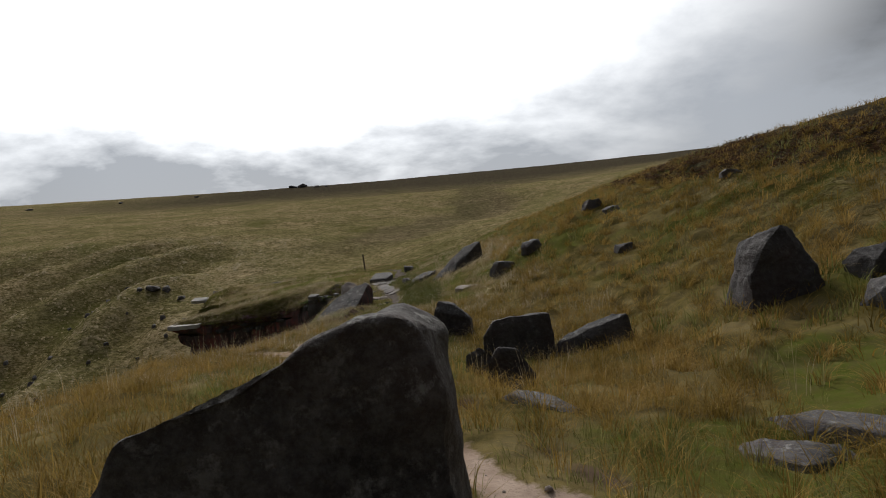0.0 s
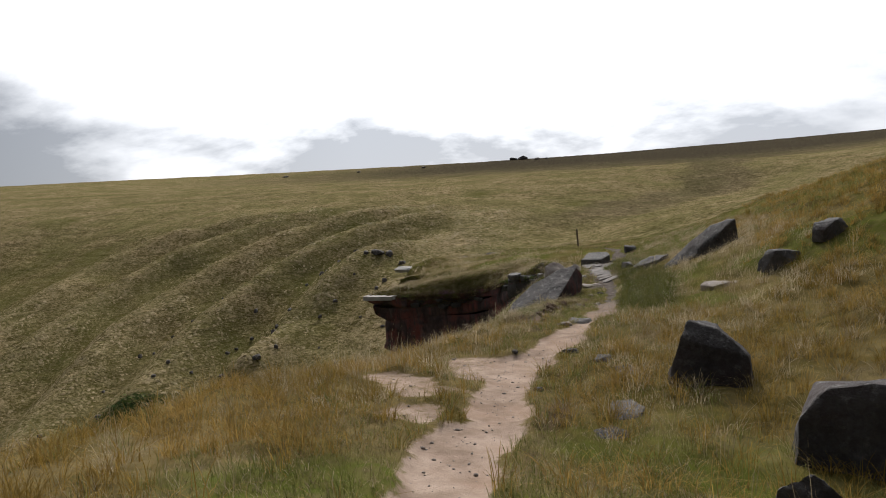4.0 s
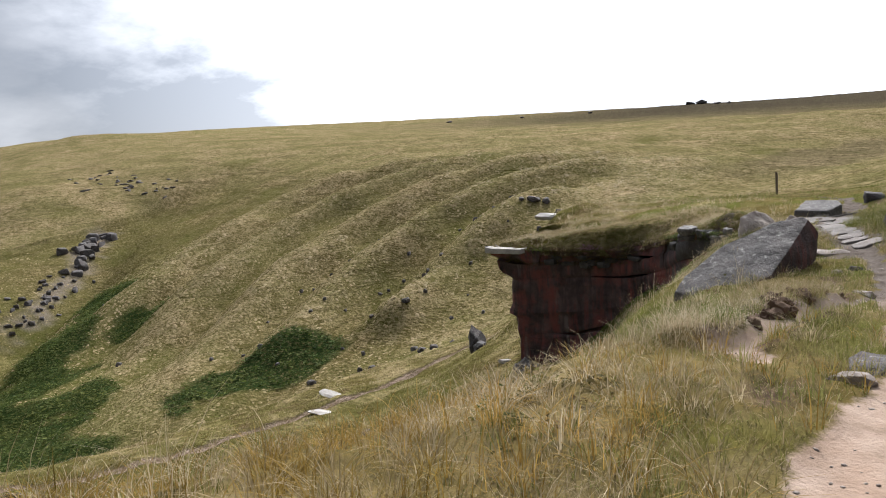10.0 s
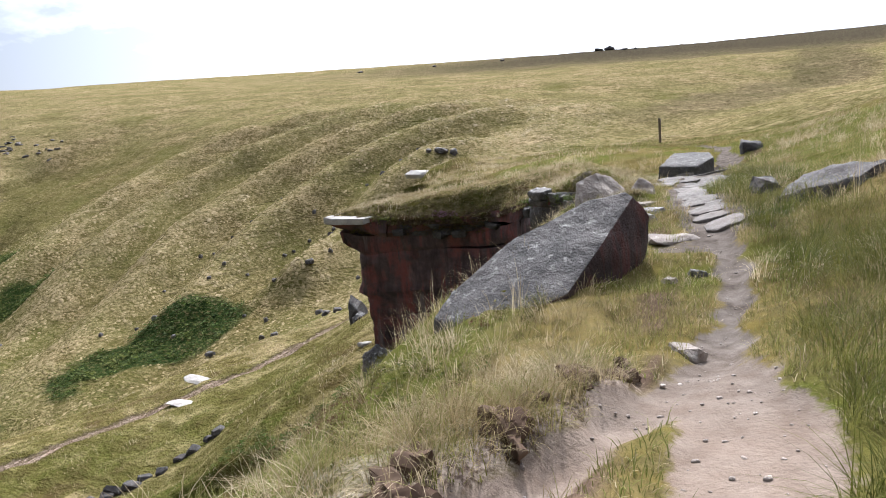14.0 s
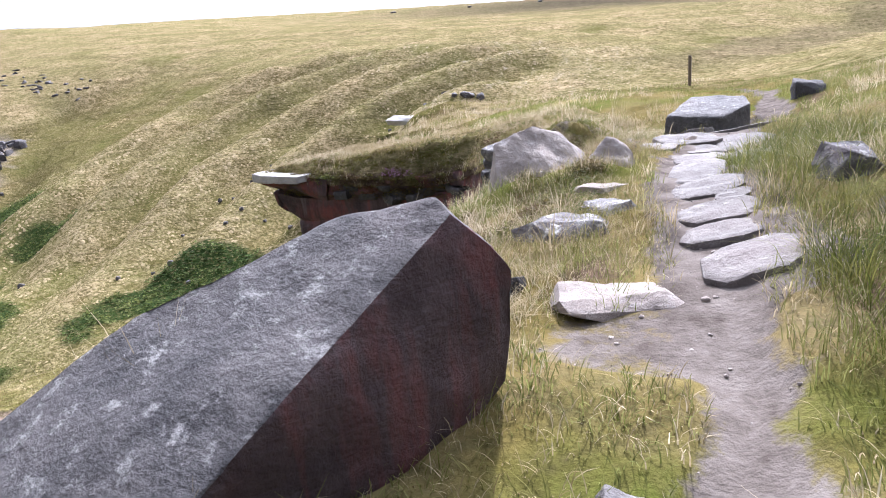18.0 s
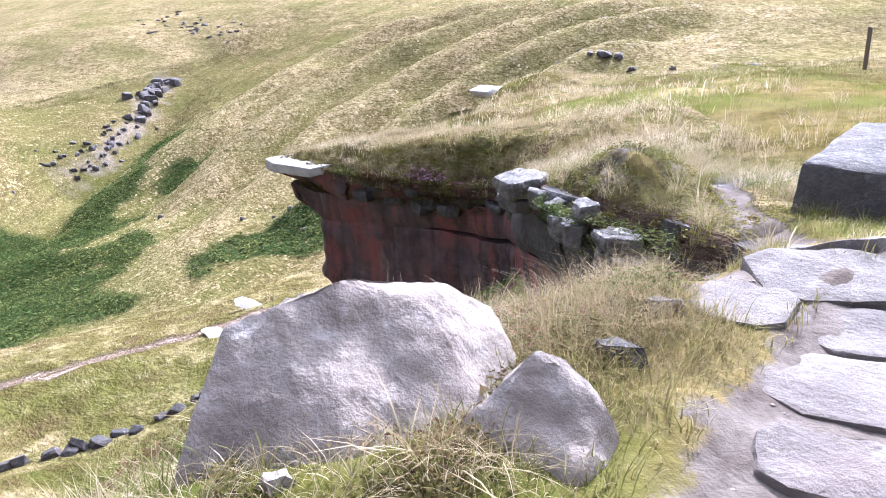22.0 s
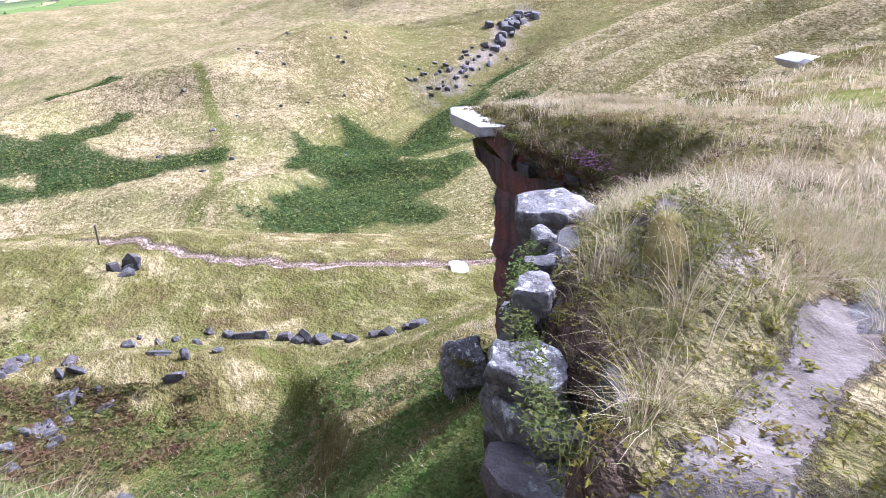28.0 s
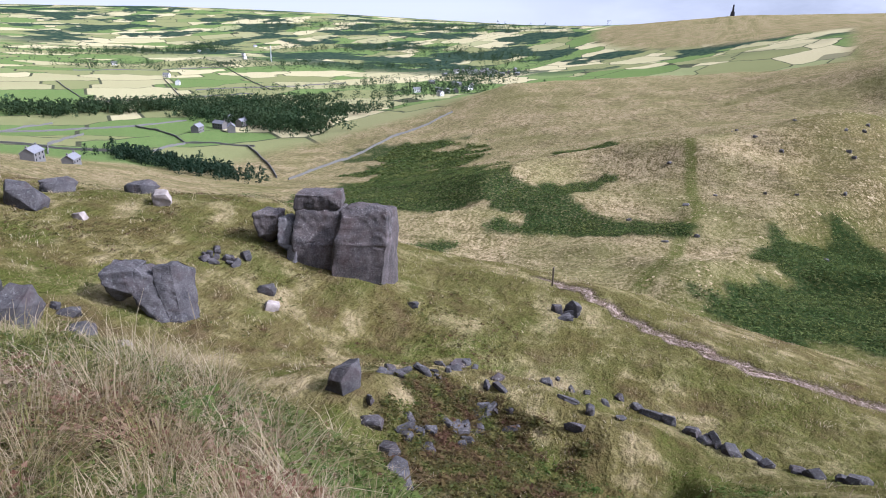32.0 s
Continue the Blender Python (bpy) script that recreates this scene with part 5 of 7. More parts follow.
for k in range(13):     # a ragged row of tumbled stones
    f = k / 12
    low.append((-34.2 + 4.8 * f + rng.uniform(-0.4, 0.4), 37.8 + 8.6 * f + rng.uniform(-0.3, 0.3), rng.uniform(0.7, 1.8), rng.uniform(0.5, 0.9), rng.uniform(0.25, 0.6), rng.choice([GRIT_DARK, GRIT_DARK, GRIT_DARK])))
for cx, cy, n, r in ((-28.6, 26.4, 12, 1.8), (-31.0, 29.4, 14, 2.2), (-33.2, 28.0, 9, 1.8), (-26.6, 30.4, 14, 1.4), (-24.5, 28.2, 14, 1.5), (-28.5, 31.5, 9, 2.0), (-34.6, 34, 10, 2.4), (-33.4, 12.6, 16, 1.2), (-22.0, 12.5, 9, 1.6), (-30, 35.5, 8, 2.5)):
    for _ in range(int(n * 0.7)):
        low.append((cx + rng.gauss(0, r * 0.45), cy + rng.gauss(0, r * 0.45), rng.uniform(0.35, 1.25), rng.uniform(0.25, 0.7), rng.uniform(0.12, 0.45), rng.choice([GRIT_DARK, GRIT_DARK, GRIT_DARK])))
STONE_MESHES = {}


def far_stone(x, y, l, w, h, mat, group, label, name="stone", sink=0.12, kinds=6, cuts=1):
    """A stone on one of a few shared meshes."""
    key = (mat.name, rng.randrange(kinds), cuts)
    if key not in STONE_MESHES:
        r2 = random.Random(len(STONE_MESHES) * 13 + 5)
        ob = mesh_object(name, hull_rock(boulder_points(r2, 1, 1, 1), 0.025, cuts, 0.05, len(STONE_MESHES)), mat)
        STONE_MESHES[key] = ob.data
    else:
        ob = new(name, STONE_MESHES[key])
    ob.matrix_world = pose(x, y, float(ground(x, y)[0]) - sink * h, rng.uniform(-18, 18), rng.uniform(-18, 18), rng.uniform(0, 360)) @ Matrix.Diagonal((l, w, h, 1))
    return tagged(ob, label, "stone", group)


for x, y, l, w, h, mat in low:
    far_stone(x, y, l, w, h, mat, LOW_STONES, "angular gritstone block lying on the grassy quarry floor", name="boulder" if max(l, w) > 1.1 else "stone", cuts=2 if max(l, w) > 1.1 else 1)

# ---- stones on the hillside across the stream ----
ACROSS = "stones on the far hillside"
across = [(-106.3, 196.8, 2.4, 1.6, 1.6), (-101, 199, 2.0, 1.4, 1.2), (-88.8, 202.3, 5.0, 3.0, 2.4), (-85, 204, 3.0, 2.4, 1.8), (-92, 201, 2.4, 1.8, 1.4), (-105.1, 164.2, 2.6, 1.8, 1.8), (-179.3, 116.2, 2.8, 2.0, 1.6), (-79, 200, 3.4, 2.0, 1.4), (-70, 204, 4.0, 2.0, 1.2),
          (-60, 207, 4.5, 2.0, 1.3), (-52, 210, 5.0, 2.0, 1.2), (-98, 206, 2.0, 1.2, 0.8), (-96, 142, 2.4, 1.6, 1.5), (-84, 128, 2.0, 1.6, 1.4), (-78, 122, 2.2, 1.5, 1.6), (-88, 118, 1.8, 1.4, 1.2), (-72, 118, 2.0, 1.2, 1.3), (-100, 112, 2.4, 1.6, 1.2), (-70, 130, 1.6, 1.2, 1.0)]
for k in range(44):
    across.append((rng.uniform(-150, -62), rng.uniform(112, 205), *(rng.uniform(0.7, 1.6) for _ in range(3))))
SCREE_X, SCREE_Y = (-353, -319, -301, -287), (215, 181, 160, 132)
for k in range(80):     # boulders of the rocky gully
    f = rng.uniform(0, 1)
    big = 1.7 if f < 0.35 else 0.75
    across.append((float(np.interp(f, (0, 0.3, 0.6, 1), SCREE_X)) + rng.gauss(0, 5.5), float(np.interp(f, (0, 0.3, 0.6, 1), SCREE_Y)) + rng.gauss(0, 5.5), *(big * rng.uniform(a, b) for a, b in ((1.5, 5), (1.2, 3.8), (1.0, 3.4)))))
for k in range(40):     # the broken edge higher up
    across.append((-400 + rng.gauss(0, 30), 268 + rng.gauss(0, 9), rng.uniform(2, 7), rng.uniform(1, 3), rng.uniform(0.6, 1.6)))
for k in range(24):
    across.append((rng.uniform(-330, -170), rng.uniform(20, 150), rng.uniform(1, 2.6), rng.uniform(1, 2), rng.uniform(0.7, 1.8)))
for x, y, l, w, h in across:
    far_stone(x, y, l, w, h * 0.75, rng.choice([GRIT_GREY, GRIT_GREY, GRIT_LICHEN]), ACROSS, "dark gritstone boulder on the far grassy hillside", name="boulder", kinds=5)
for dx, dy, l, h in ((0, 0, 18, 4), (-14, 4, 14, 2.5), (18, 3, 16, 2.5), (34, 8, 8, 3), (-150, -20, 10, 3), (-240, -60, 8, 3), (-330, -120, 10, 3)):
    far_stone(-190 + dx, 975 + dy, l, l * 0.7, h, GRIT_DARK, "rocks on the skyline", "far gritstone tor on the moor's skyline", name="tor", kinds=4)


# ---- growing things ----
def raw_mesh(name, verts, loops, sizes, mat):
    me = bpy.data.meshes.new(name)
    me.vertices.add(len(verts))
    me.vertices.foreach_set("co", np.ascontiguousarray(verts, np.float32).ravel())
    me.loops.add(len(loops))
    me.loops.foreach_set("vertex_index", np.ascontiguousarray(loops, np.int32))
    starts = np.concatenate([[0], np.cumsum(sizes)[:-1]]).astype(np.int32)
    me.polygons.add(len(sizes))
    me.polygons.foreach_set("loop_start", starts)
    me.update()
    me.materials.append(mat)
    return me


def blades(root, height, width, lean, turn):
    """Grass blades as bent strips: verts, loops and face sizes."""
    n = len(root)
    side = np.stack([-np.sin(turn), np.cos(turn), np.zeros(n)], -1) * (width / 2)[:, None]
    out = np.stack([np.cos(turn), np.sin(turn), np.zeros(n)], -1)
    up = np.array([0, 0, 1.0])
    rows = []
    for f in (0.0, 0.34, 0.68):
        # the blade bows outwards more and more towards its tip
        rise, go = f * (1 - 0.35 * lean * f), 0.95 * lean * f * f
        at = root + up * (height * rise)[:, None] + out * (height * go)[:, None]
        rows += [at - side * (1 - 0.45 * f), at + side * (1 - 0.45 * f)]
    tip = root + up * (height * (1 - 0.38 * lean))[:, None] + out * (lean * height * 0.95)[:, None]
    verts = np.stack(rows + [tip], 1).reshape(-1, 3)
    k = np.arange(n)[:, None] * 7
    loops = (k + np.array([[0, 1, 3, 2, 2, 3, 5, 4, 4, 5, 6]])).ravel()
    return verts, loops, np.tile([4, 4, 3], n)


def leaf_material(name, cols, rough=0.6, through_light=0.42, patch=0.6):
    """Leaves in a few colours: mixed by leaf and by patches of ground."""
    m, n, b, pos, geo = material(name, rough)
    b.inputs["Specular IOR Level"].default_value = 0.03
    each = geo.outputs["Random Per Island"]
    where = n.ramp(n.noise(pos, patch, 4, 0.6), 0.35, 0.65)
    col = n.mix(where, n.mix(each, cols[0], cols[1]), n.mix(each, cols[2], cols[3]))
    n.plug(b.inputs["Base Color"], col)
    tr = n.add("ShaderNodeBsdfTranslucent", Color=col)
    mix = n.tree.nodes.new("ShaderNodeMixShader")
    mix.inputs[0].default_value = through_light
    n.tree.links.new(b.outputs[0], mix.inputs[1])
    n.tree.links.new(tr.outputs[0], mix.inputs[2])
    n.tree.links.new(mix.outputs[0], n.tree.nodes["Material Output"].inputs[0])
    return m


STRAW = leaf_material("straw_grass", [(0.28, 0.215, 0.12), (0.6, 0.52, 0.38), (0.13, 0.1, 0.04), (0.3, 0.23, 0.125)])
GOLD = leaf_material("golden_grass", [(0.21, 0.13, 0.028), (0.4, 0.265, 0.085), (0.09, 0.066, 0.013), (0.23, 0.155, 0.034)], patch=0.5)
FRESH = leaf_material("green_grass", [(0.07, 0.088, 0.018), (0.175, 0.19, 0.055), (0.11, 0.108, 0.027), (0.27, 0.23, 0.1)])
FROND = leaf_material("bracken", [(0.016, 0.032, 0.008), (0.085, 0.125, 0.034), (0.04, 0.06, 0.014), (0.16, 0.17, 0.05)], patch=0.08)
HEATH = leaf_material("heather", [(0.07, 0.035, 0.025), (0.13, 0.08, 0.04), (0.05, 0.075, 0.02), (0.14, 0.14, 0.035)], patch=0.9)
RUSSET = leaf_material("russet_heather", [(0.035, 0.018, 0.012), (0.09, 0.045, 0.028), (0.05, 0.03, 0.015), (0.1, 0.065, 0.03)], patch=0.5)
BLOOM = leaf_material("heather_bloom", [(0.3, 0.12, 0.25), (0.4, 0.2, 0.35), (0.2, 0.1, 0.16), (0.3, 0.16, 0.22)])
draw = np.random.default_rng(7)


def lushness(x, y):
    return smooth(fractal(x * 0.4, y * 0.4, 12), -0.05, 0.3) + 0.45 * smooth(y, 16, 26) * (1 - smooth(np.abs(from_path(x, y)), 1.6, 3.2)) + 0.8 * (1 - smooth(np.abs(from_path(x, y)), 0.7, 1.6))


def grass(name, label, mat, xs, ys, clumps, per, height, width, spread_r, keep, lean=(0.15, 0.9)):
    """Tufts of grass scattered over a stretch of ground."""
    cx, cy = draw.uniform(*xs, clumps), draw.uniform(*ys, clumps)
    ok = draw.random(clumps) < keep(cx, cy)
    cx, cy = cx[ok], cy[ok]
    n = len(cx)
    size = draw.uniform(0.6, 1.25, n)
    bx = np.repeat(cx, per) + draw.normal(0, spread_r, n * per)
    by = np.repeat(cy, per) + draw.normal(0, spread_r, n * per)
    ok = path_mask(bx, by) < 0.35
    near = (np.abs(bx + 12) < 9) & (np.abs(by - 43) < 9)
    out = np.full(len(bx), -9.0)
    out[near] = crag_side(bx[near], by[near])
    ok &= (out < -2.2) | (out > 1.0) | ((bx > -9) & (out < -0.55)) | (bx > -4.1)
    for fx, fy, fl, fw, _ in FLAGS:
        ok &= (np.abs(bx - fx) > fl / 2) | (np.abs(by - fy) > fw / 2)
    idx = np.repeat(np.arange(n), per)[ok]
    bx, by = bx[ok], by[ok]
    root = np.stack([bx, by, ground(bx, by) - 0.02], -1)
    away = np.arctan2(by - cy[idx], bx - cx[idx]) + draw.normal(0, 0.6, len(bx))
    h = size[idx] * draw.uniform(*height, len(bx))
    v, l, s = blades(root, h, draw.uniform(*width, len(bx)), draw.uniform(*lean, len(bx)), away)
    return tagged(new(name, raw_mesh(name, v, l, s, mat)), label, "grass", kind="stuff")


def near_keep(x, y):
    d = np.abs(from_path(x, y))
    return np.clip(1.25 - d / 9, 0.12, 1) * (1 - path_mask(x, y)) * (1 - 0.6 * smooth(y, 35, 36) * (1 - smooth(x, -4.2, -3.7))) * (1 - 0.75 * smooth(y, 37.5, 39) * (1 - smooth(x, -3.4, -2.4)))


grass("tussock_grass", "straw-coloured tussocks of moor grass", STRAW, (-9, 3.5), (-2, 50), 6000, 34, (0.14, 0.38), (0.003, 0.008), 0.075, lambda x, y: near_keep(x, y) * np.clip(1.1 - 0.8 * lushness(x, y), 0.1, 1) * smooth(y, 9, 24), lean=(0.25, 1.4))
grass("green_grass", "short green grass along the path", FRESH, (-7, 4), (-2, 48), 6500, 30, (0.08, 0.24), (0.003, 0.007), 0.08, lambda x, y: near_keep(x, y) * np.clip(lushness(x, y), 0.12, 1))
grass("golden_tussocks", "golden tussocks of moor grass beside the path", GOLD, (-9, 4), (-2, 26), 4200, 34, (0.14, 0.4), (0.003, 0.009), 0.08, lambda x, y: near_keep(x, y) * np.clip(1.15 - 0.75 * lushness(x, y), 0.15, 1) * (1 - smooth(y, 14, 25)), lean=(0.25, 1.4))
grass("turf_grass", "short close turf beside the path", FRESH, (-5.2, 0.2), (9, 41), 6000, 15, (0.04, 0.12), (0.004, 0.008), 0.09, lambda x, y: (1 - path_mask(x, y)) * np.clip(1.3 - np.abs(from_path(x, y)) / 2.2, 0, 1), lean=(0.3, 1.0))
grass("dry_turf", "dry straw blades in the turf beside the path", STRAW, (-5.2, 0.2), (9, 41), 4500, 14, (0.05, 0.16), (0.003, 0.007), 0.1, lambda x, y: (1 - path_mask(x, y)) * np.clip(1.3 - np.abs(from_path(x, y)) / 2.6, 0, 1), lean=(0.4, 1.0))
grass("grass_stalks", "tall pale seed stalks of moor grass", STRAW, (-8, 4), (2, 50), 900, 10, (0.4, 0.75), (0.003, 0.006), 0.09, lambda x, y: 0.8 * smooth(np.abs(from_path(x, y)), 1.2, 3) * (fractal(x * 0.5, y * 0.5, 44) > 0), lean=(0.1, 0.7))
grass("bank_tussocks", "drooping golden tussocks of moor grass on the bank", GOLD, (2.2, 15), (0, 46), 2600, 40, (0.2, 0.42), (0.005, 0.012), 0.07, lambda x, y: (1.25 - smooth(y, 14, 40) * 0.7 - smooth(x, 7, 15) * 0.5) * smooth(np.abs(from_path(x, y)), 1.6, 2.6), lean=(0.4, 1.6))
grass("bank_grass", "rough golden and olive grass on the bank", GOLD, (5, 20), (-6, 60), 2600, 12, (0.2, 0.45), (0.012, 0.022), 0.12, lambda x, y: np.full(x.shape, 0.9), lean=(0.3, 1.4))
grass("bank_green_grass", "green rushes and grass on the bank", FRESH, (3.5, 16), (-2, 45), 2400, 12, (0.2, 0.45), (0.01, 0.02), 0.1, lambda x, y: smooth(fractal(x * 0.4, y * 0.4, 48), -0.05, 0.2))
grass("quarry_grass", "rough grass on the slope and quarry floor", STRAW, (-62, -7), (-12, 76), 10500, 7, (0.12, 0.32), (0.015, 0.035), 0.2, lambda x, y: 0.2 + 0.5 * smooth(fractal(x * 0.12, y * 0.12, 15), 0.15, -0.15), lean=(0.3, 1.0))
grass("quarry_green_grass", "green grass on the slope and quarry floor", FRESH, (-56, -7), (-8, 72), 5000, 6, (0.1, 0.24), (0.02, 0.045), 0.2, lambda x, y: smooth(fractal(x * 0.12, y * 0.12, 15), -0.1, 0.25), lean=(0.3, 1.0))
grass("cap_grass", "pale grass on the turf behind the crag", STRAW, (-21, 3), (41, 74), 7000, 14, (0.14, 0.34), (0.005, 0.011), 0.1, lambda x, y: (0.2 + 0.65 * smooth(fractal(x * 0.35, y * 0.35, 46), -0.05, 0.2)) * smooth(-x - 0.3 * (y - 40), 4.5, 9))
grass("cap_green_grass", "short green grass on the turf behind the crag", FRESH, (-18, 2), (38.5, 60), 4200, 14, (0.07, 0.2), (0.005, 0.011), 0.1, lambda x, y: 0.9 - 0.6 * smooth(fractal(x * 0.35, y * 0.35, 46), -0.1, 0.2))


def cap_tufts(name, label, mat, count, tall, until):
    r, c = draw.integers(0, 40, count), draw.integers(0, until, count)
    ok = path_mask(TURF_P[r, c, 0], TURF_P[r, c, 1]) < 0.4
    r, c = r[ok], c[ok]
    per = 11
    base = np.repeat(np.stack([TURF_P[r, c, 0], TURF_P[r, c, 1], TURF_Z[r, c] - 0.03], -1), per, 0)
    n = len(base)
    base[:, :2] += draw.normal(0, 0.06, (n, 2))
    v, l, s = blades(base, draw.uniform(0.4, 1.0, n) * tall, draw.uniform(0.003, 0.008, n), draw.uniform(0.2, 1.0, n), draw.uniform(0, 6.28, n))
    return tagged(new(name, raw_mesh(name, v, l, s, mat)), label, "grass", kind="stuff")


cap_tufts("edge_grass", "pale grass on the turf along the crag edge", STRAW, 1300, 0.34, 112)
cap_tufts("edge_green_grass", "green grass on the turf along the crag edge", FRESH, 1900, 0.2, 150)


def leaf_clumps(name, label, mat, x, y, per, size, tall, category, lift=0.0, at=None):
    """Low bushes of small leaves round each place."""
    n = len(x)
    z = ground(x, y) + lift if at is None else at
    bx, by = np.repeat(x, per), np.repeat(y, per)
    a, r = draw.uniform(0, 2 * np.pi, n * per), np.sqrt(draw.random(n * per))
    k = np.repeat(draw.uniform(0.6, 1.3, n), per)
    root = np.stack([bx + np.cos(a) * r * tall * k, by + np.sin(a) * r * tall * k, np.repeat(z, per) + k * tall * (1 - r * r) * draw.uniform(0.3, 1.0, n * per)], -1)
    d = draw.normal(0, 1, (n * per, 3, 3)) * size * np.repeat(draw.uniform(0.7, 1.3, n), per)[:, None, None] * np.array([1, 1, 0.45])
    verts = (root[:, None] + d).reshape(-1, 3)
    return tagged(new(name, raw_mesh(name, verts, np.arange(len(verts)), np.full(n * per, 3), mat)), label, category, kind="stuff")


def pick(xs, ys, count, keep):
    x, y = draw.uniform(*xs, count), draw.uniform(*ys, count)
    ok = draw.random(count) < keep(x, y)
    return x[ok], y[ok]


def mops(name, label, mat, count, c0, c1, r0, r1, tall, per=60):
    """Drooping tussocks rooted on the turf along the crag's edge."""
    r, c = draw.integers(r0, r1, count), draw.integers(c0, c1, count)
    ok = path_mask(TURF_P[r, c, 0], TURF_P[r, c, 1]) < 0.4
    r, c = r[ok], c[ok]
    base = np.repeat(np.stack([TURF_P[r, c, 0], TURF_P[r, c, 1], TURF_Z[r, c] - 0.03], -1), per, 0)
    n = len(base)
    off = draw.normal(0, 0.045, (n, 2))
    base[:, :2] += off
    turn = np.arctan2(off[:, 1], off[:, 0]) + draw.normal(0, 0.5, n)
    v, l, s = blades(base, draw.uniform(0.5, 1.0, n) * tall * np.repeat(draw.uniform(0.6, 1.2, len(r)), per), draw.uniform(0.0015, 0.004, n), draw.uniform(0.3, 1.5, n), turn)
    return tagged(new(name, raw_mesh(name, v, l, s, mat)), label, "grass", kind="stuff")


mops("knoll_tussocks", "drooping straw tussocks on the knoll beside the path", STRAW, 260, 96, 149, 10, 37, 0.4)
mops("knoll_green_tussocks", "drooping green tussocks on the knoll beside the path", FRESH, 170, 104, 149, 8, 37, 0.34)
mops("edge_tussocks", "drooping straw tussocks along the crag edge", STRAW, 260, 30, 110, 4, 30, 0.34, 30)

bx, by = pick((-360, -70), (-140, 180), 60000, lambda x, y: smooth(bracken_mask(x, y), 0.3, 0.6))
leaf_clumps("bracken", "dark green bracken in the gullies", FROND, bx, by, 7, 0.28, 1.35, "bracken")
bx, by = pick((-470, -330), (-170, 60), 12000, lambda x, y: smooth(bracken_mask(x, y), 0.3, 0.6))
leaf_clumps("bracken", "dark green bracken in the far clough", FROND, bx, by, 4, 0.8, 1.0, "bracken")


def edge_keep(lo, hi):
    def keep(x, y):
        out = crag_side(x, y)
        return ((out > lo) & (out < hi) & (y > 38.5)).astype(float)
    return keep


rows = draw.integers(18, 39, 1500), draw.integers(0, 130, 1500)
leaf_clumps("heather", "brown and green heather and bilberry along the crag edge", HEATH, TURF_P[rows][:, 0], TURF_P[rows][:, 1], 26, 0.022, 0.12, "heather", at=TURF_Z[rows] - 0.03)
bx, by = pick((-6.5, -3.4), (32.4, 36.4), 4600, lambda x, y: (fractal(x * 0.8, y * 0.8, 51) > -0.25) * (from_path(x, y) < -0.8))
leaf_clumps("bilberry", "low bilberry and heather round the pale boulder", HEATH, bx, by, 26, 0.012, 0.1, "bilberry")
bx, by = pick((-7, -4), (18, 29), 800, lambda x, y: (fractal(x * 0.7, y * 0.7, 53) > 0.05) * (from_path(x, y) < -1.6))
leaf_clumps("bilberry", "low bilberry on the broken bank", HEATH, bx, by, 36, 0.016, 0.13, "bilberry")
bx, by = pick((8, 15), (12, 40), 2600, lambda x, y: smooth(ground(x, y), 1.6, 2.2))
leaf_clumps("heather", "dark russet heather along the crest", RUSSET, bx, by, 24, 0.045, 0.22, "heather")
bx, by = np.array([-13.1, -13.3, -12.8, -13.6]), np.array([44.75, 44.7, 44.75, 44.7])
leaf_clumps("heather_bloom", "a tuft of pink heather in bloom", BLOOM, bx, by, 120, 0.02, 0.2, "heather", at=np.full(4, -4.75))


# ---- tussocks of the far hillsides ----
def far_tussocks(label, xs, ys, count, wide, tall, keep):
    """Low uneven mounds of grass, each a dome of six sides."""
    x, y = pick(xs, ys, count, keep)
    n = len(x)
    a = np.arange(6) * math.pi / 3 + draw.uniform(0, 1, (n, 1))
    r = draw.uniform(*wide, (n, 1)) * draw.uniform(0.7, 1.2, (n, 6))
    px, py = x[:, None] + np.cos(a) * r, y[:, None] + np.sin(a) * r
    pz = ground(px.ravel(), py.ravel()).reshape(px.shape) - 0.12
    h = draw.uniform(*tall, n)
    tip = np.stack([x + draw.normal(0, 0.12, n), y - 0.15 * r[:, 0], pz.mean(1) + h], -1)
    verts = np.concatenate([np.stack([px, py, pz], -1), tip[:, None]], 1).reshape(-1, 3)
    k = np.arange(n)[:, None, None] * 7
    tris = k + np.array([[j, (j + 1) % 6, 6] for j in range(6)])[None]
    me = raw_mesh("tussocks", verts, tris.ravel(), np.full(n * 6, 3), HILL_TUFT)
    me.polygons.foreach_set("use_smooth", np.ones(n * 6, bool))
    tagged(new("tussocks", me), label, "grass", kind="stuff")


HILL_TUFT = leaf_material("hill_tussocks", [(0.16, 0.125, 0.053), (0.36, 0.285, 0.17), (0.13, 0.11, 0.042), (0.28, 0.225, 0.12)], through_light=0.1, patch=0.05)
far_tussocks("olive and straw tussocks on the ribs across the stream", (-270, -50), (84, 300), 30000, (0.3, 0.65), (0.1, 0.3), lambda x, y: (0.95 - 0.35 * smooth(y, 180, 300)) * (1 - bracken_mask(x, y)))
far_tussocks("olive and straw tussocks on the spur beyond the gully", (-430, -130), (-60, 190), 24000, (0.3, 0.7), (0.1, 0.32), lambda x, y: 0.9 * (1 - bracken_mask(x, y)))


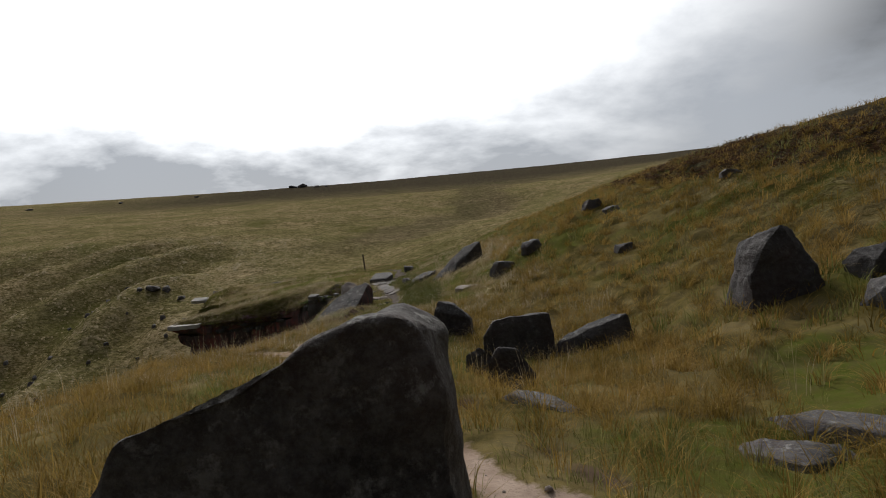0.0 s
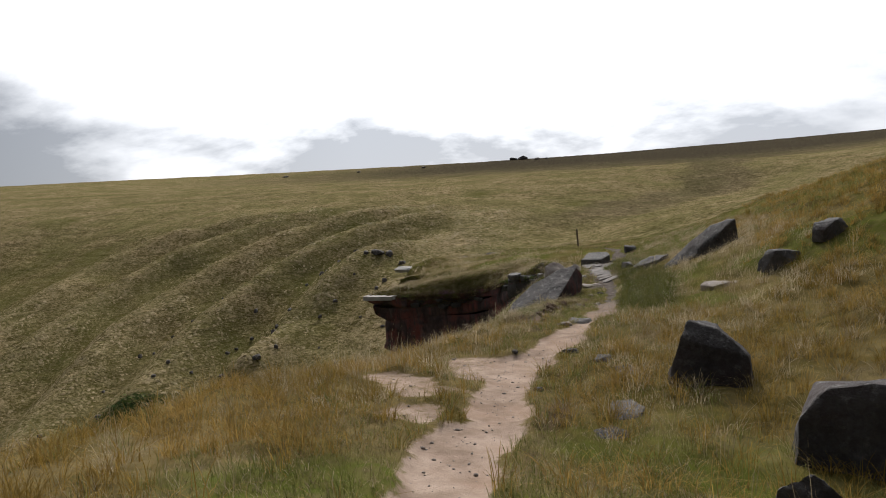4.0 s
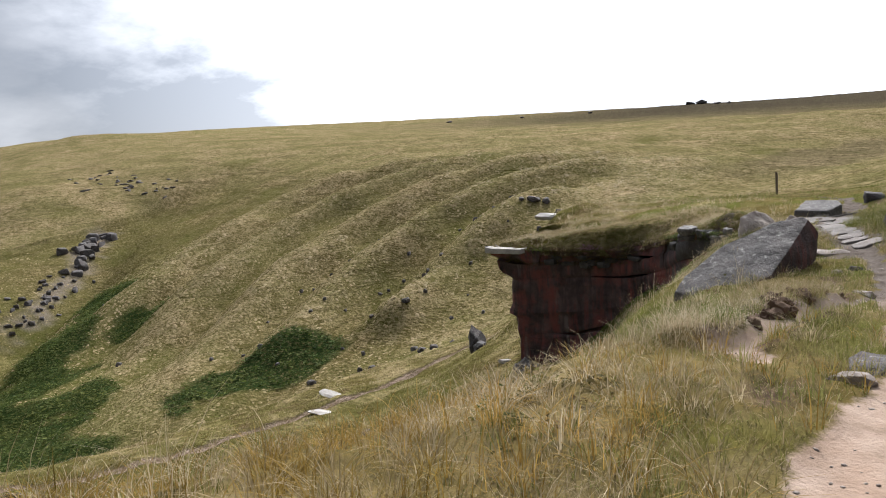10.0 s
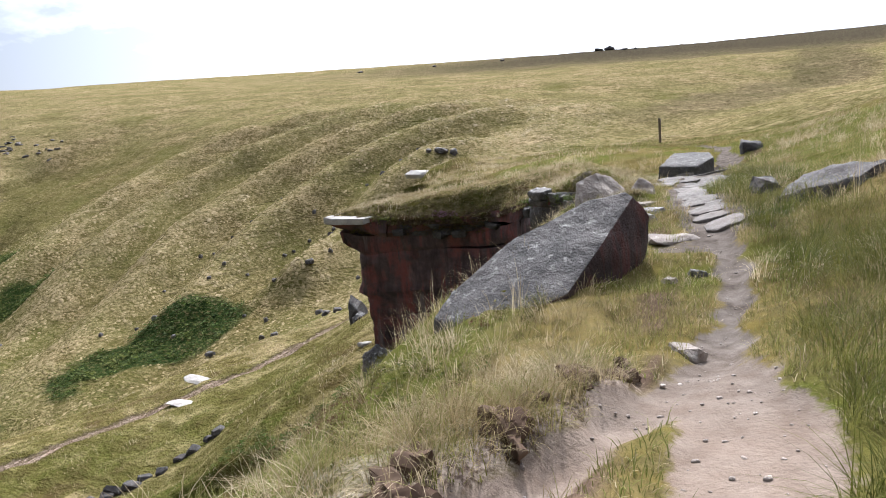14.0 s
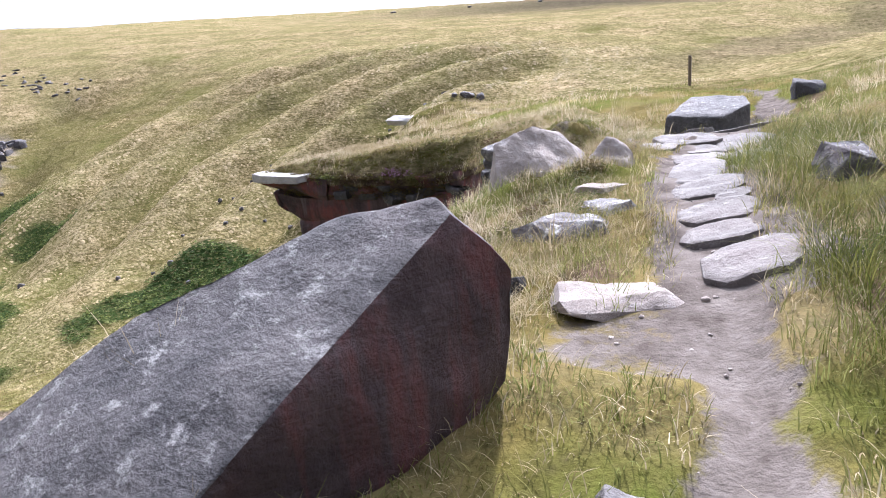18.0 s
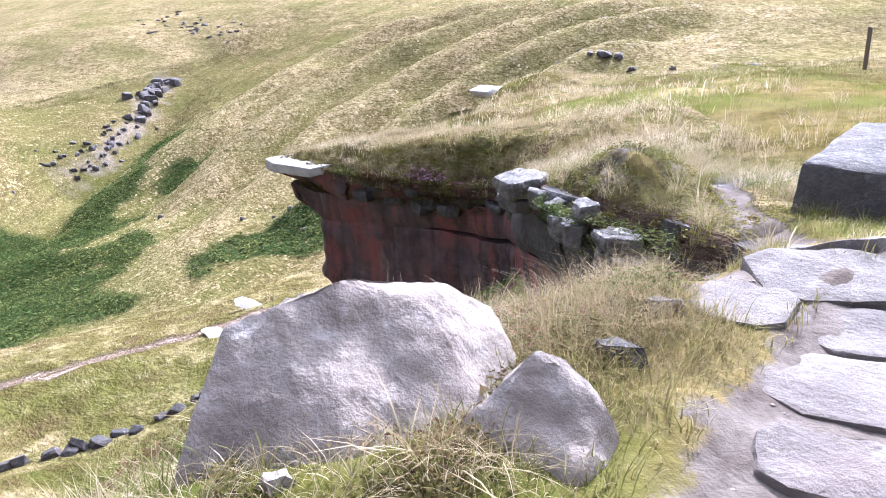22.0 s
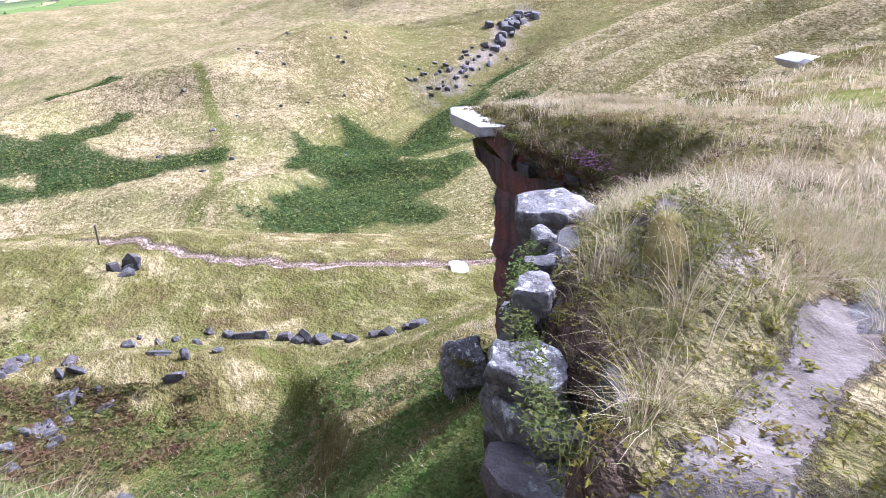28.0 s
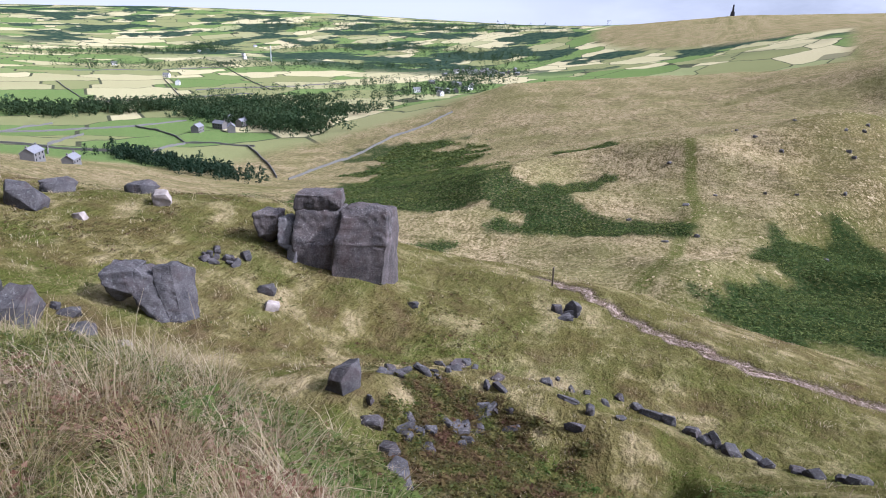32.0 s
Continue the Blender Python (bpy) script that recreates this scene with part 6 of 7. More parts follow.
# ---- the footpath on the quarry floor ----
def low_path():
    pts = np.array(LOW_PATH, float)
    run = np.r_[0, np.cumsum(np.hypot(*np.diff(pts, axis=0).T))]
    s = np.arange(0, run[-1], 0.35)
    x, y = np.interp(s, run, pts[:, 0]), np.interp(s, run, pts[:, 1])
    x, y = (np.convolve(np.pad(v, 8, mode="edge"), np.ones(17) / 17, "valid") for v in (x, y))
    nx, ny = -np.gradient(y), np.gradient(x)
    k = np.hypot(nx, ny)
    nx, ny = nx / k, ny / k
    across = np.linspace(-1, 1, 7)
    half = 0.42 + 0.35 * fractal(s * 0.25, s * 0, 81, 3)
    side = np.outer(half, across) + 0.12 * fractal(s[:, None] * 0.8, across[None] * 0.9, 82, 3)
    X, Y = x[:, None] + nx[:, None] * side, y[:, None] + ny[:, None] * side
    Z = ground(X.ravel(), Y.ravel()).reshape(X.shape) + 0.09 - 0.14 * np.abs(across) ** 3
    r, c = X.shape
    k = np.arange(r * c).reshape(r, c)
    quads = np.stack([k[:-1, :-1], k[:-1, 1:], k[1:, 1:], k[1:, :-1]], -1).reshape(-1, 4)
    me = bpy.data.meshes.new("footpath")
    me.from_pydata(np.stack([X, Y, Z], -1).reshape(-1, 3).tolist(), [], quads.tolist())
    a = me.attributes.new("path", "FLOAT", "POINT")
    a.data.foreach_set("value", np.full(r * c, 0.55, np.float32))
    me.materials.append(GROUND)
    tagged(new("footpath", me), "narrow pale trodden footpath across the quarry floor", "path", kind="structure")


low_path()

BERRY = leaf_material("bilberry_leaves", [(0.04, 0.075, 0.015), (0.09, 0.14, 0.03), (0.06, 0.07, 0.02), (0.13, 0.12, 0.04)], patch=0.8)
MOSS = leaf_material("moss", [(0.08, 0.08, 0.012), (0.19, 0.18, 0.025), (0.09, 0.06, 0.02), (0.15, 0.13, 0.025)], patch=2.0)
bx, by = pick((-30, -18), (27, 37), 5200, lambda x, y: smooth(1.05 - np.hypot((x + 25) / 5.5, (y - 31.5) / 3.6) + 0.8 * fractal(x * 0.5, y * 0.5, 54), 0, 0.3))
leaf_clumps("heather", "dark brown heather over the spoil mound", HEATH, bx, by, 16, 0.07, 0.3, "heather")
bx, by = pick((-28, -8.5), (34, 44.5), 5200, lambda x, y: (crag_side(x, y) > 0.3) * smooth(fractal(x * 0.3, y * 0.3, 55), -0.2, 0.1) * smooth(x - 0.4 * y, -42, -36))
leaf_clumps("bilberry", "green bilberry on the slope under the crag", BERRY, bx, by, 18, 0.045, 0.2, "bilberry")
bx, by = pick((-9.5, -5.2), (36, 40), 1500, lambda x, y: (crag_side(x, y) > 0.2) * 1.0)
leaf_clumps("bilberry", "green bilberry below the path's edge", BERRY, bx, by, 26, 0.025, 0.16, "bilberry")
rows = draw.integers(25, 39, 1500), draw.integers(0, 150, 1500)
leaf_clumps("moss", "yellow-green moss on the crag's turf lip", MOSS, TURF_P[rows][:, 0], TURF_P[rows][:, 1], 30, 0.014, 0.1, "moss", at=TURF_Z[rows] - 0.02)
u, d = draw.uniform(12.4, 18.0, 420), draw.random(420) ** 1.5
hang = crag_point(u, np.interp(u, ALONG, TOPS) - 0.05 - 0.9 * d, 0.05 - 0.35 * d)
leaf_clumps("bilberry", "dark bilberry hanging over the broken bank", BERRY, hang[:, 0], hang[:, 1], 30, 0.014, 0.12, "bilberry", at=hang[:, 2])
u, d = draw.uniform(3.2, 9.5, 520), draw.random(520) ** 1.6
hang = crag_point(u, np.interp(u, ALONG, TOPS) - 0.75 * d, 0.12 - 0.2 * d)
leaf_clumps("heather", "brown heather and moss hanging over the crag's lip", HEATH, hang[:, 0], hang[:, 1], 26, 0.022, 0.13, "heather", at=hang[:, 2])
bx, by = draw.uniform(-16.7, -15.7, 60), draw.uniform(43.0, 44.0, 60)
leaf_clumps("moss", "olive moss on the block under the prow", MOSS, bx, by, 30, 0.03, 0.14, "moss", at=np.full(60, -10.62))
bx, by = pick((-16.5, -5.0), (38.2, 44.4), 5200, lambda x, y: (crag_side(x, y) > -0.1) * smooth(fractal(x * 0.7, y * 0.7, 57), -0.35, 0.0))
leaf_clumps("bilberry", "bright green bilberry on the bank under the crag", BERRY, bx, by, 20, 0.026, 0.16, "bilberry")
bx, by = pick((-48, -16), (-8, 30), 5200, lambda x, y: smooth(fractal(x * 0.3, y * 0.3, 58), 0.0, 0.2))
leaf_clumps("heather", "russet heather on the hummocks of the quarry", HEATH, bx, by, 10, 0.06, 0.2, "heather")
PEAT = leaf_material("dark_peat", [(0.05, 0.032, 0.023), (0.13, 0.09, 0.065), (0.07, 0.045, 0.033), (0.16, 0.115, 0.085)], rough=0.95, through_light=0.0, patch=3.0)
rng = random.Random(91)
for k in range(16):
    f = rng.random()
    x, y = float(np.interp(f, (0, 0.5, 1), (-3.3, -3.05, -2.62))) + rng.gauss(0, 0.06), float(np.interp(f, (0, 0.5, 1), (22.3, 24.4, 26.2))) + rng.gauss(0, 0.08)
    tagged(boulder(x, y, rng.uniform(0.2, 0.42), rng.uniform(0.15, 0.26), rng.uniform(0.1, 0.18), rng.uniform(0, 180), PEAT, 300 + k, "brown clod of peat broken from the path's edge", sink=0.45, name="peat_clod", group="clods of the worn bank", rough=0.05), category="clod")
grass("bank_edge_tufts", "straw tufts on the worn bank above the path", STRAW, (-4.4, -2.7), (21, 27), 190, 50, (0.12, 0.34), (0.002, 0.005), 0.06, lambda x, y: 0.9 * (from_line(x, y, STONY) < 0.6), lean=(0.3, 1.5))
grass("bank_edge_green_tufts", "green tufts on the worn bank above the path", FRESH, (-4.6, -2.6), (20.5, 28.5), 260, 44, (0.1, 0.3), (0.002, 0.006), 0.06, lambda x, y: 0.9 * (from_line(x, y, STONY) < 0.8), lean=(0.3, 1.5))
grass("heath_grass", "short grass among the bilberry beside the path", FRESH, (-6.3, -3.2), (31.5, 36.8), 1500, 18, (0.05, 0.15), (0.002, 0.005), 0.07, lambda x, y: 0.9 * (from_path(x, y) < -0.5), lean=(0.3, 1.3))
grass("heath_straw", "dry straw among the bilberry beside the path", STRAW, (-6.3, -3.2), (30, 37), 700, 26, (0.08, 0.24), (0.0015, 0.004), 0.06, lambda x, y: 0.9 * (from_path(x, y) < -0.6), lean=(0.3, 1.5))
# green tussocks darker than FRESH: the verge's shadow is put into their colour
SHADED_TUSSOCK = leaf_material("shaded_green_tussocks", [(0.03, 0.042, 0.008), (0.1, 0.115, 0.022), (0.06, 0.065, 0.014), (0.19, 0.17, 0.05)], patch=1.2)
grass("verge_tussocks", "tall dark green tussocks drooping beside the path", SHADED_TUSSOCK, (-2.6, 0.6), (22, 37), 900, 50, (0.2, 0.46), (0.002, 0.006), 0.07, lambda x, y: 0.9 * (from_path(x, y) > 0.5) * (from_path(x, y) < 1.9), lean=(0.3, 1.5))
TWIG = leaf_material("bilberry_red", [(0.12, 0.045, 0.03), (0.22, 0.11, 0.075), (0.1, 0.06, 0.03), (0.26, 0.2, 0.13)], patch=1.5)
bx, by = pick((-7.0, -4.2), (34.6, 37.4), 2600, lambda x, y: (from_path(x, y) < -1.2) * smooth(fractal(x * 1.1, y * 1.1, 83), -0.1, 0.1))
leaf_clumps("bilberry", "reddish bilberry and heather twigs on the brink", TWIG, bx, by, 30, 0.013, 0.1, "bilberry")
bx, by = pick((-7.0, -4.2), (34.4, 37.6), 2200, lambda x, y: (from_path(x, y) < -1.0) * smooth(-fractal(x * 1.1, y * 1.1, 83), -0.1, 0.1))
leaf_clumps("bilberry", "green bilberry and moss on the brink", BERRY, bx, by, 30, 0.013, 0.09, "bilberry")
# tall tufts at the brink where the walk turns
grass("brink_grass", "tall pale tufts of grass on the brink", STRAW, (-6.0, -3.7), (35.4, 38.6), 170, 80, (0.16, 0.4), (0.0012, 0.003), 0.06, lambda x, y: 0.9 * (from_path(x, y) < -0.75), lean=(0.15, 1.5))
grass("brink_green_grass", "green grass on the brink beside the path", FRESH, (-5.6, -2.0), (35, 41), 900, 26, (0.08, 0.2), (0.003, 0.007), 0.07, lambda x, y: 0.7 * (np.abs(from_path(x, y)) > 0.6), lean=(0.2, 1.0))


# ---- loose pebbles on the path ----
def pebbles():
    bm = bmesh.new()
    bmesh.ops.create_icosphere(bm, subdivisions=1, radius=1)
    base = np.array([v.co for v in bm.verts])
    tris = np.array([[v.index for v in f.verts] for f in bm.faces])
    bm.free()
    x, y = draw.uniform(-4.4, 1.0, 9000), draw.uniform(3, 40, 9000)
    ok = path_mask(x, y) + 0.25 * (from_line(x, y, STONY) < 0.4) > draw.uniform(0.25, 1.1, 9000)
    x, y = x[ok], y[ok]
    n = len(x)
    size = np.exp(draw.normal(math.log(0.012), 0.45, n)).clip(0.005, 0.035)
    shape = base[None] * draw.uniform(0.7, 1.2, (n, len(base), 1)) * np.stack([draw.uniform(0.8, 1.4, n), draw.uniform(0.7, 1.1, n), draw.uniform(0.4, 0.8, n)], -1)[:, None]
    a = draw.uniform(0, 6.28, n)
    c, k = np.cos(a)[:, None], np.sin(a)[:, None]
    v = np.stack([shape[..., 0] * c - shape[..., 1] * k, shape[..., 0] * k + shape[..., 1] * c, shape[..., 2]], -1) * size[:, None, None]
    v = v + np.stack([x, y, ground(x, y) + 0.1 * size], -1)[:, None]
    loops = (np.arange(n)[:, None, None] * len(base) + tris[None]).ravel()
    tagged(new("pebbles", raw_mesh("pebbles", v.reshape(-1, 3), loops, np.full(n * len(tris), 3), GRIT_PALE)), "loose pebbles and grit on the trodden path", "pebbles", kind="stuff")


pebbles()


# ---- the dale: woods, walls, houses and landmarks ----
def tree_leaves(places, size, per, blunt):
    """Crowns of leaf clumps; blunt crowns are round, others taper to a top."""
    p = np.array(places, float)
    n = len(p)
    h = size * draw.uniform(0.7, 1.25, n)
    z = ground(p[:, 0], p[:, 1])
    f = draw.random((n, per))
    wide = np.sqrt(np.clip(1 - (2 * f - 1) ** 2, 0, 1)) * 0.42 if blunt else (1 - f) * 0.3 + 0.03
    a = draw.uniform(0, 2 * np.pi, (n, per))
    r = wide * h[:, None] * np.sqrt(draw.uniform(0.35, 1, (n, per)))
    centre = np.stack([p[:, :1] + np.cos(a) * r, p[:, 1:2] + np.sin(a) * r, z[:, None] + h[:, None] * (0.12 + 0.88 * f)], -1).reshape(-1, 3)
    d = draw.normal(0, 1, (n * per, 3, 3)) * (np.repeat(h, per) * 0.085)[:, None, None]
    verts = (centre[:, None] + d).reshape(-1, 3)
    return verts


def along(line, count, wide):
    pts = np.array(line, float)
    run = np.r_[0, np.cumsum(np.hypot(*np.diff(pts, axis=0).T))]
    s = draw.uniform(0, run[-1], count)
    return np.stack([np.interp(s, run, pts[:, k]) + draw.normal(0, wide, count) for k in (0, 1)], -1)


def wood(label, line, count, wide, size, mat, per=42, blunt=True):
    v = tree_leaves(along(line, count, wide), size, per, blunt)
    return tagged(new("woodland", raw_mesh("woodland", v, np.arange(len(v)), np.full(len(v) // 3, 3), mat)), label, "woodland", kind="stuff")


BROADLEAF = leaf_material("broadleaf_crowns", [(0.018, 0.035, 0.016), (0.04, 0.07, 0.03), (0.03, 0.05, 0.02), (0.06, 0.08, 0.035)], patch=0.02)
CONIFER = leaf_material("conifer_crowns", [(0.012, 0.028, 0.016), (0.03, 0.05, 0.026), (0.018, 0.034, 0.02), (0.035, 0.055, 0.03)], patch=0.05)
wood("dark broadleaf trees along the river", [(-640, -518), (-593, -417), (-561, -345), (-538, -292)], 420, 16, 12, BROADLEAF)
wood("dark broadleaf trees along the river", [(-640, -518), (-662, -400), (-662, -302)], 260, 18, 12, BROADLEAF)
wood("dark band of broadleaf trees beyond the fields", [(-480, -720), (-525, -678), (-577, -626), (-657, -576), (-720, -520), (-800, -450)], 520, 16, 13, BROADLEAF)
wood("young conifer plantation below the moor", [(-336, -317), (-328, -272), (-324, -217)], 300, 10, 7, CONIFER, blunt=False)
wood("hedgerow trees between the fields", [(-800, -560), (-909, -355), (-1122, -539), (-1323, -575)], 120, 26, 10, BROADLEAF, per=30)
wood("hedgerow trees between the fields", [(-700, -640), (-860, -620), (-1020, -560), (-1100, -450)], 70, 8, 9, BROADLEAF, per=30)
wood("trees among the village houses", [(-960, -330), (-1150, -370), (-1350, -420), (-1554, -430), (-1680, -520)], 420, 45, 12, BROADLEAF, per=26)
wood("far woods on the dale side", [(-2028, -1334), (-2295, -1025), (-2100, -635), (-1900, -420)], 420, 60, 16, BROADLEAF, per=20)
wood("far woods on the dale side", [(-1142, -1430), (-1480, -1427), (-1800, -1500), (-2100, -1700)], 380, 45, 16, BROADLEAF, per=20)
wood("far woods on the dale side", [(-1000, -1150), (-1300, -1000), (-1500, -800), (-1750, -650)], 320, 40, 14, BROADLEAF, per=20)
wood("far woods on the hills", [(-2600, -1900), (-2900, -1500), (-3000, -1000), (-2700, -600)], 420, 110, 20, BROADLEAF, per=16)
v = tree_leaves([(-352, -330), (-346, -338)], 10, 60, False)
tagged(new("woodland", raw_mesh("woodland", v, np.arange(len(v)), np.full(len(v) // 3, 3), CONIFER)), "pair of dark conifers beside the plantation", "woodland", kind="stuff")


def wall_material():
    m, n, b, pos, geo = material("dry_stone_walling", 0.9)
    n.plug(b.inputs["Base Color"], n.mix(n.noise(pos, 1.6, 5, 0.7), (0.05, 0.05, 0.045), (0.16, 0.15, 0.135)))
    n.plug(b.inputs["Normal"], n.bump(n.noise(pos, 3, 4), 0.8, 0.2))
    return m


WALLING = wall_material()


def dry_stone_wall(line, tall=1.6, thick=0.9):
    """A wall of uneven height that follows the ground along a line."""
    pts = np.array(line, float)
    run = np.r_[0, np.cumsum(np.hypot(*np.diff(pts, axis=0).T))]
    s = np.linspace(0, run[-1], max(int(run[-1] / 4), 2))
    x, y = np.interp(s, run, pts[:, 0]), np.interp(s, run, pts[:, 1])
    nx, ny = np.gradient(y), -np.gradient(x)
    k = np.hypot(nx, ny) + 1e-9
    nx, ny = nx / k, ny / k
    z = ground(x, y)
    top = tall * (1 + 0.25 * fractal(s * 0.15, s * 0, 91, 3))
    rows = [np.stack([x + nx * o, y + ny * o, z + e], -1) for o, e in ((-thick / 2, -0.5), (-thick * 0.3, top), (thick * 0.3, top), (thick / 2, -0.5))]
    bm = bmesh.new()
    rings = [[bm.verts.new(r[i]) for r in rows] for i in range(len(s))]
    for a, b in zip(rings[:-1], rings[1:]):
        for j in range(4):
            bm.faces.new((a[j], a[(j + 1) % 4], b[(j + 1) % 4], b[j]))
    bm.faces.new(rings[0])
    bm.faces.new(list(reversed(rings[-1])))
    bmesh.ops.recalc_face_normals(bm, faces=bm.faces)
    return tagged(mesh_object("dry_stone_wall", bm, WALLING), "dark dry-stone wall between pale fields", "wall", "field walls of the dale")


for line in ([(-456, -308), (-404, -255), (-353, -209)], [(-588, -175), (-493, -194), (-430, -197), (-353, -200)], [(-391, -512), (-503, -476), (-577, -479)], [(-349, -316), (-438, -357), (-458, -303)],
             [(-778, -909), (-690, -770), (-609, -635)], [(-974, -879), (-840, -735), (-710, -596)], [(-957, -1079), (-1294, -994), (-930, -616)], [(-300, -420), (-391, -512), (-480, -560)], [(-503, -476), (-470, -400), (-438, -357)],
             [(-420, -450), (-330, -380), (-290, -330)], [(-850, -700), (-1000, -640), (-1150, -600)], [(-640, -700), (-760, -640), (-860, -600)], [(-300, -420), (-349, -316)]):
    dry_stone_wall(line)


# ---- houses ----
def house_materials():
    m, n, b, pos, geo = material("house_stone", 0.9)
    n.plug(b.inputs["Base Color"], n.mix(n.noise(pos, 0.9, 4), (0.08, 0.075, 0.07), (0.15, 0.14, 0.13)))
    r, n2, b2, pos2, _ = material("stone_slates", 0.7)
    n2.plug(b2.inputs["Base Color"], n2.mix(n2.noise(pos2, 0.8, 4), (0.1, 0.1, 0.11), (0.2, 0.2, 0.21)))
    w, n3, b3, pos3, _ = material("white_render", 0.8)
    n3.plug(b3.inputs["Base Color"], n3.mix(n3.noise(pos3, 0.4, 4), (0.5, 0.49, 0.47), (0.62, 0.61, 0.59)))
    g, n4, b4, pos4, _ = material("dark_panes", 0.2)
    n4.plug(b4.inputs["Base Color"], (0.03, 0.035, 0.04))
    return m, r, w, g


HOUSE, SLATES, RENDERED, PANES = house_materials()


def box(bm, x0, x1, y0, y1, z0, z1):
    v = [bm.verts.new(p) for p in ((x0, y0, z0), (x1, y0, z0), (x1, y1, z0), (x0, y1, z0), (x0, y0, z1), (x1, y0, z1), (x1, y1, z1), (x0, y1, z1))]
    for f in ((3, 2, 1, 0), (4, 5, 6, 7), (0, 1, 5, 4), (1, 2, 6, 5), (2, 3, 7, 6), (3, 0, 4, 7)):
        bm.faces.new([v[k] for k in f])


def house(l, w, h, wall_mat, label, group=""):
    """A gabled house with its walls, roof, chimneys and windows; its base stands at the origin."""
    top = tagged(new("house"), label, "house", group)
    bm = bmesh.new()
    box(bm, -l / 2, l / 2, -w / 2, w / 2, -2, h)
    ends = []
    for x in (-l / 2, l / 2):
        ends.append([bm.verts.new(p) for p in ((x, -w / 2, h), (x, w / 2, h), (x, 0, h + w * 0.36))])
        bm.faces.new(ends[-1])
    part("wall", bm, wall_mat, top).data.set_sharp_from_angle(angle=0.1)
    bm = bmesh.new()
    lip, ridge = 0.35, h + w * 0.36
    for sgn in (-1, 1):
        a = [(-l / 2 - lip, sgn * (w / 2 + lip), h - 0.25), (l / 2 + lip, sgn * (w / 2 + lip), h - 0.25), (l / 2 + lip, 0, ridge + 0.05), (-l / 2 - lip, 0, ridge + 0.05)]
        lower = [bm.verts.new(p) for p in a]
        upper = [bm.verts.new((x, y, z + 0.25)) for x, y, z in a]
        bm.faces.new(lower), bm.faces.new(upper)
        for k in range(4):
            bm.faces.new((lower[k], lower[(k + 1) % 4], upper[(k + 1) % 4], upper[k]))
    bmesh.ops.recalc_face_normals(bm, faces=bm.faces)
    roof = part("roof", bm, SLATES, top)
    for x in (-l / 2 + 0.8, l / 2 - 0.8):
        bm = bmesh.new()
        box(bm, x - 0.5, x + 0.5, -0.4, 0.4, ridge - 0.6, ridge + 1.2)
        part("chimney", bm, HOUSE, top)
    for sgn in (-1, 1):
        for level in (0.9, 3.4):
            if level + 1.2 > h:
                continue
            for k in range(int(l // 3.5)):
                x = -l / 2 + (k + 0.5) * l / int(l // 3.5)
                bm = bmesh.new()
                box(bm, x - 0.6, x + 0.6, sgn * w / 2 - 0.03, sgn * w / 2 + 0.03, level, level + 1.2)
                part("window", bm, PANES, top)
    return top


def stand(ob, x, y, turn):
    ob.matrix_world = pose(x, y, float(ground(x, y)[0]), 0, 0, turn)


farm = house(13, 7, 5.2, HOUSE, "grey stone farmhouse with a slate roof below the moor")
stand(farm, -249, -289, 30)
barn = house(11, 6, 3.2, HOUSE, "low grey stone barn beside the farmhouse")
stand(barn, -262, -277, 30)
FARM = "houses of the river hamlet"
first = house(14, 7, 5.4, HOUSE, "grey stone house among trees by the river", FARM)
stand(first, -497, -395, 20)
for x, y, turn in ((-519, -374, 40), (-554, -388, 10), (-535, -400, 80), (-575, -420, 25)):
    copy_thing(first, pose(x, y, float(ground(x, y)[0]), 0, 0, turn))
VILLAGE = "houses of the village"
plain = house(12, 7, 5.4, HOUSE, "grey stone village house with a slate roof", VILLAGE)
white = house(12, 7, 5.4, RENDERED, "white rendered village house with a slate roof", VILLAGE)
stand(plain, -1554, -388, 15), stand(white, -958, -330, 50)
rng = random.Random(77)
for k in range(44):
    f = rng.random()
    x, y = (-1500 - 170 * f + rng.gauss(0, 30), -400 - 110 * f + rng.gauss(0, 45)) if k < 34 else (-1000 - 260 * f, -330 - 100 * f + rng.gauss(0, 20))
    copy_thing(white if rng.random() < 0.4 else plain, pose(x, y, float(ground(x, y)[0]), 0, 0, rng.uniform(0, 180)))
for x, y in ((-1150, -1180), (-1480, -1080), (-1800, -1500), (-900, -780), (-1010, -905), (-2100, -1500), (-1700, -1250)):
    copy_thing(white, pose(x, y, float(ground(x, y)[0]), 0, 0, rng.uniform(0, 180)))


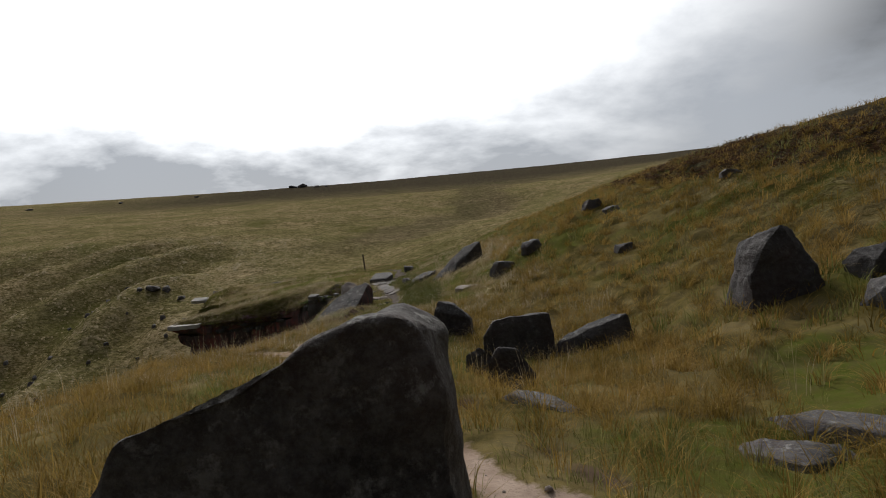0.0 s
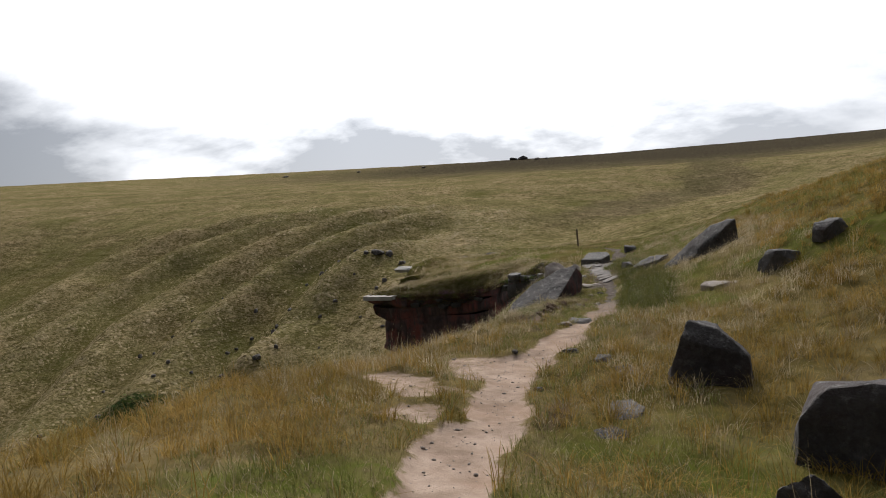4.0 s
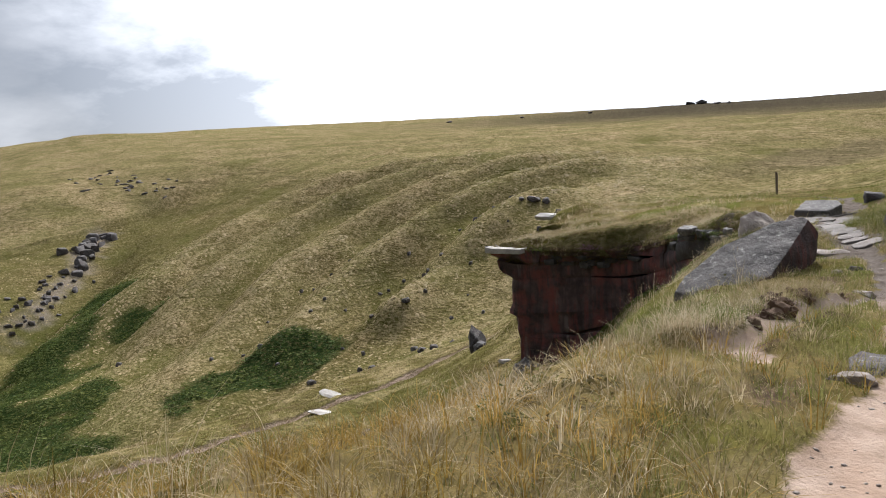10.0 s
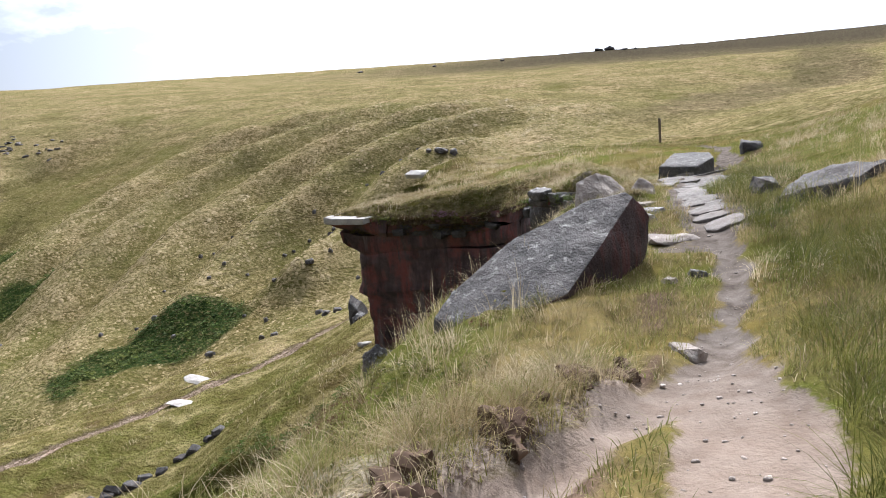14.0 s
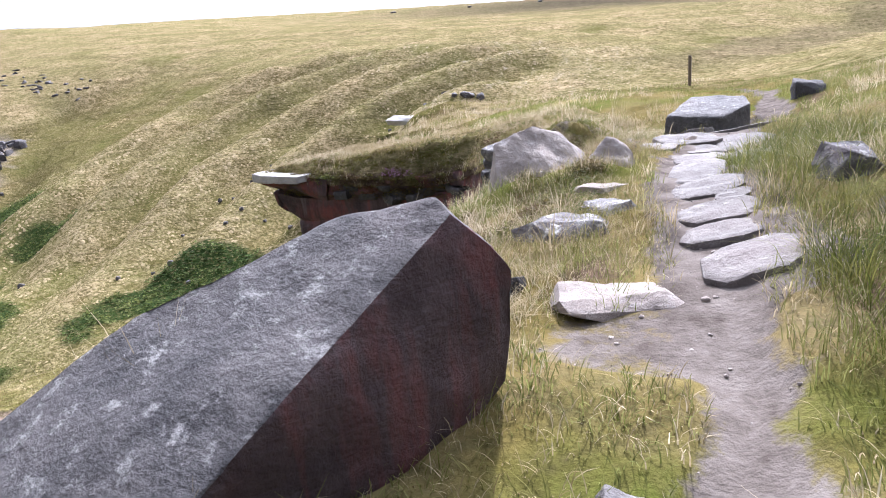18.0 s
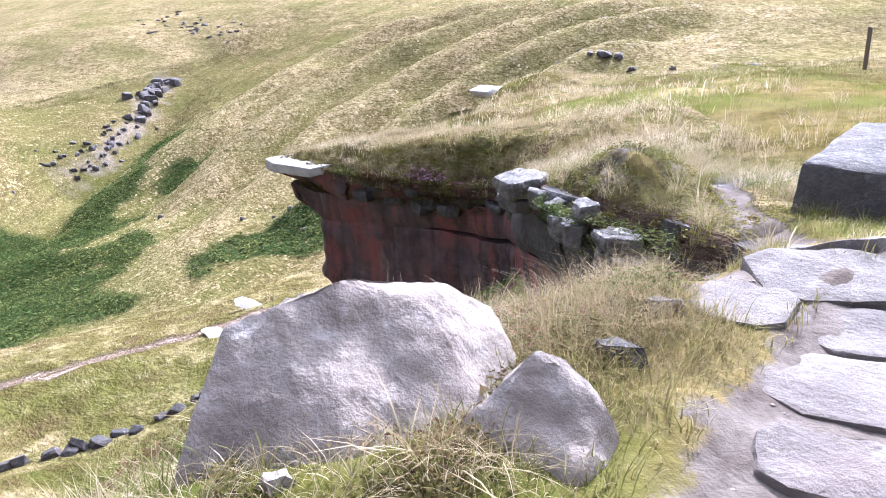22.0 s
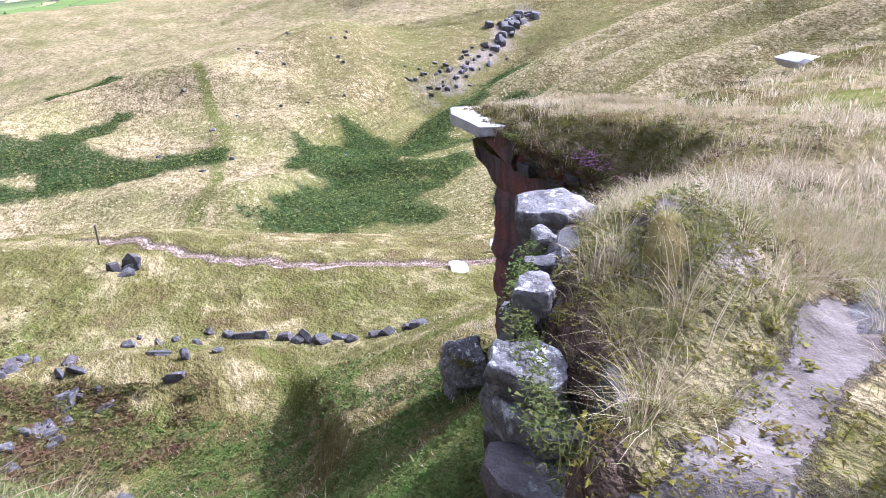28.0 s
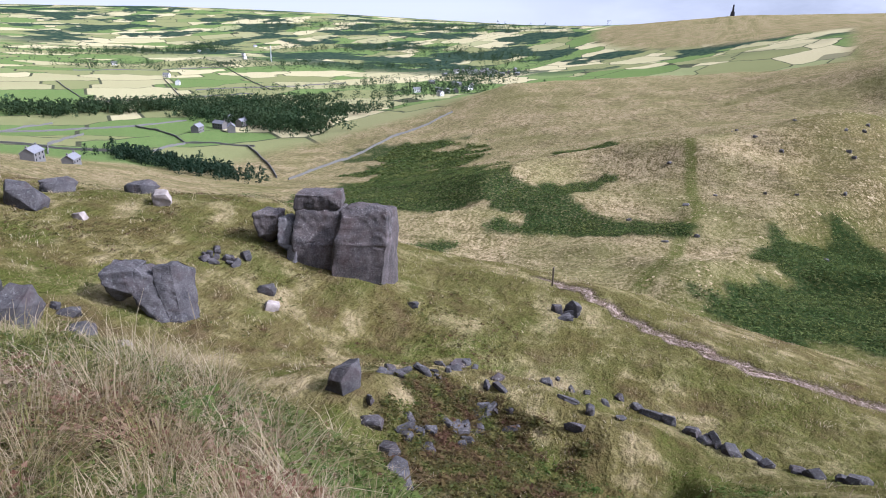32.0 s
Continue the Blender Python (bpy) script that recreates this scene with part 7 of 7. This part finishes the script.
# ---- mast and monument ----
def steel():
    m, n, b, pos, geo = material("galvanised_steel", 0.5)
    n.plug(b.inputs["Base Color"], n.mix(n.noise(pos, 0.3, 3), (0.5, 0.51, 0.52), (0.62, 0.63, 0.64)))
    b.inputs["Metallic"].default_value = 0.6
    return m


STEEL = steel()


def lattice_mast(x, y, tall, wide=2.4):
    top = tagged(new("mast"), "pale lattice steel mast standing in the fields", "mast")
    top.location = (x, y, float(ground(x, y)[0]))

    def strut(name, a, b, r):
        a, b = Vector(a), Vector(b)
        bm = bmesh.new()
        m = Matrix.Translation((a + b) / 2) @ (b - a).to_track_quat("Z", "Y").to_matrix().to_4x4()
        bmesh.ops.create_cone(bm, cap_ends=True, segments=6, radius1=r, radius2=r, depth=(b - a).length, matrix=m)
        part(name, bm, STEEL, top)

    feet = [(sx * wide / 2, sy * wide / 2) for sx, sy in ((-1, -1), (1, -1), (1, 1), (-1, 1))]
    for fx, fy in feet:
        strut("leg", (fx, fy, -0.5), (fx * 0.3, fy * 0.3, tall), 0.22)
    for k in range(8):
        z0, z1 = tall * k / 8, tall * (k + 1) / 8
        for (ax, ay), (bx2, by2) in zip(feet, feet[1:] + feet[:1]):
            q0, q1 = 1 - 0.7 * z0 / tall, 1 - 0.7 * z1 / tall
            strut("brace", (ax * q0, ay * q0, z0), (bx2 * q1, by2 * q1, z1), 0.12)


lattice_mast(-1471, -992, 39)


def monument(x, y):
    """A tapering stone tower on a square base, with a gallery and a pointed top."""
    top = tagged(new("monument"), "dark stone obelisk monument on the far hilltop", "monument")
    top.location = (x, y, float(ground(x, y)[0]) - 1)
    for name, z0, z1, w0, w1 in (("base", 0, 12, 14, 12), ("gallery", 12, 13.5, 13.5, 13.5), ("shaft", 13.5, 34, 7.5, 4.5), ("tip", 34, 38, 4.5, 0.3)):
        bm = bmesh.new()
        bmesh.ops.create_cone(bm, cap_ends=True, segments=4, radius1=w0 * 0.707, radius2=w1 * 0.707, depth=z1 - z0, matrix=Matrix.Translation((0, 0, (z0 + z1) / 2)) @ Matrix.Rotation(0.7854, 4, "Z"))
        part(name, bm, GRIT_DARK, top)


monument(-2538, 109)
